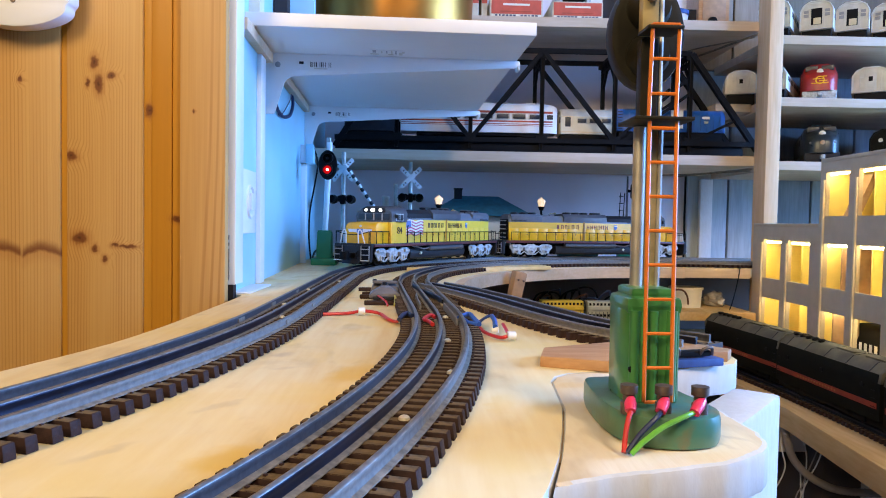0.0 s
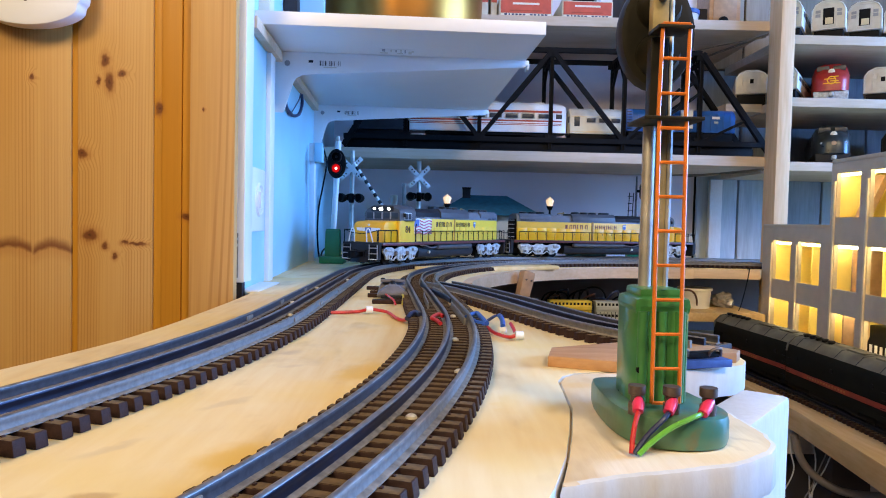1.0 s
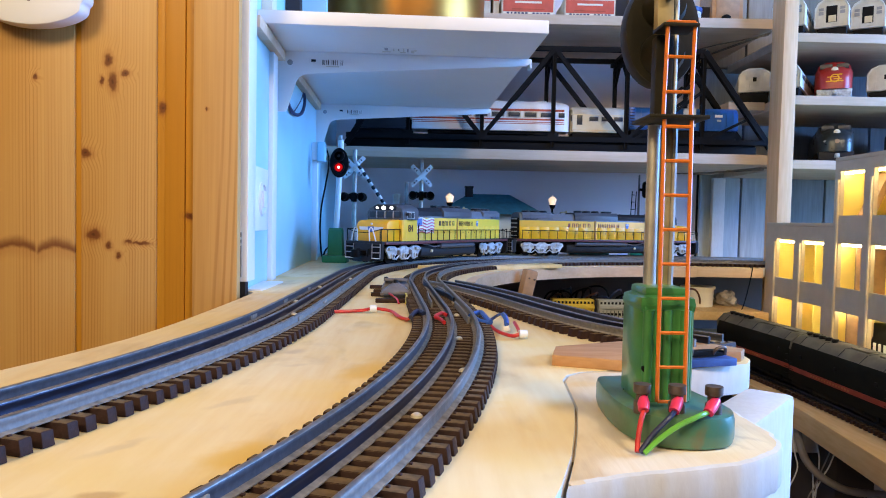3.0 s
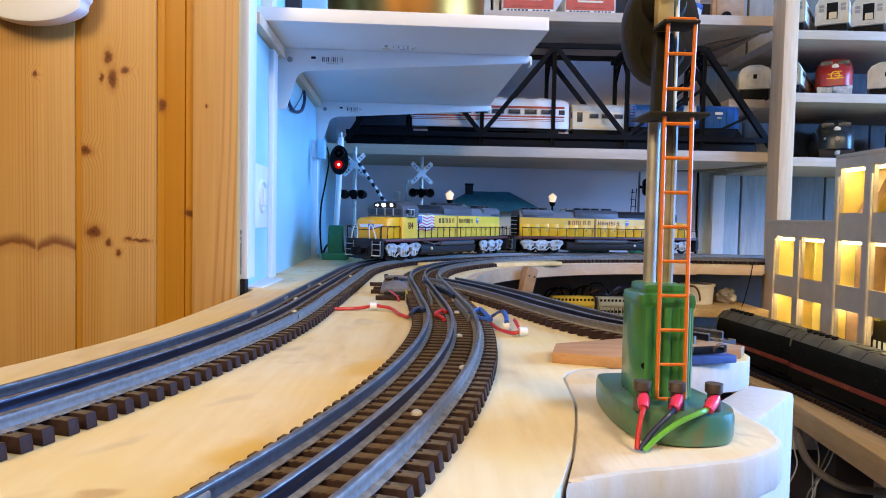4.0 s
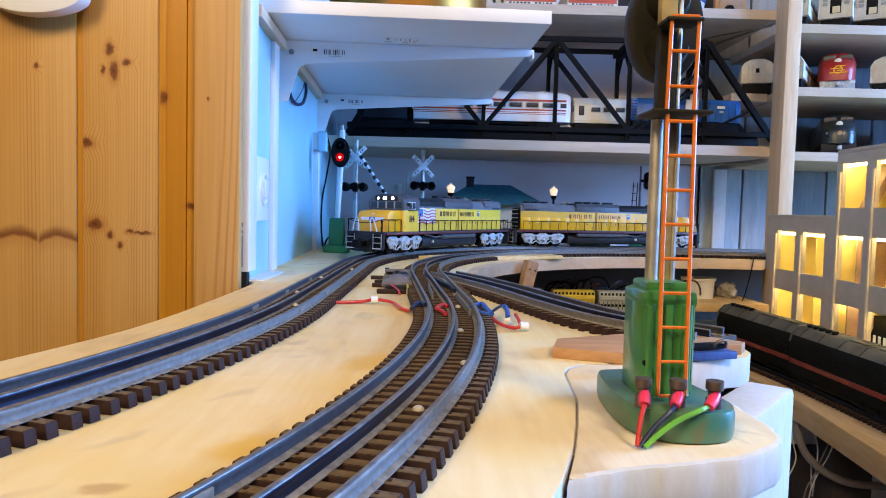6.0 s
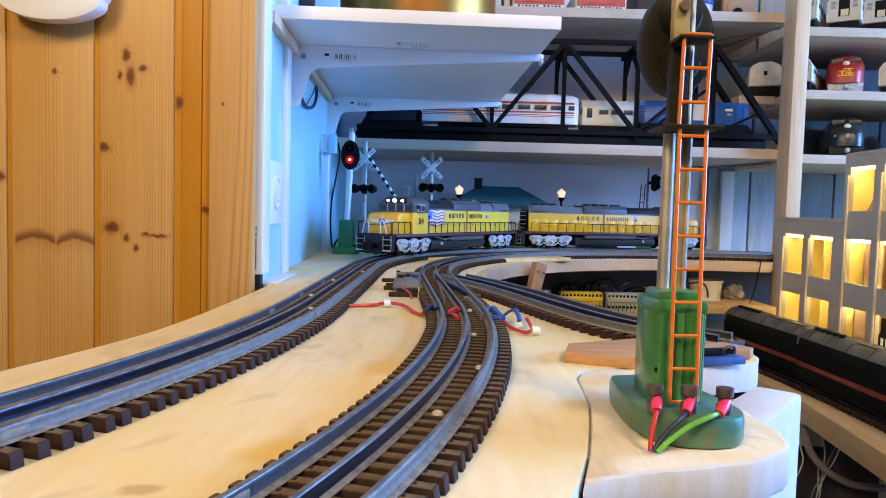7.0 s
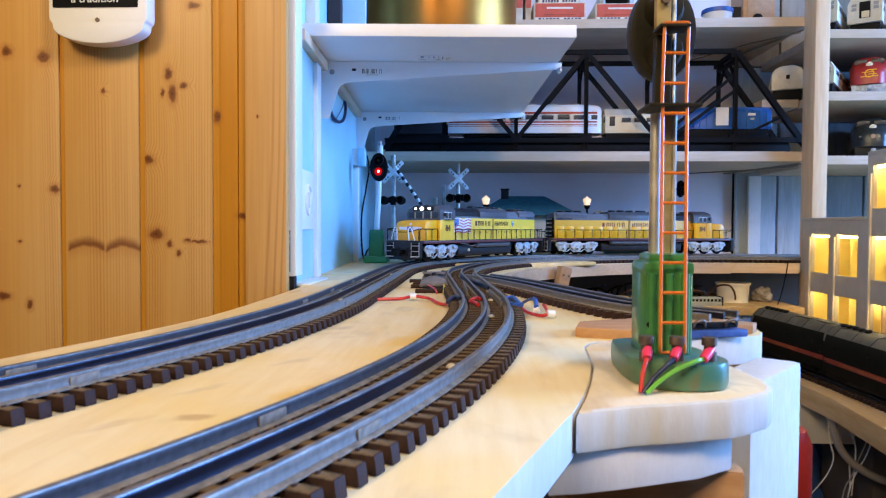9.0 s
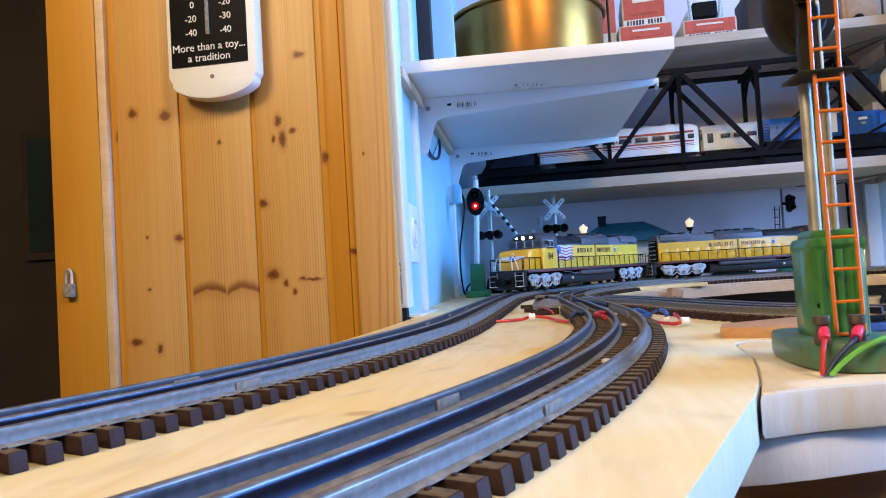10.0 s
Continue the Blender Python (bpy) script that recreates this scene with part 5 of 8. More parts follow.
    for dy in (-0.0125, 0.0, 0.0125):
        part("pillar", box(B(), (0.1521, dy, 0.0672), (0.0010, 0.0016, 0.0100)), M["grey_plastic"], croof)
    nose_ob = part("nose", prism(B(), [(0.152, 0.0305), (0.1845, 0.0305), (0.1845, 0.0520), (0.1825, 0.0560), (0.1775, 0.0588), (0.152, 0.0602)], -0.0225, 0.0225, "Y", bevel=0.0022), M["loco_yellow"], o)
    part("nose_door", box(B(), (0.1848, 0.0, 0.0410), (0.0010, 0.0130, 0.0190), 0.0003), M["loco_yellow"], nose_ob)
    part("nose_emblem", prism(B(), [(-0.0175, 0.0500), (-0.0165, 0.0460), (-0.0060, 0.0455), (0.0, 0.0440), (0.0060, 0.0455), (0.0165, 0.0460), (0.0175, 0.0500)], 0.1848, 0.1858, "X"), M["white"], nose_ob)
    part("nose_badge", prism(B(), [(-0.0042, 0.0505), (-0.0042, 0.0460), (0.0, 0.0430), (0.0042, 0.0460), (0.0042, 0.0505)], 0.1856, 0.1864, "X"), M["flag_blue"], nose_ob)
    part("nose_lamp", lathe(B(), [(0.0, 0.1835), (0.0016, 0.1835), (0.0014, 0.1850), (0.0, 0.1852)], (0.0, 0, 0.0540), 10, "X"), M["cream"], nose_ob)
    part("headlight_box", box(B(), (0.1500, 0, 0.0765), (0.0060, 0.0330, 0.0072), 0.0014), M["loco_dark"], croof)
    lamp = M["lamp_head"] if lit else M["cream"]
    for dy, r in ((-0.0110, 0.0017), (-0.0012, 0.0028), (0.0105, 0.0021)):
        part("headlight", lathe(B(), [(0.0, 0.1525), (r, 0.1525), (r * 0.9, 0.1545), (0.0, 0.1548)], (0, dy, 0.0765), 12, "X"), lamp, croof, "lit headlight" if lit else "")
    # railings
    for s in (-1, 1):
        handrail(o, -0.185, 0.108, s * 0.0262, 0.031, 0.046, 17)
        handrail(o, 0.156, 0.202, s * 0.0250, 0.031, 0.047, 4)
        part("grab_iron", tube(B(), smooth_path([(0.203, s * 0.009, 0.031), (0.204, s * 0.009, 0.046), (0.204, s * 0.013, 0.048), (0.203, s * 0.018, 0.031)], 5), 0.0008, 6), M["white"], o, "white grab iron")
        part("grab_iron", tube(B(), [(0.110, s * 0.0268, 0.031), (0.110, s * 0.0268, 0.052), (0.106, s * 0.0255, 0.056)], 0.0007, 6), M["black"], o)
    for x in (-0.202, 0.203):
        for s in (-1, 1):
            handrail(o, x, x + 0.0001, s * 0.024, 0.031, 0.047, 2)
        part("end_rail", tube(B(), smooth_path([(x, -0.024, 0.047), (x, -0.012, 0.0435), (x, 0.0, 0.0425), (x, 0.012, 0.0435), (x, 0.024, 0.047)], 4), 0.0006, 6), M["black"], o)
    # lettering as plain bars, flag as plain stripes
    for s in (-1, 1):
        y = s * 0.0178
        # the words read from the front on one side and from the rear on the other
        turned = (lambda v: v) if s > 0 else (lambda v: -0.053 - v)
        word = part("lettering", box(B(), (turned(0.0300), y, 0.0560), (0.0044, 0.0006, 0.0072)), letters, belt)
        for x in (0.0205, 0.0125, 0.0065, -0.0025, -0.0130, -0.0355, -0.0435, -0.0515, -0.0575, -0.0635, -0.0695, -0.0765):
            narrow, first = x in (0.0065, -0.0575, -0.0695), x > -0.03
            x = turned(x)
            bm = box(B(), (x, y, 0.0560), (0.0012, 0.0006, 0.0072)) if narrow else box(B(), (x - 0.0021, y, 0.0560), (0.0011, 0.0006, 0.0072))
            if not narrow:
                box(bm, (x + 0.0019, y, 0.0560), (0.0011, 0.0006, 0.0072))
                box(bm, (x, y, 0.0592 if first else 0.0562), (0.0040, 0.0006, 0.0011))
            part("letter_bar", bm, letters, word)
        part("shield", prism(B(), [(turned(v), z) for v, z in ((-0.1000, 0.0610), (-0.0935, 0.0610), (-0.0935, 0.0545), (-0.09675, 0.0510), (-0.1000, 0.0545))], y - 0.0003, y + 0.0003, "Y"), M["flag_blue"], belt)
        part("shield_band", box(B(), (turned(-0.09675), y + s * 0.0004, 0.0590), (0.0060, 0.0004, 0.0016)), M["white"], belt)
        if flag:
            y = s * 0.0181
            top = [(0.0490 + 0.0057 * q, 0.0632 + 0.0013 * math.sin(q * 1.2)) for q in range(11)]
            low = [(0.0490 + 0.0057 * q, 0.0405 + 0.0013 * math.sin(q * 1.2) + 0.0003 * q) for q in range(10, -1, -1)]
            fl = part("flag", prism(B(), top + low, y - 0.0003, y + 0.0003, "Y"), M["white"], belt, "painted waving flag")
            for k in range(5):
                x1 = 0.0850 if k > 2 else 0.1055
                n = int((x1 - 0.0490) / 0.0028)
                pts = [(0.0494 + 0.0028 * q, s * 0.0186, 0.0425 + k * 0.0044 + 0.0013 * math.sin(q * 0.6)) for q in range(n + 1)]
                part("stripe", tube(B(), pts, 0.0010, 4), M["flag_red"], fl)
            part("canton", box(B(), (0.0955, s * 0.0185, 0.0575), (0.0200, 0.0008, 0.0105)), M["flag_blue"], fl)
    return o


locomotive("yellow and grey diesel locomotive with lit headlights on the outer track", pose(-0.0055, 1.1665, 0.0106, 0, 0, math.degrees(math.atan2(-0.2445, -0.147))) @ Matrix.Diagonal((1, 1.20, 1.055, 1)), M["loco_lemon"], M["loco_lemon"], True, True, M["lettering_brown"])
locomotive("golden yellow and grey diesel locomotive coupled behind, facing backwards", pose(0.3215, 1.4060, 0.0106, 0, 0, math.degrees(math.atan2(0.080, 0.274))) @ Matrix.Diagonal((1, 1.20, 1.055, 1)), M["loco_yellow"], M["loco_amber_pale"], False, False, M["lettering_red"])


# ---- block signal with ladder, beside the camera ----
def block_signal():
    o = thing("block_signal", pose(0.0800, 0.262, 0.0, 0, 0, 2), "green-based toy block signal with chrome mast and orange ladder", "signal")
    outline = [(p.x, p.y) for p in smooth_path([(-0.0125, 0.033, 0), (0.009, 0.036, 0), (0.0155, 0.024, 0), (0.0190, 0.004, 0), (0.0215, -0.012, 0), (0.0208, -0.021, 0), (0.0165, -0.0280, 0), (0.0095, -0.0312, 0), (0.001, -0.0318, 0), (-0.0075, -0.0295, 0), (-0.0135, -0.0235, 0), (-0.0168, -0.012, 0), (-0.0172, 0.006, 0), (-0.0160, 0.022, 0), (-0.0145, 0.030, 0)], 4)]
    part("base", prism(B(), outline, 0.0, 0.0112, bevel=0.0026), M["green_base"], o, "worn dark green cast base, teal patches for reflected blue light")
    cabn = prism(B(), [(-0.0103, -0.009), (-0.0088, -0.0115), (0.0085, -0.0115), (0.0100, -0.009), (0.0100, 0.009), (0.0085, 0.0115), (-0.0088, 0.0115), (-0.0103, 0.009)], 0.011, 0.0475, bevel=0.0012)
    cb = part("relay_case", cabn, M["green_paint"], o, "glossy green relay case")
    for dx in (-0.0073, -0.0007, 0.0062):
        part("upright_rib", tube(B(), [(dx, -0.0112, 0.012), (dx, -0.0112, 0.0445)], 0.0020, 10), M["green_paint"], cb)
    part("cornice", box(B(), (-0.0001, 0, 0.0462), (0.0212, 0.0236, 0.0068), 0.0031), M["green_paint"], cb)
    part("case_top", box(B(), (-0.0001, 0.0, 0.0505), (0.0160, 0.018, 0.004), 0.0018), M["green_paint"], cb)
    part("plug_hole", lathe(B(), [(0.0, -0.0126), (0.0012, -0.0126), (0.0012, -0.0115), (0.0, -0.0115)], (-0.0084, 0, 0.0235), 10, "Y"), M["black"], cb)
    # mast: two bright tubes with a brass back
    mast = part("mast", tube(B(), [(-0.0026, 0.003, 0.0515), (-0.0026, 0.003, 0.112)], 0.0024, 12), M["chrome"], o, "bright metal mast tube")
    part("mast_back", box(B(), (0.0022, 0.004, 0.0815), (0.0042, 0.003, 0.060), 0.0008), M["brass_old"], mast)
    part("mast_edge", tube(B(), [(0.0053, 0.003, 0.0515), (0.0053, 0.003, 0.112)], 0.0011, 8), M["chrome"], mast)
    part("platform", box(B(), (0.0005, -0.004, 0.1130), (0.0215, 0.021, 0.0013), 0.0004), M["olive_black"], o)
    col = part("upper_mast", box(B(), (-0.0005, 0.003, 0.1290), (0.0068, 0.0055, 0.0312), 0.001), M["olive_black"], o)
    # Thin chrome tube stands in for the bright glint on the mast.
    part("mast_glint", tube(B(), [(0.0045, 0.003, 0.1140), (0.0045, 0.003, 0.1760)], 0.0009, 8), M["chrome"], o)
    part("top_platform", box(B(), (0.001, -0.006, 0.1455), (0.013, 0.012, 0.0012), 0.0003), M["olive_black"], o)
    part("mast_top", box(B(), (-0.0005, 0.003, 0.1625), (0.0062, 0.005, 0.0330), 0.0008), M["brass_old"], o, "worn brass mast top")
    part("mast_bolt", lathe(B(), [(0.0, -0.0018), (0.0021, -0.0018), (0.0021, 0.0008), (0.0, 0.0008)], (-0.0002, 0.0, 0.1595), 10, "Y"), M["dull_screw"], o)
    head = prism(B(), [(0.0035 + 0.0150 * math.cos(a), 0.1500 + 0.0215 * math.sin(a)) for a in [2 * math.pi * k / 28 for k in range(28)]], 0.014, 0.024, "Y", bevel=0.003)
    hd = part("target", head, M["olive_black"], o, "dark oval signal target seen from behind")
    part("lamp_housing", lathe(B(), [(0.0, 0.006), (0.0065, 0.007), (0.0085, 0.012), (0.0085, 0.016), (0.0, 0.016)], (0.003, 0, 0.1590), 16, "Y"), M["olive_black"], hd)
    part("lamp_housing", lathe(B(), [(0.0, 0.006), (0.0065, 0.007), (0.0085, 0.012), (0.0085, 0.016), (0.0, 0.016)], (0.003, 0, 0.1410), 16, "Y"), M["olive_black"], hd)
    # ladder, in two flights
    lad = part("ladder", tube(B(), [(-0.0050, -0.0165, 0.0128), (0.0046, -0.0165, 0.0128)], 0.0007, 6), M["orange"], o, "orange wire ladder")

    def flight(za, zb, ya, yb, xa, xb, rungs, w=0.0049):
        for s in (-1, 1):
            part("ladder_rail", tube(B(), [(xa + s * w, ya, za), (xb + s * w, yb, zb)], 0.00075, 6), M["orange"], lad)
        for z in rungs:
            t = (z - za) / (zb - za)
            x, y = xa + (xb - xa) * t, ya + (yb - ya) * t
            part("rung", tube(B(), [(x - w, y, z), (x + w, y, z)], 0.00065, 6), M["orange"], lad)
    flight(0.0128, 0.1120, -0.0165, -0.0125, -0.0002, 0.0005, [0.0249 + 0.0121 * k for k in range(8)])
    flight(0.1138, 0.1466, -0.0105, -0.0105, 0.0008, 0.0014, [0.1221, 0.1344, 0.1466])
    # terminals and wires at the foot
    for k, (dx, mt) in enumerate(((-0.0125, "crimp_pink"), (-0.0008, "crimp_pink"), (0.0115, "crimp_pink"))):
        y = -0.0225 - 0.0012 * k
        t = part("terminal", lathe(B(), [(0.0, 0.0105), (0.0028, 0.0105), (0.0028, 0.0145), (0.0021, 0.0150), (0.0021, 0.0170), (0.0030, 0.0175), (0.0030, 0.0205), (0.0, 0.0205)], (dx, y, 0), 12), M["dull_screw"], o)
        sx = (-0.0012, -0.0030, -0.0042)[k]
        part("crimp_sleeve", tube(B(), [(dx + 0.0004, y - 0.0012, 0.0158), (dx + sx * 0.45, y - 0.0036, 0.0148), (dx + sx, y - 0.0056, 0.0128)], [0.0015, 0.0021, 0.0018], 10), M[mt], t, "pink crimp sleeve")
    for mt, pts in (("wire_red", [(-0.0136, -0.0282, 0.0125), (-0.0155, -0.0310, 0.0095), (-0.0170, -0.0335, 0.0045), (-0.0178, -0.0355, 0.0010)]),
                    ("wire_navy", [(-0.0036, -0.0292, 0.0128), (-0.0065, -0.0325, 0.0115), (-0.0125, -0.0345, 0.0065), (-0.0170, -0.0358, 0.0010)]),
                    ("wire_green", [(0.0074, -0.0300, 0.0128), (0.003, -0.0335, 0.0125), (-0.005, -0.0355, 0.0095), (-0.0115, -0.0362, 0.0050), (-0.0158, -0.0366, 0.0010)])):
        part("wire", tube(B(), smooth_path(pts, 6), 0.0009, 8), M[mt], o)
    return o


block_signal()


# ---- line-side things on the rear board ----
def red_signal():
    o = thing("block_signal", pose(-0.1775, 1.185, 0.0), "toy block signal showing red, with white mast and green base", "signal")
    b = part("base", box(B(), (0, 0, 0.006), (0.042, 0.036, 0.012), 0.003), M["green_plastic"], o)
    part("case", box(B(), (0, 0, 0.034), (0.025, 0.024, 0.044), 0.002, top=0.92), M["green_plastic"], o)
    part("case_cap", box(B(), (0, 0, 0.0565), (0.021, 0.020, 0.003), 0.001), M["green_plastic"], o)
    part("mast", tube(B(), [(0.0, 0, 0.057), (0.004, 0, 0.135), (0.0065, 0, 0.205)], 0.0048, 12), M["white"], o, "cream mast")
    part("mast_tip", tube(B(), [(0.0052, 0, 0.187), (0.0055, 0, 0.213)], 0.0034, 12), M["chrome"], o)
    hd = part("target", prism(B(), [(0.0055 + 0.0155 * math.cos(a), 0.1665 + 0.0245 * math.sin(a)) for a in [2 * math.pi * k / 26 for k in range(26)]], -0.016, -0.009, "Y", bevel=0.0015), M["black"], o)
    for z, core, red in ((0.1585, "lamp_red_core", "lamp_red"), (0.1775, "glass_dark", "black_metal")):
        part("hood", lathe(B(), [(0.0095, -0.025), (0.0095, -0.016), (0.0075, -0.016), (0.0075, -0.025), (0.0095, -0.025)], (0.0055, 0, z), 16, "Y", False), M["black"], hd)
        part("lens", lathe(B(), [(0.0, -0.0185), (0.005, -0.0180), (0.007, -0.0165), (0.0, -0.016)], (0.0055, 0, z), 16, "Y"), M[red], hd)
        part("bulb", lathe(B(), [(0.0, -0.0200), (0.0019, -0.0195), (0.0023, -0.0184), (0.0, -0.018)], (0.0055, 0, z), 12, "Y"), M[core], hd)
    return o


red_signal()


def crossbuck(m, label, h=0.205, lamps=0.115, drop=0.034):
    o = thing("crossing_sign", m, label, "crossing sign", "crossing signs")
    part("foot", prism(B(), [(-0.015, -0.015), (0.015, -0.015), (0.015, 0.015), (-0.015, 0.015)], 0.0, 0.008, bevel=0.001), M["black"], o)
    part("relay_box", box(B(), (0.004, 0, 0.019), (0.034, 0.026, 0.022), 0.002, top=0.8), M["black"], o)
    part("pole", tube(B(), [(0, 0, 0.008), (0, 0, h)], 0.0042, 12), M["chrome"], o, "chrome pole")
    for s in (-1, 1):
        m2 = Matrix.Translation((0, -0.0055 - 0.001 * s, h - drop)) @ Matrix.Rotation(radians(s * 45), 4, "Y")
        bm = box(B(), (0, 0, 0), (0.0085, 0.0016, 0.056), 0.0004)
        bmesh.ops.transform(bm, matrix=m2, verts=bm.verts)
        blade = part("crossarm", bm, M["white"], o, "white crossbuck arm")
        for k in (-0.020, -0.014, 0.014, 0.020):
            bm = box(B(), (0, -0.0011, k), (0.0030, 0.0005, 0.0022))
            bmesh.ops.transform(bm, matrix=m2, verts=bm.verts)
            part("letter_bar", bm, M["loco_dark"], blade)
    bar = part("lamp_bar", tube(B(), [(-0.022, -0.004, lamps), (0.022, -0.004, lamps)], 0.0022, 8), M["black"], o)
    for x in (-0.017, 0.017):
        part("flasher", lathe(B(), [(0.0, -0.016), (0.0070, -0.016), (0.0088, -0.010), (0.0072, 0.003), (0.004, 0.007), (0.0, 0.007)], (x, 0, lamps), 14, "Y"), M["black"], bar)
        part("visor", lathe(B(), [(0.0072, -0.023), (0.0080, -0.012), (0.0066, -0.012), (0.0060, -0.023), (0.0072, -0.023)], (x, 0, lamps + 0.001), 12, "Y", False), M["black"], bar)
        part("rear_flasher", lathe(B(), [(0.0, 0.004), (0.0058, 0.006), (0.0070, 0.014), (0.0, 0.016)], (x * 0.55, 0, lamps + 0.002), 12, "Y"), M["black"], bar)
    part("bell_box", box(B(), (0.0, -0.003, lamps), (0.010, 0.012, 0.018), 0.003), M["black"], bar)
    return o


crossbuck(pose(-0.167, 1.345, 0.0, 0, 0, -8), "chrome crossing sign with white crossbuck and black flashers")
crossbuck(pose(-0.041, 1.395, 0.0, 0, 0, 4), "chrome crossing sign standing behind the locomotive", h=0.205, lamps=0.122, drop=0.044)
gate = thing("crossing_gate", pose(-0.150, 1.335, 0.0), "striped crossing gate arm, half lowered, on a dark base", "crossing gate")
part("pedestal", box(B(), (0.03, 0.02, 0.016), (0.05, 0.035, 0.032), 0.004, top=0.8), M["black"], gate)
a0, a1 = Vector((-0.012, -0.004, 0.180)), Vector((0.074, -0.004, 0.056))
for k in range(20):
    p, q = a0.lerp(a1, k / 20), a0.lerp(a1, (k + 1) / 20)
    part("arm_band", tube(B(), [p, q], 0.0036, 6), M["white"] if k % 2 == 0 else M["loco_dark"], gate)
part("counterweight", box(B(), (0.072, 0.01, 0.045), (0.02, 0.02, 0.03), 0.003), M["black"], gate)
hy = thing("gate_motor", pose(-0.112, 1.24, 0.0), "grey lumpy cast motor housing on the board", "motor housing")
part("body", lathe(B(), [(0.0, 0.0), (0.017, 0.0), (0.017, 0.010), (0.011, 0.022), (0.010, 0.034), (0.006, 0.040), (0.0, 0.041)], seg=14), M["stone_grey"], hy)
for s in (-1, 1):
    part("lug", lathe(B(), [(0.0, s * 0.008), (0.005, s * 0.010), (0.005, s * 0.019), (0.0, s * 0.020)], (0, 0, 0.018), 10, "X"), M["stone_grey"], hy)
relay = thing("relay_tower", pose(-0.072, 1.43, 0.0), "pale grey relay post behind the crossing sign", "post")
part("post", box(B(), (0, 0, 0.075), (0.007, 0.007, 0.15), 0.001), M["stone_grey"], relay)
part("lamp", lathe(B(), [(0.0, 0.10), (0.006, 0.10), (0.008, 0.125), (0.0, 0.127)], (-0.02, 0, 0), 10), M["shell_grey"], relay)
part("arm", tube(B(), [(-0.02, 0, 0.10), (-0.02, 0, 0.06), (0, 0, 0.06)], 0.002, 6), M["stone_grey"], relay)


def street_lamp(m, label):
    o = thing("street_lamp", m, label, "lamp", "globe street lamps")
    part("post", tube(B(), [(0, 0, 0), (0, 0, 0.108)], [0.004, 0.0022], 10), M["black_metal"], o)
    part("foot", lathe(B(), [(0.0, 0.0), (0.010, 0.0), (0.008, 0.010), (0.004, 0.014), (0.0, 0.014)], seg=12), M["black_metal"], o)
    part("cup", lathe(B(), [(0.0, 0.103), (0.004, 0.104), (0.0075, 0.112), (0.0, 0.113)], seg=12), M["black_metal"], o)
    part("globe", lathe(B(), [(0.0, 0.1105), (0.0050, 0.1105), (0.0086, 0.1225), (0.0, 0.1230)], seg=6), M["lamp_globe"], o, "glowing warm lantern panes")
    part("cap", lathe(B(), [(0.0090, 0.1225), (0.0092, 0.1235), (0.0050, 0.1282), (0.0014, 0.1295), (0.0012, 0.1320), (0.0, 0.1325)], seg=6), M["lamp_globe"], o, "pale translucent lantern cap")
    return o


bb = thing("billboard", pose(0.323, 1.525, 0.0, 0, 0, -4), "small white toy billboard with a blue picture behind the train", "billboard")
fr = part("frame", box(B(), (0, 0, 0.0420), (0.090, 0.0030, 0.0560), 0.0008), M["black"], bb, "thin black frame")
part("panel", box(B(), (-0.001, -0.0020, 0.0425), (0.083, 0.0012, 0.0490), 0.0003), M["white"], fr, "white printed sheet")
part("picture", prism(B(), [(0.010, 0.050), (0.016, 0.054), (0.028, 0.052), (0.033, 0.047), (0.024, 0.043), (0.013, 0.045)], -0.0031, -0.0025, "Y"), M["flag_blue"], fr, "plain blue patch")
for dx in (-0.034, 0.034):
    part("post", box(B(), (dx, 0.0020, 0.0075), (0.0035, 0.0030, 0.0150), 0.0004), M["black"], bb)
part("lamp_arm", tube(B(), smooth_path([(0.005, 0.001, 0.069), (0.005, -0.001, 0.088), (0.006, -0.006, 0.094), (0.008, -0.013, 0.092)], 5), 0.0012, 6), M["black"], bb)
shd = part("lamp_shade", tube(B(), [(0.007, -0.012, 0.0945), (0.0082, -0.0145, 0.0905), (0.0100, -0.0175, 0.0860)], [0.0022, 0.0050, 0.0075], 12), M["black"], bb, "black cone shade")
part("bulb", lathe(B(), [(0.0, 0.0), (0.0040, 0.0012), (0.0046, 0.0035), (0.0, 0.0045)], (0.0105, -0.0185, 0.0818), 10), M["lamp_head"], shd, "small lit bulb")
street_lamp(pose(0.0165, 1.47, 0.0), "black toy street lamp with glowing warm globe")
street_lamp(pose(0.236, 1.50, -0.0), "black toy street lamp with glowing warm globe")

st = thing("station", pose(0.105, 1.565, 0.0) @ Matrix.Diagonal((1, 1, 0.92, 1)), "toy railway station with blue-green hipped roof behind the train", "building")
part("wall", box(B(), (0, 0, 0.050), (0.19, 0.10, 0.10), 0.001), M["cream"], st)
bm = B()
v = [bm.verts.new(p) for p in ((-0.118, -0.075, 0.098), (0.118, -0.075, 0.098), (0.118, 0.075, 0.098), (-0.118, 0.075, 0.098), (-0.045, 0, 0.146), (0.045, 0, 0.146))]
for f in ((0, 1, 5, 4), (1, 2, 5), (2, 3, 4, 5), (3, 0, 4), (3, 2, 1, 0)):
    bm.faces.new([v[i] for i in f])
roof = part("roof", bm, M["teal_roof"], st, "blue-green hipped roof")
part("chimney", box(B(), (-0.045, -0.005, 0.150), (0.017, 0.015, 0.026), 0.001), M["loco_dark"], roof)
part("chimney_cap", box(B(), (-0.045, -0.005, 0.1625), (0.020, 0.018, 0.003), 0.0006), M["black"], roof)
for dx in (-0.06, 0.0, 0.06):
    w = part("window", box(B(), (dx, -0.0505, 0.055), (0.026, 0.002, 0.036), 0.0004), M["white"], st)
    part("pane", box(B(), (dx, -0.0518, 0.055), (0.021, 0.001, 0.030)), M["glass_dark"], w)

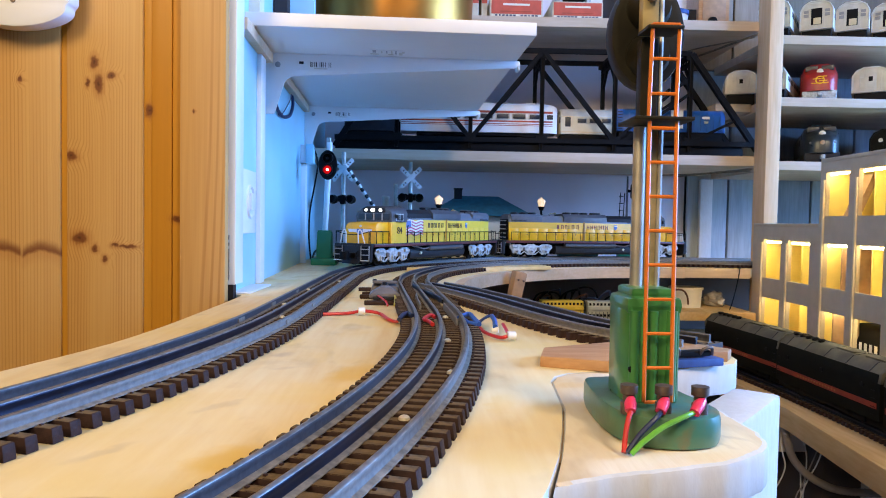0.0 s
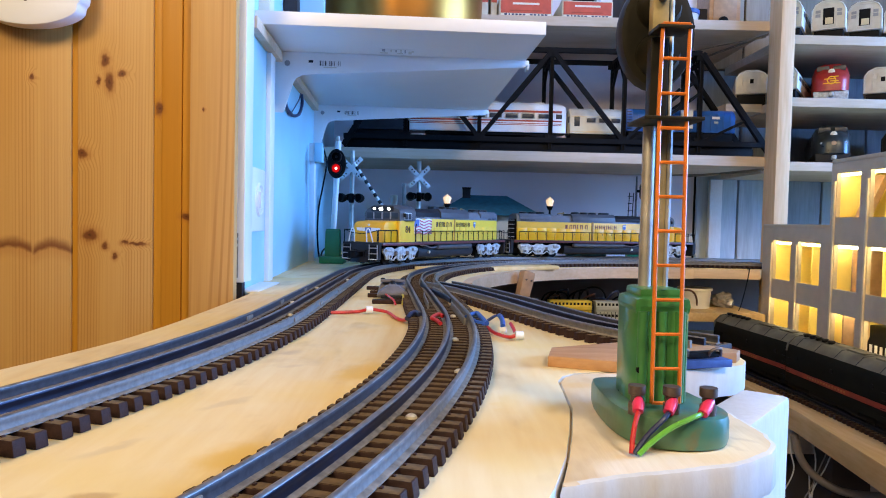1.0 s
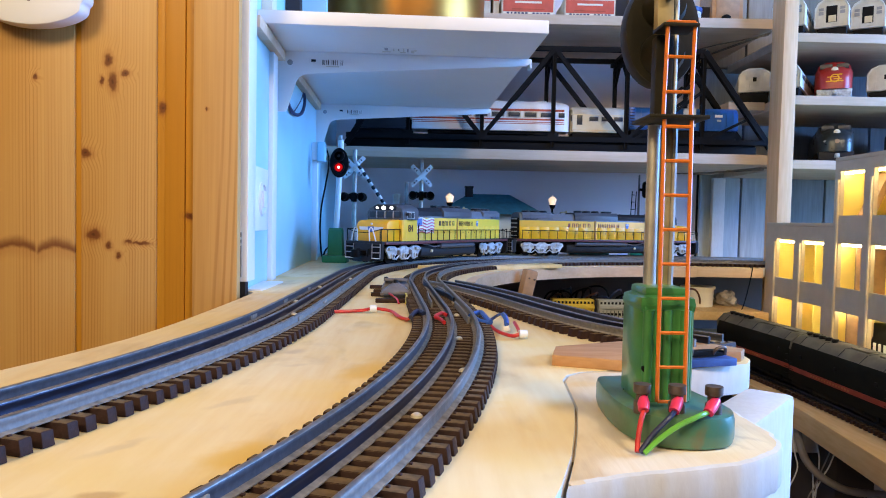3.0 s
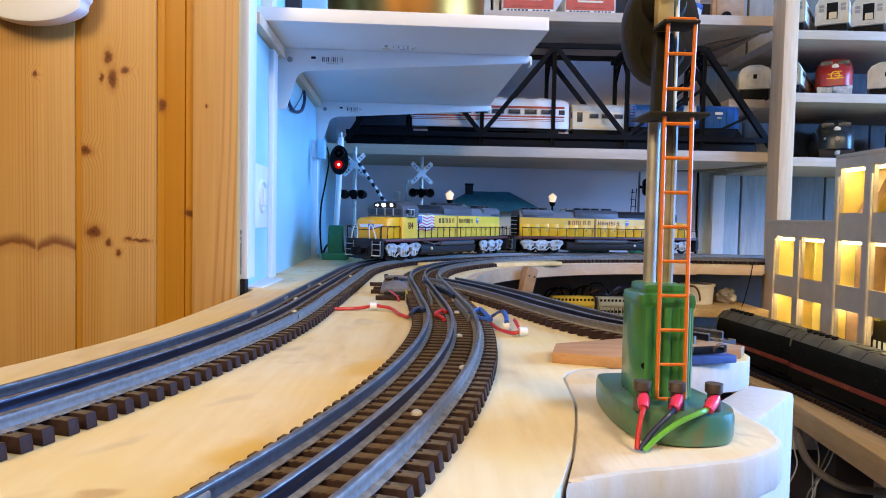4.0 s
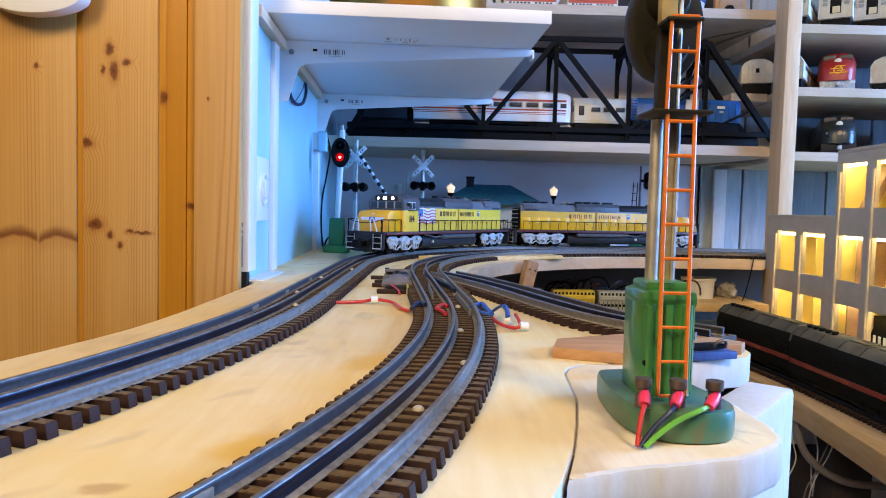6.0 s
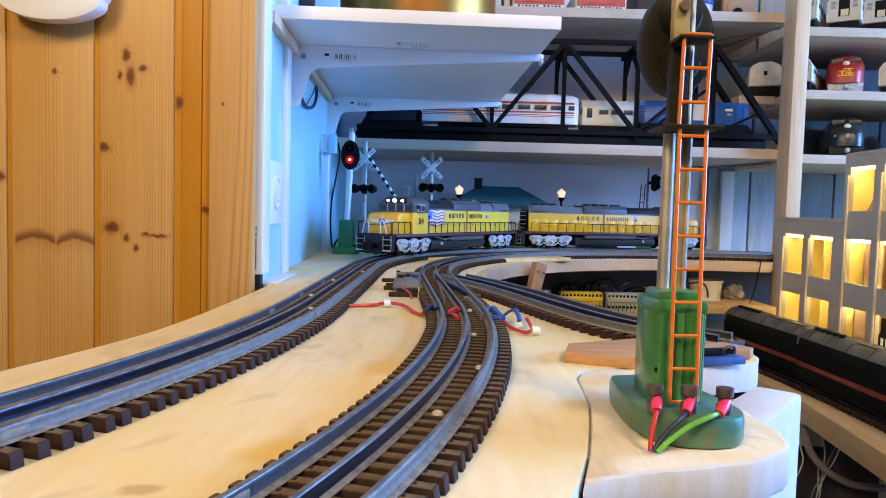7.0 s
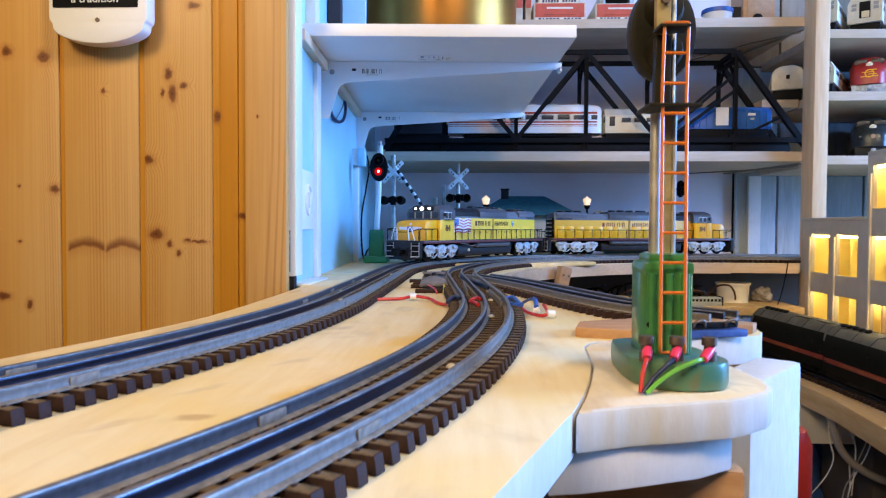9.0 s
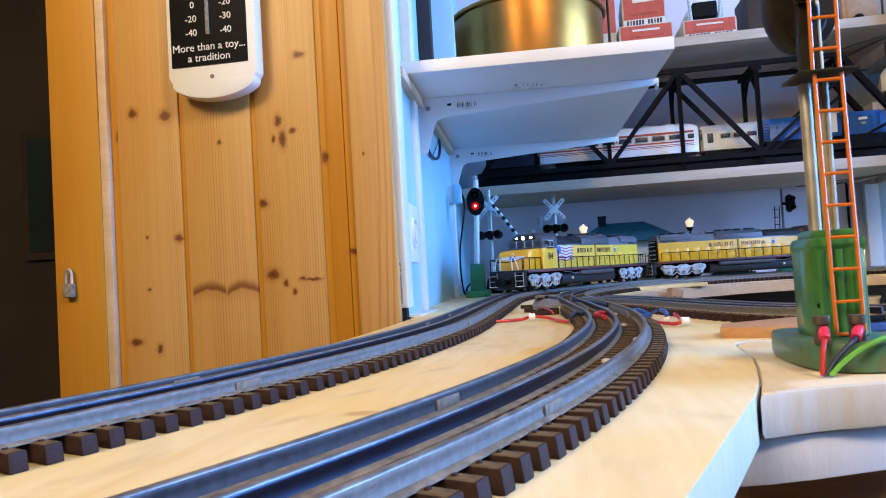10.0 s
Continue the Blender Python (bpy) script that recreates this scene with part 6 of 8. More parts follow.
sg = thing("billboard", pose(0.318, 1.535, 0.0, 0, 0, -3), "small framed toy billboard with a blue emblem and a spot lamp", "billboard")
part("base", box(B(), (0.005, 0, 0.006), (0.085, 0.03, 0.012), 0.001), M["teal_roof"], sg)
part("frame", box(B(), (0, 0, 0.038), (0.072, 0.004, 0.052), 0.001), M["black"], sg)
part("panel", box(B(), (0, -0.0025, 0.038), (0.064, 0.002, 0.044), 0.0004), M["white"], sg)
part("emblem", prism(B(), [(0.0, 0.030), (0.012, 0.026), (0.020, 0.036), (0.014, 0.046), (0.002, 0.042)], -0.0045, -0.0034, "Y"), M["car_blue"], sg)
part("letter_bar", box(B(), (-0.014, -0.0042, 0.046), (0.026, 0.0006, 0.005)), M["red"], sg)
lm = part("lamp_arm", tube(B(), smooth_path([(-0.03, 0.0, 0.012), (-0.022, 0.004, 0.066), (-0.012, -0.01, 0.088), (0.0, -0.024, 0.090)], 5), 0.0016, 6), M["black"], sg)
part("lamp_shade", lathe(B(), [(0.0, 0.095), (0.003, 0.094), (0.0095, 0.080), (0.0085, 0.080), (0.0, 0.092)], (0.004, -0.028, 0), 12), M["black"], lm)
part("lamp_bulb", lathe(B(), [(0.0, 0.0785), (0.004, 0.080), (0.005, 0.084), (0.0, 0.086)], (0.004, -0.028, 0), 10), M["lamp_head"], lm)

sm2 = thing("semaphore", pose(0.437, 1.575, 0.0), "tall dark signal mast with green base behind the track", "signal")
part("base", box(B(), (0, 0, 0.022), (0.029, 0.026, 0.044), 0.002, top=0.95), M["green_plastic"], sm2)
part("cap", box(B(), (0, 0, 0.046), (0.032, 0.029, 0.004), 0.001), M["green_plastic"], sm2)
part("mast", tube(B(), [(0.004, 0, 0.047), (0.004, 0, 0.120), (0.004, 0, 0.185)], [0.0030, 0.0026, 0.0020], 8), M["machine_grey"], sm2)
part("target", prism(B(), [(0.0185 + 0.0085 * math.cos(a) * (1 + 0.16 * math.cos(3 * a)), 0.152 + 0.0190 * math.sin(a)) for a in [2 * math.pi * k / 24 for k in range(24)]], -0.010, 0.003, "Y", bevel=0.0012), M["black"], sm2)
part("hanger", box(B(), (0.009, -0.002, 0.152), (0.010, 0.004, 0.006), 0.001), M["black"], sm2)
for z in (0.143, 0.161):
    part("visor", lathe(B(), [(0.006, -0.022), (0.0065, -0.010), (0.005, -0.010), (0.005, -0.022), (0.006, -0.022)], (0.020, 0, z), 10, "Y", False), M["black"], sm2)
ld = part("ladder", tube(B(), [(-0.016, -0.004, 0.047), (-0.012, -0.004, 0.148)], 0.001, 6), M["black_metal"], sm2)
part("ladder_rail", tube(B(), [(-0.006, -0.004, 0.047), (-0.003, -0.004, 0.148)], 0.001, 6), M["black_metal"], ld)
for k in range(6):
    z = 0.06 + k * 0.016
    part("rung", tube(B(), [(-0.0155, -0.004, z), (-0.0055, -0.004, z)], 0.0008, 5), M["black_metal"], ld)

# ---- white wall shelf on two brackets ----
ws = thing("wall_shelf", ALCOVE, "white lacquered wall shelf on two steel brackets", "shelf")
part("board", box(B(), (0.156, 0.274, 0.2865), (0.312, 0.548, 0.0145), 0.0012), M["white_lacquer"], ws)


def bracket(y):
    poly = [(0.0, 0.2790), (0.314, 0.2790), (0.314, 0.2735), (0.309, 0.2700), (0.046, 0.2522), (0.034, 0.2508), (0.027, 0.2478), (0.0235, 0.2425), (0.0125, 0.2065), (0.0105, 0.2045), (0.0, 0.2045)]
    b = part("bracket", prism(B(), poly, y - 0.0015, y + 0.0015, "Y", bevel=0.0006), M["white_lacquer"], ws, "white pressed steel shelf bracket")
    part("flange", box(B(), (0.156, y + 0.011, 0.2782), (0.308, 0.018, 0.0016), 0.0004), M["white_lacquer"], b)
    part("tip", box(B(), (0.3145, y + 0.007, 0.2732), (0.003, 0.016, 0.0115), 0.001), M["white_lacquer"], b)
    part("screw", lathe(B(), [(0.0, -0.0032), (0.0032, -0.0028), (0.0036, -0.0014), (0.0, -0.0014)], (0.0158, y, 0.2650), 12, "Y"), M["grey_plastic"], b)
    lab = part("label", box(B(), (0.0620, y - 0.0018, 0.2640), (0.0425, 0.0006, 0.0115)), M["white"], b, "printed paper label")
    for k in range(12):
        if k % 5 == 4:
            continue
        part("code_bar", box(B(), (0.0560 + k * 0.0022, y - 0.0023, 0.2660), (0.0006 + 0.0007 * (k * 7 % 3 == 0), 0.0004, 0.0060)), M["loco_dark"], lab)
    part("code_text", box(B(), (0.0445, y - 0.0023, 0.2678), (0.0055, 0.0004, 0.0030)), M["loco_dark"], lab)
    part("code_text", box(B(), (0.068, y - 0.0023, 0.2612), (0.016, 0.0004, 0.0012)), M["shell_grey"], lab)


bracket(0.121)
bracket(0.520)
lab = part("label", box(B(), (0.150, 0.098, 0.2788), (0.042, 0.022, 0.0006)), M["white_lacquer"], ws, "faded sticker under the board")
for k, (dx, dy, sx, sy) in enumerate(((-0.016, -0.006, 0.004, 0.010), (-0.016, 0.007, 0.010, 0.004), (-0.007, -0.004, 0.0014, 0.010), (-0.001, -0.004, 0.0014, 0.010), (0.004, 0.008, 0.007, 0.0025), (0.005, -0.003, 0.0016, 0.014), (0.010, -0.002, 0.0016, 0.014), (0.016, 0.003, 0.004, 0.012), (0.019, -0.003, 0.003, 0.006))):
    part("code_text", box(B(), (0.150 + dx, 0.098 + dy, 0.2783), (sx, sy, 0.0004)), M["shell_grey"] if k % 3 else M["grey_plastic"], lab)
loop = thing("cable_loop", pose(0, 0, 0), "dark cable looped behind the shelf bracket", "cable")
part("cable", tube(B(), smooth_path([(-0.2165, 1.092, 0.270), (-0.2175, 1.1054, 0.2532), (-0.2150, 1.070, 0.2318), (-0.2100, 0.998, 0.2195), (-0.2085, 0.955, 0.2228), (-0.2070, 0.935, 0.232)], 7), 0.0024, 8), M["wire_navy"], loop)
part("cable", tube(B(), smooth_path([(-0.2165, 1.092, 0.270), (-0.2140, 1.060, 0.250), (-0.2095, 0.985, 0.2200), (-0.2080, 0.958, 0.216)], 7), 0.0008, 6), M["wire_navy"], loop)
cb = thing("signal_cable", pose(0, 0, 0), "thin black cable running down the alcove wall", "cable")
part("cable", tube(B(), smooth_path([(-0.220, 1.306, 0.215), (-0.212, 1.317, 0.181), (-0.218, 1.319, 0.137), (-0.225, 1.315, 0.092), (-0.224, 1.30, 0.045), (-0.218, 1.29, 0.004), (-0.205, 1.25, 0.018), (-0.188, 1.20, 0.028)], 6), 0.0017, 6), M["black"], cb)

jb = thing("junction_box", ALCOVE @ pose(0, 0.474, 0.1885), "small pale grey cable box on the alcove wall", "cable box")
part("case", box(B(), (0.0160, 0.0, 0.0), (0.0130, 0.030, 0.033), 0.0015), M["white_wall"], jb)
part("back_plate", box(B(), (0.0048, 0.0, 0.0), (0.0094, 0.026, 0.030), 0.0008), M["white_lacquer"], jb)
part("screw", lathe(B(), [(0.0, 0.0225), (0.0020, 0.0225), (0.0016, 0.0236), (0.0, 0.0238)], (0, 0, 0.010), 8, "X"), M["grey_plastic"], jb)

# round switch on the alcove wall
sw = thing("wall_switch", ALCOVE @ pose(0, 0.0117, 0.0935), "white wall switch with round ring and rocker", "switch")
part("plate", box(B(), (0.0022, 0.0, 0.0), (0.0044, 0.0700, 0.068), 0.001), M["white_lacquer"], sw)
part("ring", lathe(B(), [(0.0155, 0.0044), (0.0185, 0.0044), (0.0180, 0.0068), (0.0160, 0.0070), (0.0155, 0.0044)], (0, 0, 0), 26, "X", False), M["white"], sw)
part("rocker", box(B(), (0.0065, 0.0, 0.0), (0.0042, 0.017, 0.018), 0.001), M["white"], sw)

# ---- pine cupboard door, standing open ----
dr = thing("door_1", pose(-0.196, 0.679, 0.0, 0, 0, 1.0), "varnished knotty pine plank cupboard door, standing open", "door", kind="structure")
zlo, zhi = -0.25, 1.15
zc, zs = (zlo + zhi) / 2, zhi - zlo
part("core", box(B(), (-0.197, 0.0118, zc), (0.388, 0.008, zs), 0.001), M["door_pine_dark"], dr)
for x0, x1, y, mt, nm in ((-0.0428, 0.0, -0.004, "door_pine_stile", "stile"), (-0.0521, -0.0428, 0.0034, "door_pine_dark", "panel_strip"), (-0.0712, -0.0521, 0.0016, "door_pine_dark", "panel_strip"), (-0.0790, -0.0712, 0.0034, "door_pine_dark", "panel_strip"), (-0.1506, -0.0790, 0.0012, "door_pine", "plank"), (-0.1562, -0.1506, 0.0034, "door_pine_dark", "panel_strip"), (-0.2352, -0.1562, 0.0012, "door_pine", "plank"), (-0.2404, -0.2352, 0.0034, "door_pine_dark", "panel_strip"), (-0.3150, -0.2404, 0.0012, "door_pine", "plank"), (-0.3240, -0.3150, 0.0034, "door_pine_dark", "panel_strip"), (-0.3345, -0.3240, -0.003, "shelf_pine", "batten"), (-0.3940, -0.3345, -0.005, "door_pine_dark", "stile")):
    bm = box(B(), (0, 0, 0), (x1 - x0 - 0.0002, 0.012, zs), 0.0017 if nm == "plank" else 0.0008)
    p = part(nm, bm, M[mt], dr)
    p.location = ((x0 + x1) / 2, y + 0.004, zc)
# hinge and padlock
hg = part("hinge", box(B(), (-0.0020, 0.0075, 0.037), (0.0052, 0.0016, 0.044), 0.0006), M["rail_web"], dr, "small steel hinge plate")
for z in (0.020, 0.026, 0.047, 0.053):
    part("hinge_screw", lathe(B(), [(0.0, 0.0055), (0.0014, 0.0058), (0.0016, 0.0068), (0.0, 0.0068)], (-0.0018 + 0.001 * (z > 0.03), 0, z), 8, "Y"), M["chrome"], hg)
pk = part("padlock", box(B(), (-0.3735, -0.013, 0.050), (0.012, 0.008, 0.016), 0.0025), M["rail_web"], dr, "small steel padlock")
part("shackle", tube(B(), smooth_path([(-0.3768, -0.013, 0.056), (-0.3768, -0.013, 0.069), (-0.3735, -0.013, 0.0735), (-0.3702, -0.013, 0.069), (-0.3702, -0.013, 0.056)], 5), 0.0016, 8), M["chrome"], pk)
# foot of the door frame
slab("door_frame_foot", (-0.206, 0.690, -0.25), (-0.1925, 0.70, 0.010), M["dark_cab"], "dark foot of the door frame", "trim")

# wall thermometer on the door
th = thing("thermometer", pose(-0.3800, 0.6695, -0.0220, 0, 0, 1.0), "white framed black wall thermometer hanging on the door", "thermometer")
half = [(p.x, p.y) for p in smooth_path([(0.0, 0.2665, 0), (0.016, 0.2678, 0), (0.031, 0.2715, 0), (0.0415, 0.2765, 0), (0.0460, 0.2810, 0), (0.0472, 0.2865, 0), (0.0495, 0.2895, 0), (0.0505, 0.2930, 0)], 4)]
outl = [(-x, z) for x, z in half[:0:-1]] + half + [(0.0505, 0.64), (-0.0505, 0.64)]
part("body", prism(B(), outl, -0.0215, -0.0022, "Y", bevel=0.0036), M["white_lacquer"], th, "glossy white moulded frame")
part("face", box(B(), (-0.002, -0.0221, 0.46), (0.0860, 0.0012, 0.315), 0.0003), M["black"], th, "black printed dial face")
part("tube", tube(B(), [(-0.002, -0.0240, 0.335), (-0.002, -0.0240, 0.60)], 0.0022, 8), M["rail_web"], th, "glass tube")
part("screw", lathe(B(), [(0.0, -0.0225), (0.0022, -0.0225), (0.0022, -0.0210), (0.0, -0.0210)], (0.0, 0, 0.290), 10, "Y"), M["dull_screw"], th)
for txt, x, z, sz in (("More than a toy...", -0.002, 0.3185, 0.0115), ("a tradition", -0.002, 0.3070, 0.0115), ("-40", -0.021, 0.335, 0.010), ("-40", 0.018, 0.335, 0.010), ("-20", -0.021, 0.350, 0.010), ("-30", 0.018, 0.350, 0.010), ("0", -0.019, 0.365, 0.010), ("-20", 0.018, 0.365, 0.010)):
    words("lettering", txt, sz, pose(x, -0.0231, z, 90, 0, 0), M["white"], th)

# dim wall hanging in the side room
wh = thing("wall_hanging", pose(-1.0, 1.39, 0.28), "teal wall picture in the side room, darkened for the gloom", "picture")
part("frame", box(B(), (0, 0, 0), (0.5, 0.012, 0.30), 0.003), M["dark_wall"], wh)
part("sheet", box(B(), (0, -0.008, 0), (0.46, 0.004, 0.26)), M["shaded_teal"], wh)


# ---- shelving with its trains ----
ps = thing("shelf_post", pose(0.633, 1.316, 0.0), "planed pine upright of the shelving", "post")
part("post", box(B(), (0.0, 0.007, 0.16), (0.026, 0.048, 1.9), 0.0012), M["post_pine"], ps)
# Added out of view, blocks window light between the shelves.
slab("shelf_side", (1.352, 1.300, -0.15), (1.372, 1.645, 1.1), M["shelf_pale"], "unseen panel added to keep window light off the shelves", "panel", 0.001)


def shelf(name, lo, hi, label):
    o = thing(name, pose(0, 0, 0), label, "shelf", "pine shelves")
    c, s = [(a + b) / 2 for a, b in zip(lo, hi)], [b - a for a, b in zip(lo, hi)]
    part("board", box(B(), (c[0], c[1] + 0.006, c[2]), (s[0], s[1] - 0.012, s[2]), 0.0006), M["shelf_pale"], o)
    part("front_edge", box(B(), (c[0], lo[1] + 0.0059, c[2]), (s[0], 0.0118, s[2] + 0.0003), 0.0012), M["shelf_pale"], o)
    return o


s1 = shelf("shelf", (-0.250, 1.345, 0.193), (0.624, 1.64, 0.212), "pine shelf carrying the truss bridge")
s2 = shelf("shelf", (-0.250, 1.345, 0.450), (0.624, 1.64, 0.468), "pine shelf with boxes and a brass pan")
shelf("shelf", (0.655, 1.345, 0.187), (1.35, 1.64, 0.204), "pine shelf with dark model locomotives")
shelf("shelf", (0.655, 1.345, 0.309), (1.35, 1.64, 0.326), "pine shelf with model locomotives")
shelf("shelf", (0.655, 1.345, 0.427), (1.35, 1.64, 0.444), "pine shelf with grey model car bodies")
shelf("shelf", (0.580, 1.44, 0.312), (0.654, 1.64, 0.328), "short pine shelf beside the bridge")
for s, z in ((s1, 0.193), (s2, 0.450)):
    b = part("steel_bracket", tube(B(), [(0.620, 1.35, z - 0.005), (0.56, 1.60, z - 0.004)], 0.0022, 6), M["rail_web"], s)
    part("steel_rod", tube(B(), [(0.620, 1.36, z - 0.008), (0.55, 1.43, z - 0.010), (0.48, 1.60, z - 0.004)], 0.0013, 6), M["rail_web"], s)


# truss bridge
br = thing("truss_bridge", pose(0, 0, 0.212), "long black model truss bridge standing on the shelf", "bridge")
X0, X1, YA, YB, H = -0.18, 0.616, 1.385, 1.485, 0.2015


def bar(a, b, r, parent, name="brace", flat=0.78):
    """A rolled section: a web with two flanges, from a to b."""
    bm = B()
    d = Vector(b) - Vector(a)
    x1, h, w = r * (flat * 0.5 + 0.11), r * 0.5, r * 0.15
    x0 = x1 - r * 0.22
    prism(bm, [(-x1, -h), (-x0, -h), (-x0, -w), (x0, -w), (x0, -h), (x1, -h), (x1, h), (x0, h), (x0, w), (-x0, w), (-x0, h), (-x1, h)], -d.length / 2, d.length / 2)
    m = Matrix.Translation((Vector(a) + Vector(b)) / 2) @ d.to_track_quat("Z", "Y").to_matrix().to_4x4()
    bmesh.ops.transform(bm, matrix=m, verts=bm.verts)
    return part(name, bm, M["black_metal"], parent)


def lattice(a, b, depth, parent, cells=5):
    """A light beam of two bars with zigzag lacing, hanging depth below the line a to b."""
    a, b, dn = Vector(a), Vector(b), Vector((0, 0, -depth))
    top = bar(a, b, 0.006, parent, "lattice_beam")
    bar(a + dn, b + dn, 0.0045, top, "lower_bar")
    for k in range(cells):
        p, q = a.lerp(b, k / cells), a.lerp(b, (k + 1) / cells)
        bar(p, q + dn, 0.0026, top, "lacing")
        bar(p + dn, q, 0.0026, top, "lacing")
    return top


for y in (YA, YB):
    side = bar((-0.19, y, 0.0265), (0.635, y, 0.0265), 0.0095, br, "lower_chord")
    part("girder", box(B(), (0.213, y + (0.004 if y == YA else -0.004), 0.0095), (0.806, 0.004, 0.017), 0.0006), M["black_metal"], side)
    bar((-0.07, y, H), (0.507, y, H), 0.009, side, "upper_chord")
    bar((0.650, y, 0.006), (0.507, y, H), 0.0105, side, "end_post")
    bar((-0.19, y, 0.008), (-0.07, y, H), 0.0105, side, "end_post")
    for x in (-0.07, 0.075, 0.2145, 0.358, 0.507):
        bar((x, y, 0.010), (x, y, H), 0.0075, side, "upright")
        part("gusset", box(B(), (x, y, H - 0.006), (0.020, 0.0065, 0.014), 0.0005), M["black_metal"], side)
        part("gusset", box(B(), (x, y, 0.030), (0.022, 0.0065, 0.014), 0.0005), M["black_metal"], side)
    bar((0.600, y, 0.074), (0.512, y, 0.030), 0.0050, side, "counter_brace")
    for xa, xb in ((0.2145, 0.075), (0.2145, 0.358), (-0.07, 0.075)):
        bar((xa, y, H), (xb, y, 0.028), 0.0085, side, "diagonal")
    bar((0.500, y, H - 0.05), (0.358, y, 0.028), 0.0058, side, "counter_brace")
    bar((0.507, y, H * 0.62), (0.375, y, 0.028), 0.0058, side, "counter_brace")
for x in (-0.07, 0.2145, 0.358, 0.507):
    c = lattice((x, YA + 0.004, H), (x, YB - 0.004, H), 0.020, br, 6)
    bar((x, YA + 0.004, H - 0.052), (x, YA + 0.034, H - 0.020), 0.005, c, "knee")
    bar((x, YB - 0.004, H - 0.052), (x, YB - 0.034, H - 0.020), 0.005, c, "knee")
dk = part("deck", box(B(), ((X0 + X1) / 2, (YA + YB) / 2, 0.0200), (X1 - X0, 0.086, 0.006), 0.001), M["black_metal"], br)
for k in range(52):
    part("deck_tie", box(B(), (X0 + 0.010 + k * 0.0152, (YA + YB) / 2, 0.0245), (0.006, 0.062, 0.0035), 0.0005), M["tie"], dk)
for dy in (-0.016, 0.0, 0.016):
    part("bridge_rail", box(B(), ((X0 + X1) / 2, (YA + YB) / 2 + dy, 0.0285), (X1 - X0, 0.0026, 0.0050), 0.0004), M["rail_black"], dk)


def coach(name, m, length, body, label, stripes=(), w=0.058, h=0.062, z0=0.018, windows=9, roofm=None, door=False, hatch=False, group="model cars"):
    """A model car; x runs along it, z from the rails."""
    o = thing(name, m, label, "model train", group)
    sec = [(-w / 2, z0), (w / 2, z0), (w / 2, z0 + h * 0.68), (w * 0.40, z0 + h * 0.88), (w * 0.2, z0 + h), (-w * 0.2, z0 + h), (-w * 0.40, z0 + h * 0.88), (-w / 2, z0 + h * 0.68)]
    sh = part("body", prism(B(), sec, -length / 2, length / 2, "X", bevel=0.0025), body, o)
    for s in (-1, 1):
        for mt, z, t in stripes:
            part("stripe", box(B(), (0, s * (w / 2 + 0.0002), z), (length * 0.985, 0.0006, t)), mt, sh)
        for k in range(windows):
            x = -length / 2 + length * (k + 0.8) / (windows + 0.6)
            part("window", box(B(), (x, s * (w / 2 + 0.0003), z0 + h * 0.50), (length / (windows + 0.6) * 0.70, 0.0010, h * 0.17), 0.0003), M["glass_dark"], sh)
        part("truck", box(B(), (s * length * 0.33, 0, 0.010), (length * 0.2, w * 0.7, 0.013), 0.003), M["black"], o)
        e = s * length / 2
        # end: door, panels and ribs
        pan = part("end_panel", box(B(), (e + s * 0.0008, 0, z0 + h * 0.42), (0.0024, w * (0.42 if door else 0.30), h * 0.72), 0.0006), body, sh)
        if door:
            # Solid black block stands in for the shaded door opening.
            part("door_opening", box(B(), (e + s * 0.0024, 0.0, z0 + h * 0.44), (0.0012, w * 0.32, h * 0.56), 0.0004), M["black"], pan)
            part("inner_door", box(B(), (e + s * 0.0034, -w * 0.02, z0 + h * 0.28), (0.0010, w * 0.22, h * 0.22), 0.0002), M["facade_trim"], pan)
        if door or hatch:
            rim = [(e + s * 0.0006, y * 0.95, z0 + (z - z0) * 0.97) for y, z in sec[2:]]
            part("end_rim", tube(B(), [(e + s * 0.0006, w * 0.475, z0)] + rim + [(e + s * 0.0006, -w * 0.475, z0)], 0.0016, 6), body, sh)
        if hatch:
            for q in (-0.27, 0.27):
                part("end_post", box(B(), (e + s * 0.0010, q * w, z0 + h * 0.42), (0.0022, 0.0016, h * 0.80), 0.0004), body, sh)
            part("hatch", box(B(), (e + s * 0.0024, 0.0, z0 + h * 0.52), (0.0012, w * 0.11, h * 0.18), 0.0003), M["black"], pan)
            part("brake_wheel", lathe(B(), [(0.0, e + s * 0.002), (0.004, e + s * 0.002), (0.004, e + s * 0.0035), (0.0, e + s * 0.0035)], (0, w * 0.22, z0 + h * 0.62), 10, "X"), M["shell_grey"], pan)
            continue
        for q in (-0.36, 0.36):
            # On cars with a door, grey stands in for shaded window recesses.
            wn = part("end_window", box(B(), (e + s * 0.0006, q * w * 0.86, z0 + h * 0.56), (0.0018, w * 0.15, h * 0.24), 0.0006), M["glass_dark"] if not door else M["grey_plastic"], sh)
            if door:
                part("window_bar", box(B(), (e + s * 0.0018, q * w * 0.86, z0 + h * 0.56), (0.0012, w * 0.16, 0.0012)), body, wn)
                part("corner_post", box(B(), (e + s * 0.0012, q * w * 0.62, z0 + h * 0.36), (0.0024, 0.0016, h * 0.70), 0.0004), body, sh)
        for zz in (0.03, 0.90):
            part("end_rib", box(B(), (e + s * 0.0006, 0, z0 + h * zz), (0.0020, w * 0.6, h * 0.05), 0.0005), body, sh)
    part("underframe", box(B(), (0, 0, z0 * 0.5), (length * 0.96, w * 0.86, max(0.004, z0 - 0.001)), 0.001), M["black"], o)
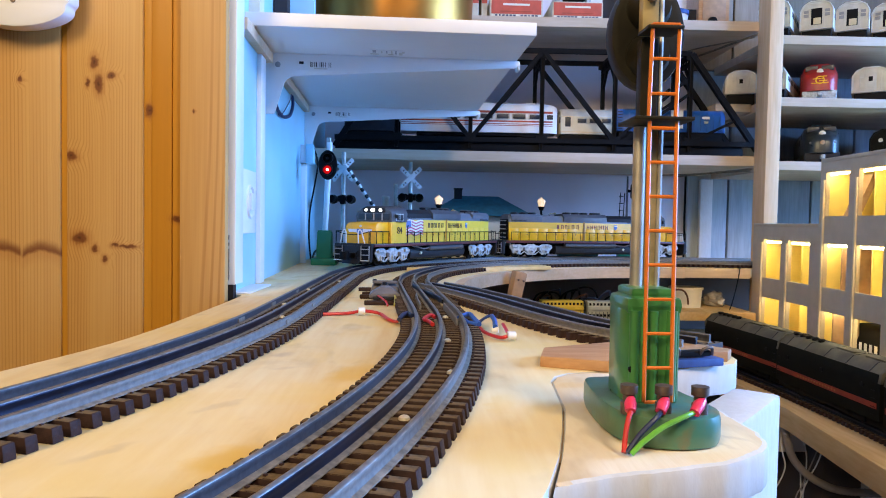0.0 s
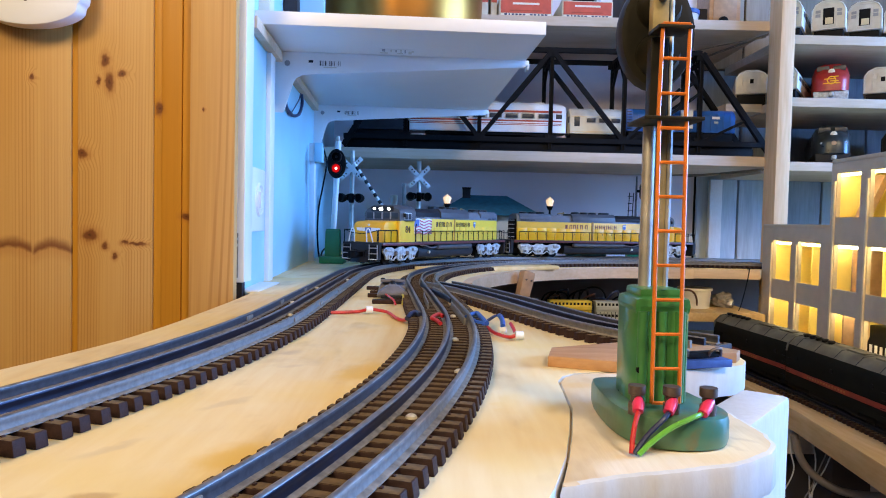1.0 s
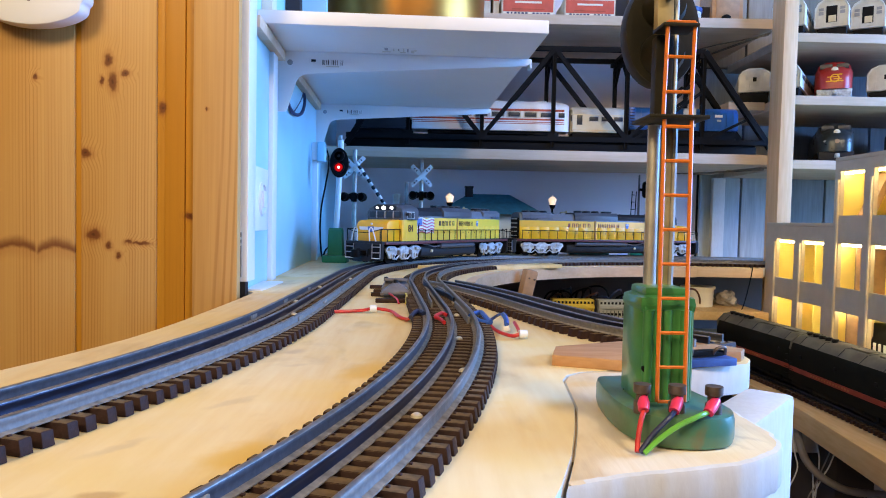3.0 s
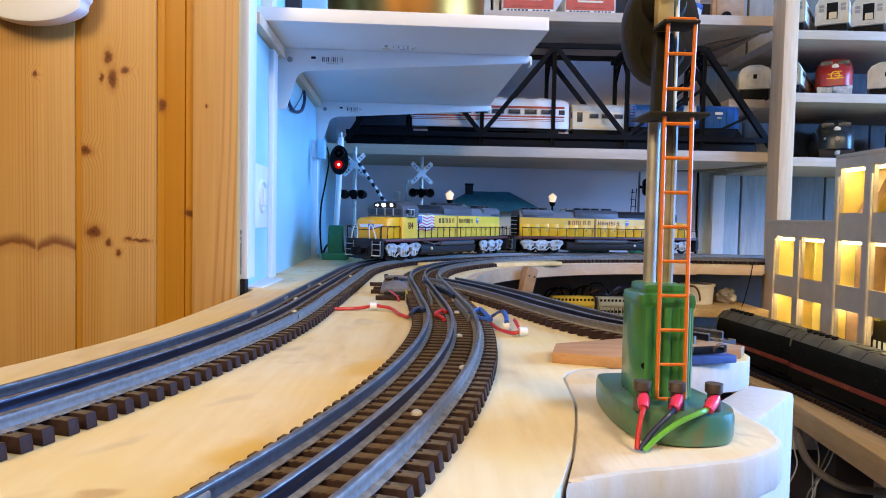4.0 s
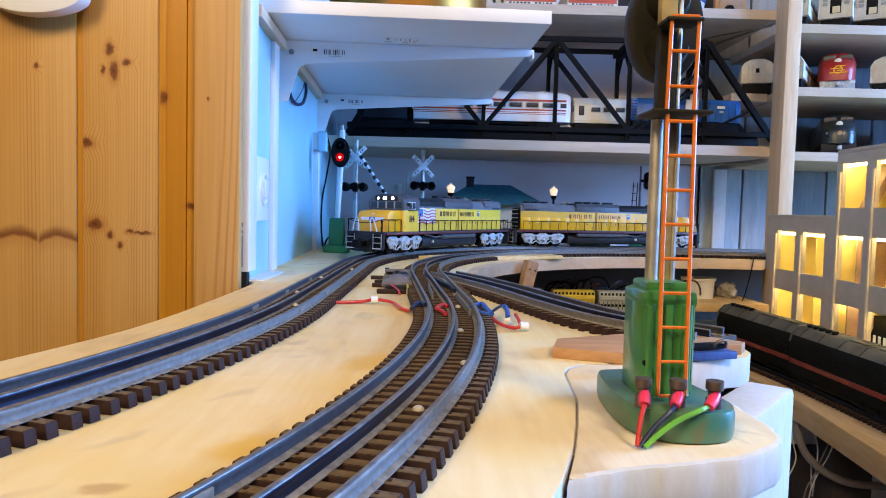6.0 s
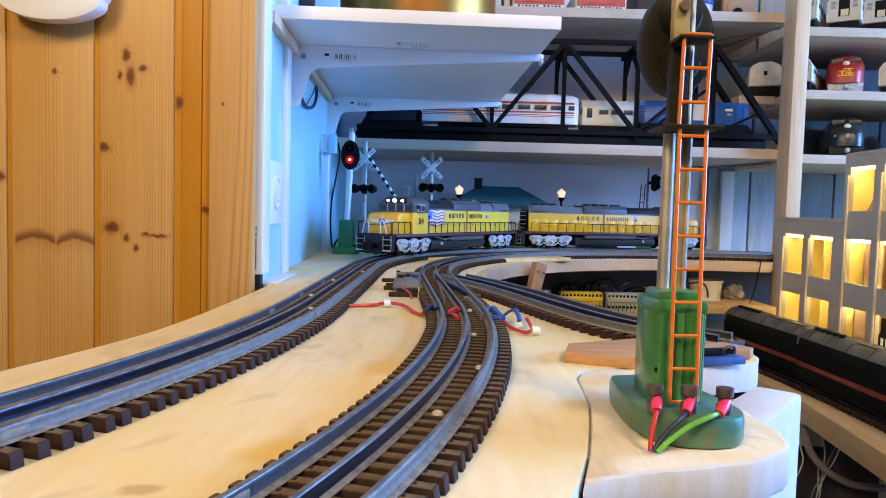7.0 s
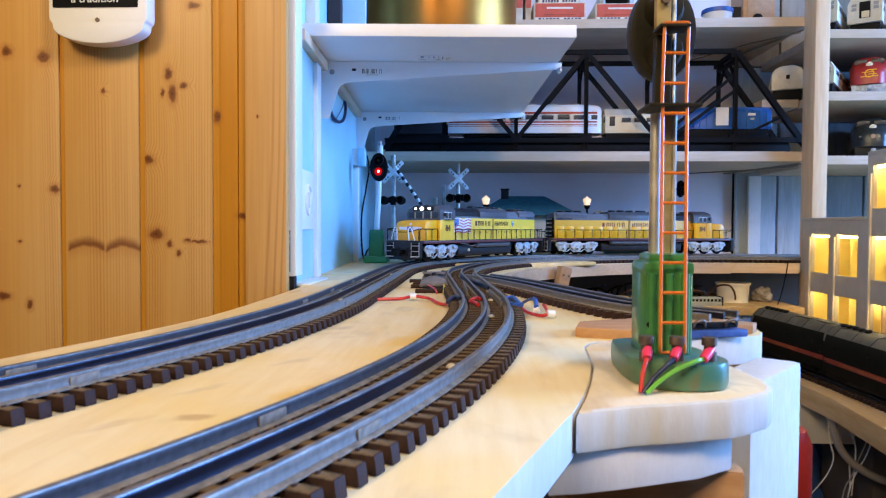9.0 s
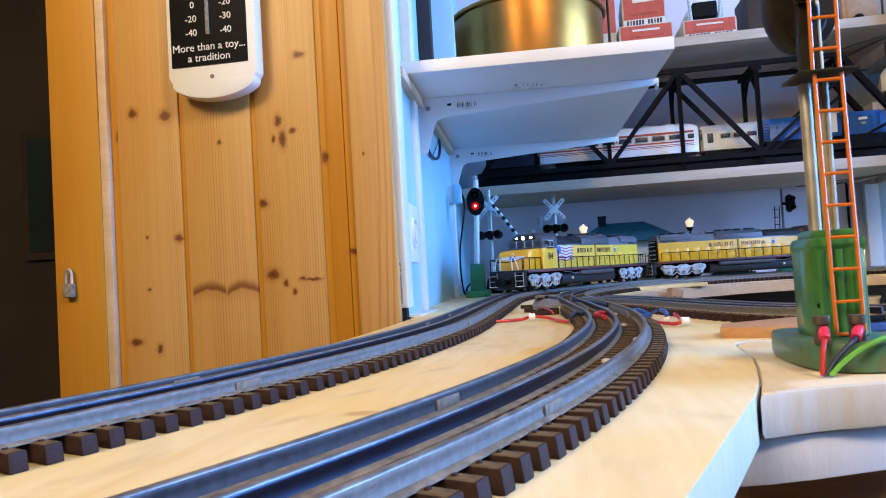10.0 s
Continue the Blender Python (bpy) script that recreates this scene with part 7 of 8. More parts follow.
    if roofm:
        part("roof", prism(B(), [(-w * 0.49, z0 + h * 0.70), (w * 0.49, z0 + h * 0.70), (w * 0.40, z0 + h * 0.895), (w * 0.2, z0 + h * 1.015), (-w * 0.2, z0 + h * 1.015), (-w * 0.40, z0 + h * 0.895)], -length / 2 + 0.002, length / 2 - 0.002, "X", bevel=0.001), roofm, o)
    return o


def wheels(parent, x, w=0.042, material="black"):
    """A two-axle truck with side frames, wheels and springs."""
    t = part("truck", box(B(), (x, 0, 0.0105), (0.046, w * 0.6, 0.006), 0.001), M["black"], parent)
    for q in (-1, 1):
        sf = prism(B(), [(x - 0.026, 0.0075), (x - 0.022, 0.0125), (x - 0.008, 0.0140), (x + 0.008, 0.0140), (x + 0.022, 0.0125), (x + 0.026, 0.0075), (x + 0.014, 0.0065), (x + 0.008, 0.0040), (x - 0.008, 0.0040), (x - 0.014, 0.0065)], q * w / 2 - 0.0012, q * w / 2 + 0.0012, "Y", bevel=0.0004)
        part("side_frame", sf, M[material], t)
        for dx in (-0.017, 0.017):
            part("wheel", lathe(B(), [(0.0, q * 0.0145), (0.0085, q * 0.0145), (0.0085, q * 0.0178), (0.0, q * 0.0178)], (x + dx, 0, 0.0085), 14, "Y"), M["black"], t)


def rail_car(m, label):
    """A streamlined railcar with a rounded end at +x, fluted sides, red bands and framed windows."""
    o = thing("rail_car", m, label, "model train", "model cars")
    w, h, z0, x0, x1 = 0.058, 0.0605, 0.012, -0.1565, 0.1575
    sec = [(-1, 0.0), (-1, 0.60), (-0.965, 0.74), (-0.87, 0.87), (-0.66, 0.96), (-0.30, 1.0), (0.30, 1.0), (0.66, 0.96), (0.87, 0.87), (0.965, 0.74), (1, 0.60), (1, 0.0)]
    bm = B()
    rings = [[bm.verts.new((x, u * w / 2 * ky, z0 + v * h * kz)) for u, v in sec] for x, ky, kz in ((x0, 0.96, 0.98), (x0 + 0.004, 1, 1), (x1 - 0.026, 1, 1), (x1 - 0.014, 0.98, 0.985), (x1 - 0.006, 0.90, 0.95), (x1 - 0.001, 0.78, 0.90), (x1, 0.66, 0.86))]
    for a, b in zip(rings, rings[1:]):
        for k in range(len(sec)):
            bm.faces.new((a[k], a[(k + 1) % len(sec)], b[(k + 1) % len(sec)], b[k]))
    bm.faces.new(rings[0][::-1])
    bm.faces.new(rings[-1])
    bmesh.ops.recalc_face_normals(bm, faces=bm.faces)
    bd = part("body", bm, M["white"], o)
    for s in (-1, 1):
        y = s * (w / 2 + 0.0002)
        for zf, t in ((0.675, 0.0042), (0.370, 0.0030), (0.285, 0.0013), (0.235, 0.0011)):
            part("band", box(B(), ((x0 + x1) / 2 - 0.012, y, z0 + h * zf), (x1 - x0 - 0.026, 0.0007, t)), M["stripe_red"], bd, "red painted band")
            bm = box(B(), (0, 0, 0), (0.0150, 0.0007, t))
            bmesh.ops.transform(bm, matrix=Matrix.Translation((x1 - 0.0185, s * (w / 2 - 0.0001), z0 + h * zf)) @ Matrix.Rotation(s * -0.03, 4, "Z"), verts=bm.verts)
            part("band", bm, M["stripe_red"], bd)
        for k in range(9):
            x = x1 - 0.046 - k * 0.0325
            fr = part("window_frame", box(B(), (x, y, z0 + h * 0.525), (0.0270, 0.0010, 0.0118), 0.0018), M["shell_grey"], bd)
            part("pane", box(B(), (x, y + s * 0.0003, z0 + h * 0.525), (0.0236, 0.0010, 0.0088), 0.0014), M["glass_dark"], fr)
        part("end_window", box(B(), (x1 - 0.0165, s * (w / 2 - 0.0002), z0 + h * 0.525), (0.0120, 0.0016, 0.0092), 0.0005), M["glass_dark"], bd)
        part("windshield", box(B(), (x1 - 0.0010, s * 0.0095, z0 + h * 0.62), (0.0040, 0.0145, 0.0105), 0.0010), M["glass_dark"], bd)
        for k in range(4):
            part("flute", box(B(), ((x0 + x1) / 2 - 0.012, y, z0 + h * (0.05 + 0.05 * k)), (x1 - x0 - 0.028, 0.0009, 0.0010)), M["white"], bd)
        wheels(o, s * 0.100)
    part("headlight", lathe(B(), [(0.0, x1 - 0.006), (0.0040, x1 - 0.006), (0.0035, x1 + 0.001), (0.0, x1 + 0.0015)], (0, 0, z0 + h * 0.86), 12, "X"), M["cream"], bd)
    part("underframe", box(B(), (-0.004, 0, 0.0095), (0.17, 0.044, 0.007), 0.002), M["black"], o)
    for k in range(6):
        part("roof_vent", box(B(), (-0.12 + 0.045 * k, 0, z0 + h + 0.0012), (0.020, 0.012, 0.003), 0.001), M["shell_grey"], bd)
    return o


zb = 0.212 + 0.032
rail_car(pose(0.0935, 1.435, zb), "white streamlined model railcar with red stripes on the bridge")
c2 = coach("passenger_car", pose(0.3120, 1.435, zb, 0, 0, 0), 0.110, M["cream"], "cream model passenger car on the bridge", ((M["facade_trim"], 0.016, 0.002), (M["facade_trim"], 0.046, 0.0012)), windows=0, h=0.051, w=0.054, z0=0.012, roofm=M["shell_grey"])
for s in (-1, 1):
    part("door", box(B(), (-0.041, s * 0.0272, 0.036), (0.0110, 0.0010, 0.0190), 0.0005), M["glass_dark"], c2)
    for x in (-0.013, 0.0115, 0.036):
        fr = part("window_frame", box(B(), (x, s * 0.0272, 0.0385), (0.0205, 0.0010, 0.0115), 0.0014), M["shell_grey"], c2)
        part("pane", box(B(), (x, s * 0.0276, 0.0385), (0.0175, 0.0009, 0.0085), 0.0010), M["glass_dark"], fr)
bx = coach("box_car", pose(0.4790, 1.435, zb, 0, 0, 0), 0.218, M["car_blue"], "blue model box car with a white panel on the bridge", (), windows=0, h=0.046, w=0.054, z0=0.0200)
for k in range(16):
    part("side_rib", box(B(), (-0.098 + k * 0.0131, -0.0273, 0.0405), (0.0011, 0.0012, 0.038), 0.0002), M["car_blue"], bx)
part("white_panel", box(B(), (0.0108, -0.0279, 0.0450), (0.0250, 0.001, 0.0360)), M["white"], bx)
part("emblem_bar", box(B(), (0.0690, -0.0279, 0.0490), (0.0150, 0.001, 0.0050)), M["white"], bx)
part("emblem_bar", box(B(), (0.0700, -0.0279, 0.0400), (0.0080, 0.001, 0.0040)), M["truck_silver"], bx)
de = part("dark_end", box(B(), (-0.1035, 0, 0.0420), (0.012, 0.0555, 0.043), 0.001), M["car_blue"], bx)
for k in range(7):
    part("rung", box(B(), (-0.1035, -0.0282, 0.0245 + k * 0.0056), (0.0090, 0.0014, 0.0014), 0.0002), M["loco_dark"], de)
coach("passenger_car", pose(-0.125, 1.44, zb, 0, 0, 0), 0.10, M["loco_dark"], "dark model car in the shade on the bridge", (), windows=3, h=0.048, z0=0.012)


def car_row(y, z, xs, length, kind):
    for x, mt, label, kw in xs:
        coach("model_car" if kind == "car" else "model_locomotive", pose(x + length * 0.280, y + length * 0.415, z, 0, 0, 53 + kw.pop("turn", 0)), length, mt, label, **kw)


car_row(1.372, 0.444, [
    (0.662, M["shell_grey"], "grey model car body, end-on, on the shelf", dict(door=True, windows=6, w=0.059, h=0.056, z0=0.019, turn=3)),
    (0.743, M["shell_grey"], "grey model car body, end-on, on the shelf", dict(door=True, windows=6, w=0.059, h=0.056, z0=0.019, turn=4)),
    (0.813, M["shell_grey"], "grey model car body, end-on, on the shelf", dict(door=True, windows=6, w=0.059, h=0.056, z0=0.019, turn=4)),
    (0.885, M["shell_grey"], "grey model car body, end-on, on the shelf", dict(door=True, windows=6, w=0.059, h=0.056, z0=0.019, turn=4))], 0.25, "car")
car_row(1.38, 0.326, [
    (0.664, M["shell_grey"], "grey model car, end-on, on the shelf", dict(door=True, windows=5, w=0.056, h=0.046, z0=0.021, turn=3)),
    (0.862, M["shell_grey"], "pale grey model box car, end-on, on the shelf", dict(windows=0, w=0.066, h=0.050, z0=0.020, turn=3, hatch=True))], 0.24, "car")
car_row(1.38, 0.204, [
    (0.905, M["loco_green"], "dark model switcher locomotive, end-on, on the shelf", dict(windows=0, w=0.07, h=0.060, z0=0.012, turn=3, hatch=True))], 0.24, "loco")
coach("model_car", pose(0.668, 1.54, 0.328, 0, 0, 70), 0.20, M["shell_grey"], "grey model box car, end-on, beside the bridge", (), windows=0, w=0.062, h=0.048, z0=0.022, hatch=True)
coach("model_car", pose(0.60, 1.56, 0.212, 0, 0, 88), 0.15, M["cream"], "cream model car behind the bridge end", (), windows=0, w=0.05, h=0.054, z0=0.012)


def cab_unit(m, body, nose, label, emblem=None):
    """A streamlined diesel; its rounded nose looks along +x."""
    o = thing("model_locomotive", m, label, "model locomotive", "streamlined model locomotives")
    w, h, z0 = 0.066, 0.062, 0.021
    sec = [(-1, 0.0), (-1, 0.62), (-0.86, 0.86), (-0.45, 1.0), (0.45, 1.0), (0.86, 0.86), (1, 0.62), (1, 0.0)]
    def loft(xs, mt, name, parent, lab=""):
        bm = B()
        rings = []
        for x, ky, kz in xs:
            rings.append([bm.verts.new((x, u * w / 2 * ky, z0 + v * h * kz)) for u, v in sec])
        for a, b in zip(rings, rings[1:]):
            for k in range(len(sec)):
                bm.faces.new((a[k], a[(k + 1) % len(sec)], b[(k + 1) % len(sec)], b[k]))
        bm.faces.new(rings[0][::-1])
        bm.faces.new(rings[-1])
        bmesh.ops.recalc_face_normals(bm, faces=bm.faces)
        return part(name, bm, mt, parent, lab)
    bd = loft([(-0.14, 1, 1), (0.08, 1, 1)], body, "body", o)
    ns = loft([(0.08, 1.0, 1.0), (0.092, 0.99, 0.97), (0.10, 0.97, 0.80), (0.115, 0.92, 0.70), (0.128, 0.80, 0.60), (0.136, 0.62, 0.48), (0.139, 0.42, 0.36)], nose, "nose", o, "rounded streamlined nose")
    for s in (-1, 1):
        part("windshield", box(B(), (0.1, s * 0.0145, z0 + h * 0.80), (0.010, 0.022, 0.010), 0.001), M["glass_dark"], ns)
        part("side_window", box(B(), (0.07, s * (w / 2 + 0.0002), z0 + h * 0.62), (0.014, 0.0012, 0.012), 0.0004), M["glass_dark"], bd)
        part("truck", box(B(), (s * 0.085, 0, 0.009), (0.075, 0.045, 0.014), 0.003), M["black"], o)
        part("port_hole", lathe(B(), [(0.0, s * (w / 2 - 0.0004)), (0.006, s * (w / 2 - 0.0004)), (0.006, s * (w / 2 + 0.0010)), (0.0, s * (w / 2 + 0.0010))], (0.02, 0, z0 + h * 0.5), 12, "Y"), M["glass_dark"], bd)
    part("pilot", prism(B(), [(-0.030, 0.003), (0.030, 0.003), (0.031, 0.0215), (-0.031, 0.0215)], 0.104, 0.132, "X", bevel=0.003), M["truck_silver"] if emblem else M["loco_dark"], o)
    part("headlight", lathe(B(), [(0.0, 0.121), (0.0065, 0.121), (0.006, 0.128), (0.0, 0.129)], (0, 0, z0 + h * 0.62), 14, "X"), M["cream"], ns)
    if emblem:
        eb = part("emblem", box(B(), (0.1330, 0.0, z0 + 0.0140), (0.0150, 0.030, 0.0018), 0.0004), emblem, ns, "yellow nose emblem")
        for zz, ww, dy in ((0.0185, 0.014, 0.005), (0.0225, 0.020, -0.003), (0.0270, 0.012, 0.006)):
            part("emblem_bar", box(B(), (0.1360 - zz * 0.06, dy, z0 + zz), (0.0100, ww, 0.0017), 0.0003), emblem, eb)
        part("badge", lathe(B(), [(0.0062, 0.124), (0.0082, 0.124), (0.0082, 0.1400), (0.0062, 0.1400), (0.0062, 0.124)], (0.0, 0, z0 + 0.0200), 16, "X", False), emblem, eb)
    else:
        part("nose_band", box(B(), (0.114, 0.0, z0 + 0.020), (0.0440, 0.0475, 0.0060), 0.004), M["grey_plastic"], ns, "dull grey nose band")
        part("badge", lathe(B(), [(0.0, 0.134), (0.0050, 0.134), (0.0044, 0.1392), (0.0, 0.1396)], (0, 0, z0 + 0.020), 14, "X"), M["copper_tan"], ns)
    part("coupler", box(B(), (0.145, 0, 0.012), (0.02, 0.008, 0.008), 0.002), M["truck_silver"], o)
    for k in range(4):
        part("roof_fan", lathe(B(), [(0.0, z0 + h), (0.009, z0 + h), (0.008, z0 + h + 0.003), (0.0, z0 + h + 0.003)], (-0.11 + k * 0.035, 0, 0), 12), M["loco_dark"], bd)
    return o


cab_unit(pose(0.822, 1.50, 0.326, 0, 0, -117), M["red"], M["red"], "red streamlined model locomotive with yellow nose emblem on the shelf", M["loco_yellow"])
cab_unit(pose(0.824, 1.50, 0.204, 0, 0, -114), M["loco_slate"], M["loco_slate"], "dark grey-green streamlined model locomotive on the shelf")

# ---- upper shelf: boxes, pan, tub, wooden clock case ----
pan = thing("brass_pan", pose(-0.065, 1.16, 0.294), "wide polished brass pan standing on the white shelf", "pan")
prof = [(0.0, 0.0), (0.060, 0.0), (0.092, 0.010), (0.118, 0.034), (0.126, 0.060), (0.128, 0.17), (0.131, 0.172), (0.125, 0.172), (0.122, 0.06), (0.09, 0.014), (0.0, 0.006)]
part("bowl", lathe(B(), prof, seg=48), M["gold"], pan)
part("rim", lathe(B(), [(0.131, 0.168), (0.1335, 0.1695), (0.1335, 0.1735), (0.131, 0.175), (0.128, 0.1735), (0.131, 0.168)], seg=48, cap=False), M["gold"], pan, "rolled brass rim")
# Both boards are added, for a dark band and a blue-lit strip.
db = thing("added_dark_board", ALCOVE, "added dark board standing in for the dark band against the wall", "board")
part("board", box(B(), (0.010, 0.185, 0.4445), (0.018, 0.024, 0.300), 0.001), M["dark_cab"], db)
part("batten", box(B(), (0.024, 0.240, 0.4445), (0.046, 0.018, 0.300), 0.001), M["white_wall"], db, "added bluish batten standing in for a blue-lit strip")
cord = thing("power_cable", pose(0, 0, 0), "black power cables coming over the white shelf", "cable")
part("cord", tube(B(), smooth_path([(-0.2, 0.95, 0.36), (-0.190, 0.96, 0.325), (-0.172, 1.02, 0.300), (-0.165, 1.10, 0.297)], 6), 0.004, 8), M["black"], cord)
part("cord", tube(B(), smooth_path([(-0.2, 0.98, 0.34), (-0.185, 1.0, 0.318), (-0.165, 1.06, 0.298)], 6), 0.003, 8), M["black"], cord)


def carton(m, s, label, bars=True):
    o = thing("train_carton", m, label, "box", "old train boxes")
    part("body", box(B(), (0, 0, s[2] / 2), s, 0.001), M["box_paper"], o)
    part("front_print", box(B(), (0, -s[1] / 2 - 0.0004, s[2] * 0.58), (s[0] * 0.94, 0.0008, s[2] * 0.72)), M["box_red"], o, "orange-red printed panel")
    if bars:
        strip = part("label_strip", box(B(), (0, -s[1] / 2 - 0.0004, s[2] * 0.115), (s[0] * 0.94, 0.0008, s[2] * 0.17)), M["cream"], o, "pale printed strip")
        for k in range(12):
            if k != 6:
                part("letter_bar", box(B(), (s[0] * (-0.38 + 0.069 * k), -s[1] / 2 - 0.0010, s[2] * 0.12), (s[0] * (0.030 if k in (1, 9) else 0.048), 0.0008, s[2] * 0.125)), M["wire_navy"], strip)
        part("letter_bar", box(B(), (0, -s[1] / 2 - 0.0010, s[2] * 0.34), (s[0] * 0.62, 0.0006, s[2] * 0.06)), M["stripe_red"], o)
        part("letter_bar", box(B(), (0, -s[1] / 2 - 0.0010, s[2] * 0.70), (s[0] * 0.5, 0.0008, s[2] * 0.10)), M["cream"], o)
    return o


carton(pose(0.156, 1.44, 0.468, 0, 0, 1), (0.102, 0.16, 0.037), "old orange-red cardboard train box on the shelf")
carton(pose(0.160, 1.445, 0.5052, 0, 0, -2), (0.082, 0.14, 0.075), "old orange-red cardboard train box stacked on another")
carton(pose(0.274, 1.44, 0.468, 0, 0, 1), (0.098, 0.16, 0.034), "flat orange-red cardboard train box on the shelf")
for x, a in ((0.070, 3), (0.083, -2), (0.095, 1)):
    carton(pose(x, 1.45, 0.468, 0, 0, a), (0.011, 0.17, 0.13), "thin upright orange-red carton on the shelf", False)
eng = thing("steam_model", pose(0.274, 1.43, 0.5022, 0, 0, 90), "small black and silver model tender on a flat box", "model")
part("body", box(B(), (0, 0, 0.028), (0.09, 0.046, 0.03), 0.004), M["black"], eng)
for s in (-1, 1):
    part("side", box(B(), (0, s * 0.031, 0.018), (0.08, 0.006, 0.022), 0.002), M["truck_silver"], eng)
    part("post", tube(B(), [(-0.04, s * 0.025, 0.0), (-0.045, s * 0.03, 0.05)], 0.003, 8), M["truck_silver"], eng)
car = thing("dark_case", pose(0.385, 1.47, 0.468), "dark brown wooden case on the shelf", "case")
part("case", box(B(), (0, 0, 0.05), (0.05, 0.10, 0.10), 0.003), M["dark_wall"], car)
tubm = thing("jar", pose(0.487, 1.44, 0.468), "white jar with a bright blue rim on the shelf", "jar")
part("pot", lathe(B(), [(0.0, 0.0), (0.027, 0.0), (0.029, 0.036), (0.0, 0.037)], seg=24), M["white"], tubm)
part("rim", lathe(B(), [(0.0, 0.034), (0.031, 0.034), (0.031, 0.042), (0.0, 0.043)], seg=24), M["wire_blue"], tubm, "blue lid")
cl = thing("wooden_case", pose(0.568, 1.47, 0.468, 0, 0, -4), "small brown wooden case with a dark knob", "case")
part("case", box(B(), (0, 0, 0.05), (0.062, 0.09, 0.10), 0.003), M["block_wood"], cl)
part("door", box(B(), (0, -0.0455, 0.052), (0.046, 0.002, 0.082), 0.001), M["copper_tan"], cl)
part("knob", lathe(B(), [(0.0, -0.058), (0.008, -0.056), (0.010, -0.050), (0.0, -0.046)], (-0.004, 0, 0.020), 12, "Y"), M["black"], cl)
bk = thing("dark_device", pose(0.536, 1.48, 0.468), "dark grey box behind the jar", "case")
part("case", box(B(), (0, 0, 0.025), (0.05, 0.08, 0.05), 0.003), M["dark_cab"], bk)

# ---- building with lit rooms on the lower bench ----
bl = thing("model_building", pose(0.592, 1.2776, -0.161, 0, 0, -90.0), "grey model office building with lit yellow rooms", "building")
# along x: the facade from its far end to the near one; y: into the building
t, dep = 0.006, 0.16


def storey_wall(x0, x1, top, cols, rows, name):
    """A front with openings; piers and bands are built round them."""
    xs = [x0, *[v for c in cols for v in c], x1]
    zs = [0.0, *[v for r in rows for v in r], top]
    w = part(name, box(B(), ((xs[0] + xs[1]) / 2, t / 2, top / 2), (xs[1] - xs[0], t, top)), M["facade"], bl, "grey front with square openings")
    for i in range(2, len(xs) - 1, 2):
        part("pier", box(B(), ((xs[i] + xs[i + 1]) / 2, t / 2, top / 2), (xs[i + 1] - xs[i], t, top)), M["facade"], w)
    for i in range(0, len(zs) - 1, 2):
        for c in cols:
            part("spandrel", box(B(), ((c[0] + c[1]) / 2, t / 2, (zs[i] + zs[i + 1]) / 2), (c[1] - c[0], t, zs[i + 1] - zs[i])), M["facade"], w)
    # Cream ribs stand in for window light spilling on the left reveals.
    for i in range(len(cols)):
        for nm, x in (("upright_rib", (cols[i][0] - 0.006)),):
            part(nm, box(B(), (x + 0.003, -0.0012, top / 2 - 0.012), (0.0035, 0.0032, top - 0.03), 0.0006), M["facade_trim"], w)
    return w


low_cols = [(0.040, 0.102), (0.126, 0.192)]
high_cols = [(0.231, 0.290), (0.312, 0.371), (0.393, 0.452), (0.474, 0.533)]
low_rows = [(0.050, 0.114), (0.148, 0.216)]
high_rows = [(0.045, 0.112), (0.148, 0.214), (0.255, 0.3205)]
storey_wall(0.0, 0.216, 0.238, low_cols, low_rows, "low_front")
storey_wall(0.216, 0.60, 0.336, high_cols, high_rows, "high_front")
for x0, x1, top in ((0.0, 0.216, 0.238), (0.216, 0.60, 0.336)):
    part("cornice", box(B(), ((x0 + x1) / 2, 0.0030, top + 0.003), (x1 - x0 - 0.0005, 0.0075, 0.006), 0.0012), M["facade"], bl)
    part("roof", box(B(), ((x0 + x1) / 2, dep / 2, top - 0.008), (x1 - x0 - 0.004, dep - 0.012, 0.005)), M["facade"], bl)
    part("back_wall", box(B(), ((x0 + x1) / 2, dep - 0.003, top / 2), (x1 - x0, t, top)), M["inner_yellow"], bl)
part("end_wall", box(B(), (0.0015, dep / 2, 0.119), (0.003, dep - 0.013, 0.238)), M["facade"], bl)
part("end_lining", box(B(), (0.0045, dep / 2, 0.119), (0.0026, dep - 0.014, 0.220)), M["inner_yellow"], bl)
part("end_wall", box(B(), (0.597, dep / 2, 0.168), (t, dep - 0.013, 0.336)), M["facade"], bl)
part("tower_wall", box(B(), (0.2195, dep / 2, 0.168), (t, dep - 0.013, 0.335)), M["inner_yellow"], bl)
for z, x0, x1 in ((0.130, 0.007, 0.215), (0.130, 0.223, 0.593), (0.236, 0.223, 0.593)):
    part("room_floor", box(B(), ((x0 + x1) / 2, dep / 2, z), (x1 - x0, dep - 0.014, 0.004)), M["inner_yellow"], bl)
for x in (0.114, 0.301, 0.382, 0.463):
    part("partition", box(B(), (x, dep / 2 + 0.01, 0.1825), (0.003, dep - 0.04, 0.098)), M["inner_yellow"], bl)
    if x > 0.2:
        part("partition", box(B(), (x, dep / 2 + 0.01, 0.283), (0.003, dep - 0.04, 0.086)), M["inner_yellow"], bl)
    else:
        part("partition", box(B(), (x, dep / 2 + 0.01, 0.066), (0.003, dep - 0.04, 0.12)), M["inner_yellow"], bl)
part("door_leaf", box(B(), (0.2445, 0.05, 0.178), (0.003, 0.06, 0.09)), M["copper_tan"], bl)
part("door_leaf", box(B(), (0.2445, 0.03, 0.08), (0.003, 0.04, 0.09)), M["copper_tan"], bl)
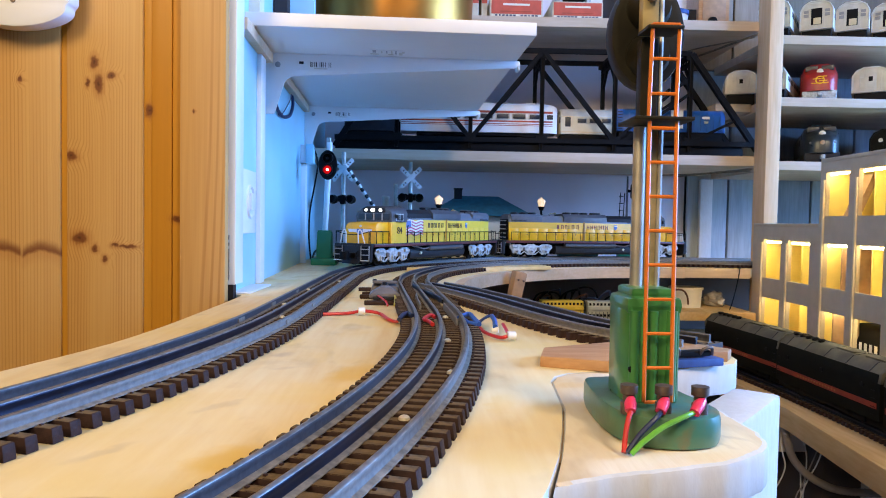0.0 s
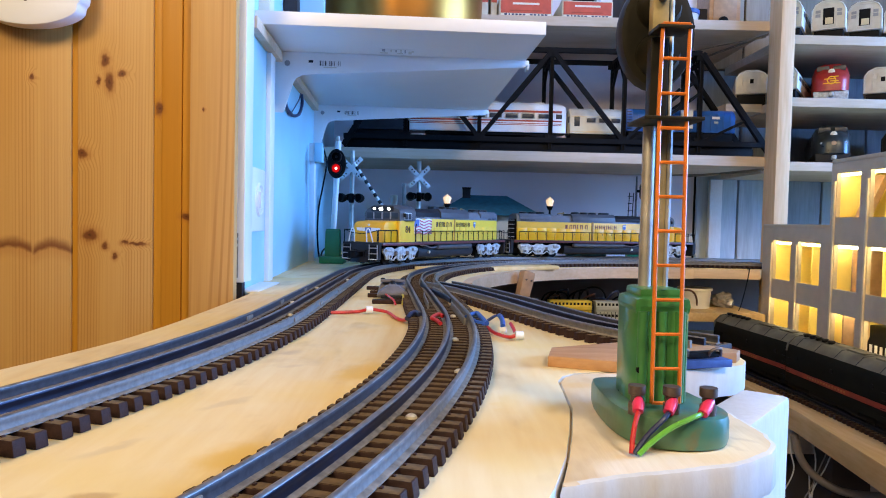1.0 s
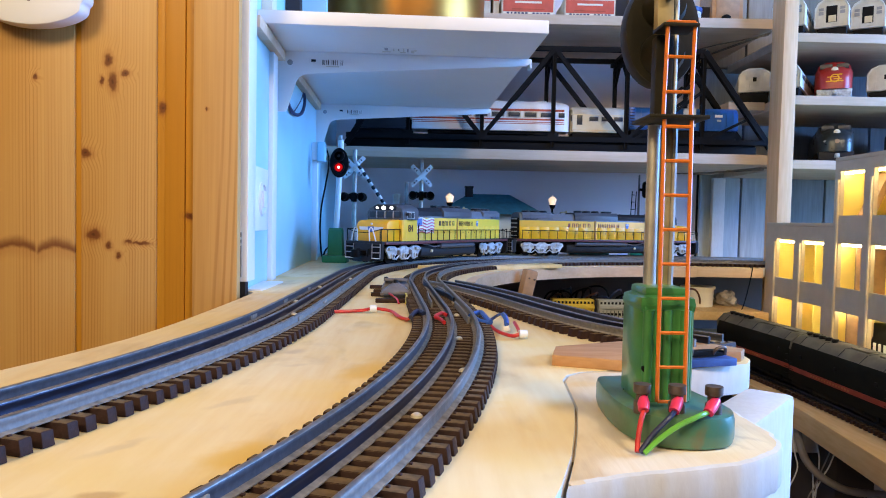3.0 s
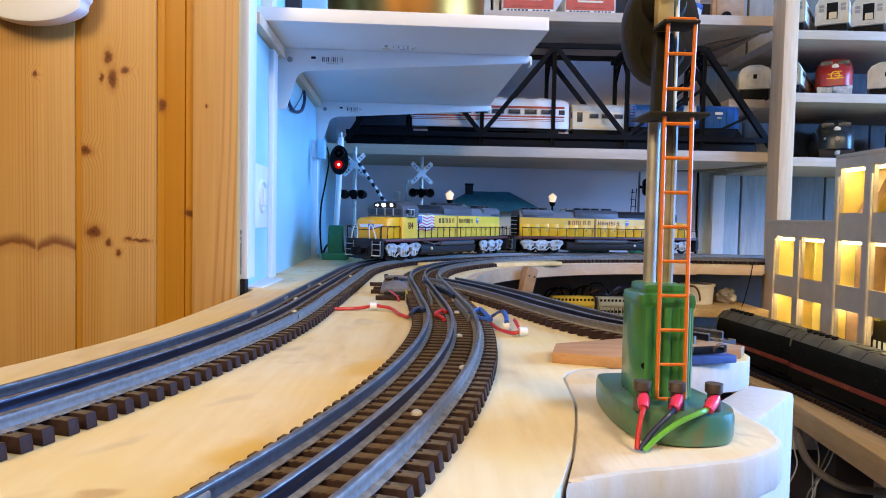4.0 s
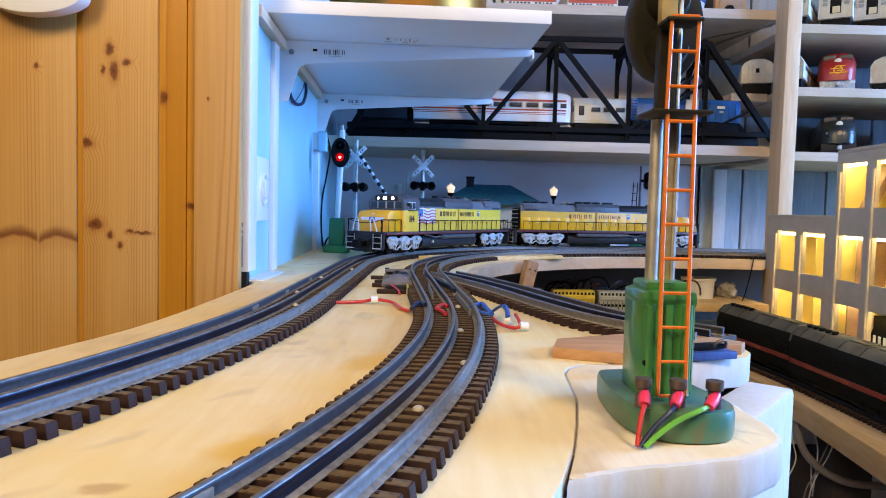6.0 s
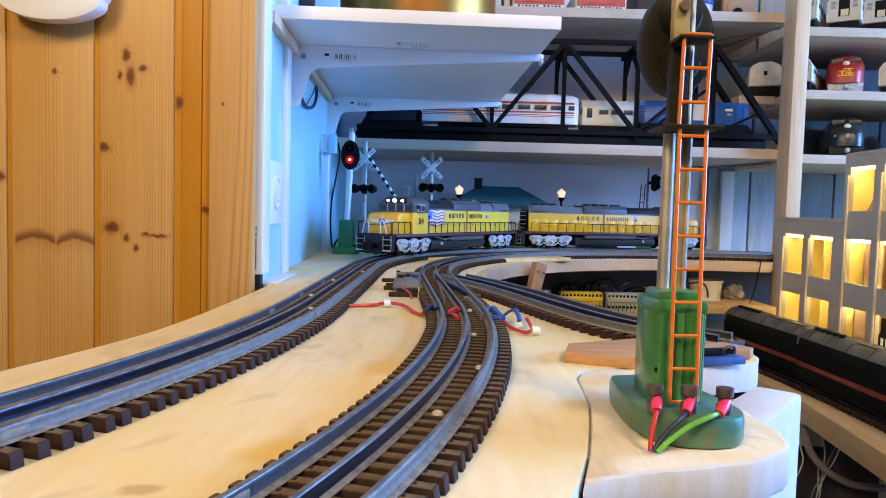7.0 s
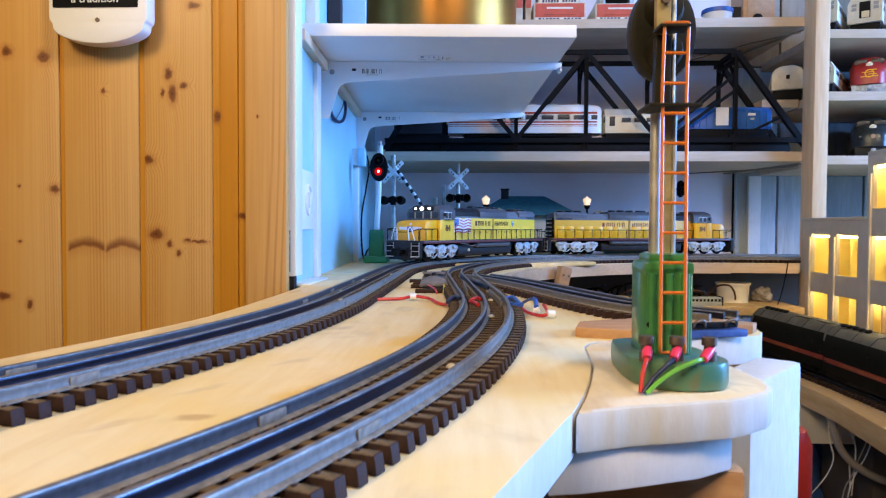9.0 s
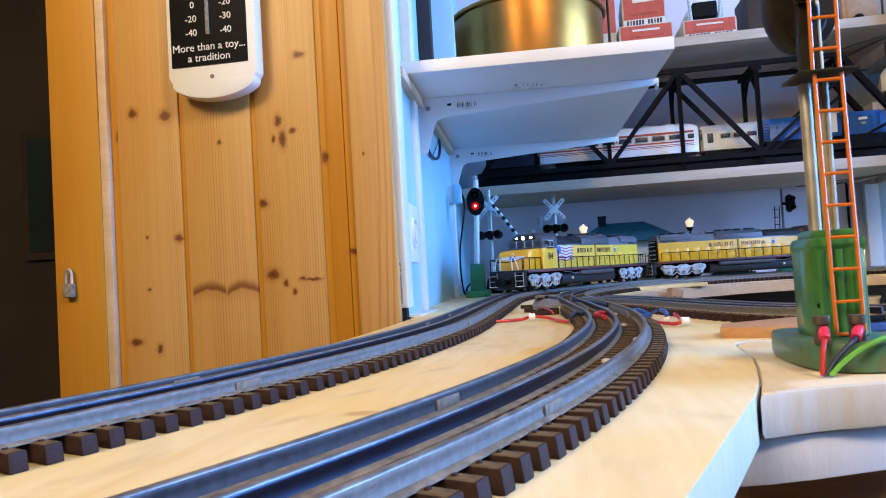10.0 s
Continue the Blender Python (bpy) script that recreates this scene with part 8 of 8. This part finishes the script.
part("stair", prism(B(), [(0.020, 0.245), (0.030, 0.245), (0.062, 0.318), (0.052, 0.318)], 0.236, 0.262, "X"), M["copper_tan"], bl)
for cols, zs in ((low_cols, (0.2110, 0.1150)), (high_cols, (0.3185, 0.2110, 0.1150))):
    for x0, x1 in cols:
        for z in zs:
            holder = part("lamp_holder", box(B(), ((x0 + x1) / 2 - 0.021, 0.0140, z + 0.0045), (x1 - x0 + 0.004, 0.010, 0.002), 0.0004), M["facade_trim"], bl)
            part("light_strip", box(B(), ((x0 + x1) / 2 - 0.021, 0.0130, z), (x1 - x0, 0.005, 0.0036), 0.0009), M["lamp_strip"], holder, "glowing strip lamp")
inner = coach("box_car", pose(0.668, 0.952, -0.155, 0, 0, 90), 0.30, M["black"], "black model car standing inside the building", (), windows=0, h=0.07)
for s in (-1, 1):
    for k in range(9):
        part("letter_bar", box(B(), (0.07 - k * 0.012, s * 0.0296, 0.058), (0.006, 0.0006, 0.011)), M["white"], inner)

# ---- dark train on the lower track ----
for cx, cy, ang in ((0.5235, 0.871, 91.5), (0.5140, 1.0925, 95.0), (0.5215, 0.638, 89.0)):
    o = thing("passenger_car", pose(cx, cy, -0.1504, 0, 0, ang) @ Matrix.Diagonal((1, 0.95, 0.80, 1)), "black model passenger car with a dull red side stripe", "model train", "black passenger cars")
    w, h, z0, ln = 0.060, 0.080, 0.016, 0.221
    sec = [(-w / 2, z0), (w / 2, z0), (w / 2, z0 + h * 0.62), (w * 0.45, z0 + h * 0.82), (w * 0.28, z0 + h * 0.96), (0, z0 + h), (-w * 0.28, z0 + h * 0.96), (-w * 0.45, z0 + h * 0.82), (-w / 2, z0 + h * 0.62)]
    bd = part("body", prism(B(), sec, -ln / 2, ln / 2, "X", bevel=0.003), M["loco_green"], o)
    part("roof", prism(B(), [(-w * 0.46, z0 + h * 0.815), (w * 0.46, z0 + h * 0.815), (w * 0.285, z0 + h * 0.972), (0, z0 + h * 1.012), (-w * 0.285, z0 + h * 0.972)], -ln / 2 + 0.002, ln / 2 - 0.002, "X", bevel=0.001), M["olive_roof"], bd, "dark olive roof, lighter than the sides")
    for s in (-1, 1):
        part("stripe", box(B(), (0, s * (w / 2 + 0.0003), z0 + h * 0.26), (ln * 0.96, 0.0008, 0.0080)), M["stripe_dull"], bd, "dull red stripe")
        for k in range(3):
            part("port_hole", lathe(B(), [(0.0, s * (w / 2)), (0.0035, s * (w / 2)), (0.0035, s * (w / 2 + 0.0012)), (0.0, s * (w / 2 + 0.0012))], (-0.08 + 0.08 * k, 0, z0 + h * 0.56), 10, "Y"), M["black"], bd)
        for k in range(14):
            part("letter_bar", box(B(), (-0.03 + k * 0.0062, s * (w / 2 + 0.0008), z0 + h * 0.26), (0.0030, 0.0006, 0.0030)), M["stripe_gold"], bd)
        tk = part("truck", box(B(), (s * 0.085, 0, 0.010), (0.064, 0.042, 0.014), 0.003), M["black"], o)
        for dx in (-0.02, 0.02):
            for q in (-1, 1):
                part("wheel", lathe(B(), [(0.0, q * 0.0145), (0.009, q * 0.0145), (0.009, q * 0.018), (0.0, q * 0.018)], (s * 0.085 + dx, 0, 0.009), 14, "Y"), M["loco_dark"], tk)
        e = s * ln / 2
        part("diaphragm", prism(B(), [(-w * 0.30, z0), (w * 0.30, z0), (w * 0.30, z0 + h * 0.74), (w * 0.20, z0 + h * 0.82), (-w * 0.20, z0 + h * 0.82), (-w * 0.30, z0 + h * 0.74)], min(e, e + s * 0.0035), max(e, e + s * 0.0035), "X"), M["black"], o)
        part("roof_lip", prism(B(), [(-w * 0.50, z0 + h * 0.66), (-w * 0.465, z0 + h * 0.83), (-w * 0.29, z0 + h * 0.985), (0, z0 + h * 1.028), (w * 0.29, z0 + h * 0.985), (w * 0.465, z0 + h * 0.83), (w * 0.50, z0 + h * 0.66), (w * 0.44, z0 + h * 0.66), (0, z0 + h * 0.90), (-w * 0.44, z0 + h * 0.66)], min(e, e - s * 0.004), max(e, e - s * 0.004), "X"), M["olive_roof"], bd)
        # ladder irons and a door outline near each end
        for k in range(4):
            part("grab_iron", box(B(), (e - 0.010 * s, w / 2 + 0.0006, z0 + h * (0.10 + 0.14 * k)), (0.008, 0.0010, 0.0008)), M["black"], bd)
            part("grab_iron", box(B(), (e - 0.010 * s, -w / 2 - 0.0006, z0 + h * (0.10 + 0.14 * k)), (0.008, 0.0010, 0.0008)), M["black"], bd)
    for k in range(5):
        part("roof_seam", prism(B(), [(-w * 0.462, z0 + h * 0.820), (-w * 0.287, z0 + h * 0.977), (0, z0 + h * 1.0185), (w * 0.287, z0 + h * 0.977), (w * 0.462, z0 + h * 0.820), (0, z0 + h * 0.90)], -0.088 + 0.044 * k - 0.0007, -0.088 + 0.044 * k + 0.0007, "X"), M["loco_dark"], bd)
    for k, (x, wd) in enumerate(((-0.052, 0.050), (0.030, 0.060))):
        part("tool_box", box(B(), (x, 0, 0.0095), (wd, 0.046, 0.011), 0.002), M["black"], o)
    part("skirt", box(B(), (0, 0, 0.012), (0.10, 0.05, 0.010), 0.002), M["black"], o)
    for k in range(7):
        zr = z0 + h * 0.985
        if k < 5:
            part("roof_vent", lathe(B(), [(0.0, zr), (0.0042, zr), (0.0042, zr + 0.0035), (0.0052, zr + 0.0040), (0.0046, zr + 0.0058), (0.0, zr + 0.0062)], (0.040 + 0.0145 * k, 0.006, 0), 12), M["black"], o)
        else:
            part("roof_hatch", box(B(), (-0.075 + 0.055 * (k - 5), 0.004, zr + 0.0012), (0.034, 0.016, 0.003), 0.001), M["olive_roof"], o)

# ---- clutter on the shelf below the bench ----
for x, mt, label in ((0.2348, "yellow_block", "yellow terminal block with rows of holes"), (0.3162, "grey_block", "grey terminal block with rows of holes"), (0.3976, "grey_block", "grey terminal block with rows of holes")):
    o = thing("terminal_block", pose(x, 1.2430, -0.094, 0, 0, 2) @ Matrix.Scale(1.14, 4), label, "terminal block", "terminal blocks")
    part("body", box(B(), (0, 0, 0.015), (0.066, 0.022, 0.030), 0.0015), M[mt], o)
    part("ridge", box(B(), (0, -0.003, 0.0195), (0.065, 0.022, 0.006), 0.0008), M[mt], o)
    part("end_plate", box(B(), (0.0335, -0.001, 0.0155), (0.0016, 0.026, 0.031), 0.0004), M["loco_dark"], o)
    for k in range(11):
        part("divider", box(B(), (-0.0318 + k * 0.0060, -0.0112, 0.0075), (0.0007, 0.0012, 0.013)), M["loco_dark"], o)
        for z in (0.0085, 0.0255):
            part("hole", box(B(), (-0.0288 + k * 0.0058, -0.0116 if z < 0.02 else -0.0106, z), (0.0032, 0.0018, 0.0036)), M["black"], o)
tb = thing("plastic_tub", pose(0.4800, 1.3040, -0.0745) @ Matrix.Scale(1.10, 4), "cream plastic tub with a rim on the lower shelf", "tub")
part("pot", lathe(B(), [(0.0, 0.0), (0.0245, 0.0), (0.0262, 0.029), (0.0285, 0.0295), (0.0285, 0.0335), (0.0258, 0.0335), (0.0240, 0.005), (0.0, 0.003)], seg=28), M["tub"], tb)
bag = thing("plastic_bag", pose(0.5400, 1.3150, -0.0745) @ Matrix.Scale(1.16, 4), "crumpled clear plastic bag of small parts", "bag")
bm = bmesh.new()
bmesh.ops.create_icosphere(bm, subdivisions=4, radius=0.016)
for v in bm.verts:
    v.co *= 1 + 0.45 * noise.noise(v.co * 90) + 0.2 * noise.noise(v.co * 260)
    v.co.z = max(0.0, v.co.z * 0.8 + 0.011)
part("bag", bm, M["plastic_clear"], bag)
random.seed(11)
for n in range(20):
    x0 = 0.190 + 0.0125 * n
    col = ("black", "black", "wire_navy", "black", "wire_brown")[n % 5]
    o = thing("loose_cable", pose(0, 0, 0), "dark cable looped over the terminal blocks", "cable", "tangled cables under the bench")
    y0, lift = 1.280 + random.uniform(0, 0.03), random.uniform(0.036, 0.056)
    dx = random.uniform(-0.045, 0.055)
    pts = [(x0, y0 + 0.03, -0.0923), (x0 + dx * 0.2, y0, -0.094 + lift * 0.8), (x0 + dx * 0.6, 1.252 + random.uniform(-0.01, 0.01), -0.094 + lift), (x0 + dx, 1.262 + random.uniform(-0.006, 0.02), -0.094 + lift * random.uniform(0.65, 0.9)), (x0 + dx * 1.3, y0 + 0.02, -0.0923)]
    part("cable", tube(B(), smooth_path(pts, 6), 0.0018, 6), M[col], o)
plugs = thing("black_plug", pose(0.372, 1.282, -0.094), "black mains plug lying among the cables", "plug")
part("body", box(B(), (0, 0, 0.018), (0.026, 0.020, 0.036), 0.005, top=0.8), M["black"], plugs)
part("cord", tube(B(), smooth_path([(0.0, 0.0, 0.036), (0.006, 0.0, 0.044), (0.020, 0.010, 0.030), (0.028, 0.020, 0.002)], 5), 0.002, 6), M["black"], plugs)
strut = thing("hanging_cable", pose(0, 0, 0), "thin black cable hanging from the bench edge", "cable")
part("cable", tube(B(), smooth_path([(0.5610, 1.2680, 0.0010), (0.5595, 1.2560, 0.0010), (0.5540, 1.2530, -0.026), (0.5450, 1.2500, -0.060), (0.5390, 1.2470, -0.0735)], 5), 0.0010, 6), M["black"], strut)

# ---- below the lower bench ----
hs = thing("corrugated_hose", pose(0, 0, 0), "grey corrugated hose looping under the bench", "hose")
hp = smooth_path([(0.4820, 0.93, -0.192), (0.4851, 0.93, -0.2092), (0.4938, 0.93, -0.2336), (0.5099, 0.93, -0.2533), (0.5319, 0.93, -0.2683), (0.5591, 0.93, -0.2785), (0.6074, 0.93, -0.2821), (0.70, 0.93, -0.284)], 16)
part("hose", tube(B(), hp, [0.0049 + 0.0005 * (i % 2) for i in range(len(hp))], 12), M["hose_grey"], hs)
for pts, mt in (
        ([(0.500, 0.96, -0.192), (0.5024, 0.96, -0.200), (0.5094, 0.96, -0.234), (0.5207, 0.96, -0.2576), (0.524, 0.96, -0.30)], "wire_white"),
        ([(0.518, 0.96, -0.192), (0.5201, 0.96, -0.210), (0.5282, 0.96, -0.2337), (0.5301, 0.96, -0.2574), (0.526, 0.96, -0.31)], "wire_white"),
        ([(0.548, 0.945, -0.192), (0.545, 0.945, -0.2214), (0.536, 0.945, -0.2494), (0.5251, 0.945, -0.2695), (0.5146, 0.945, -0.2992), (0.508, 0.945, -0.36)], "wire_white"),
        ([(0.545, 0.95, -0.192), (0.5405, 0.95, -0.2255), (0.5285, 0.95, -0.2575), (0.5193, 0.95, -0.2816), (0.5107, 0.95, -0.2993), (0.500, 0.95, -0.36)], "hose_grey"),
        ([(0.490, 0.96, -0.192), (0.4953, 0.96, -0.2343), (0.5002, 0.96, -0.2581), (0.4903, 0.96, -0.2838), (0.470, 0.96, -0.31)], "wire_white")):
    o = thing("white_cable", pose(0, 0, 0), "thin pale cable hanging below the lower bench", "cable", "pale cables under the bench")
    part("cable", tube(B(), smooth_path(pts, 6), 0.0010, 6), M[mt], o)
rb = thing("red_canister", pose(0.3190, 0.70, -0.885), "tall narrow red canister standing under the bench", "canister")
part("body", lathe(B(), [(0.0, 0.0), (0.026, 0.0), (0.028, 0.004), (0.028, 0.726), (0.022, 0.742), (0.012, 0.748), (0.0, 0.749)], seg=24), M["red"], rb)
part("band", lathe(B(), [(0.0285, 0.62), (0.0290, 0.62), (0.0290, 0.64), (0.0285, 0.64), (0.0285, 0.62)], seg=24, cap=False), M["white"], rb)
bb = thing("blue_bag", pose(0.53, 1.16, -0.9), "crumpled blue bag under the lower bench", "bag")
bm = bmesh.new()
bmesh.ops.create_icosphere(bm, subdivisions=4, radius=0.16)
for v in bm.verts:
    v.co *= 1 + 0.3 * noise.noise(v.co * 14) + 0.1 * noise.noise(v.co * 45)
    v.co.z = max(0.0, v.co.z * 1.9 + 0.31)
part("bag", bm, M["blue_fabric"], bb)
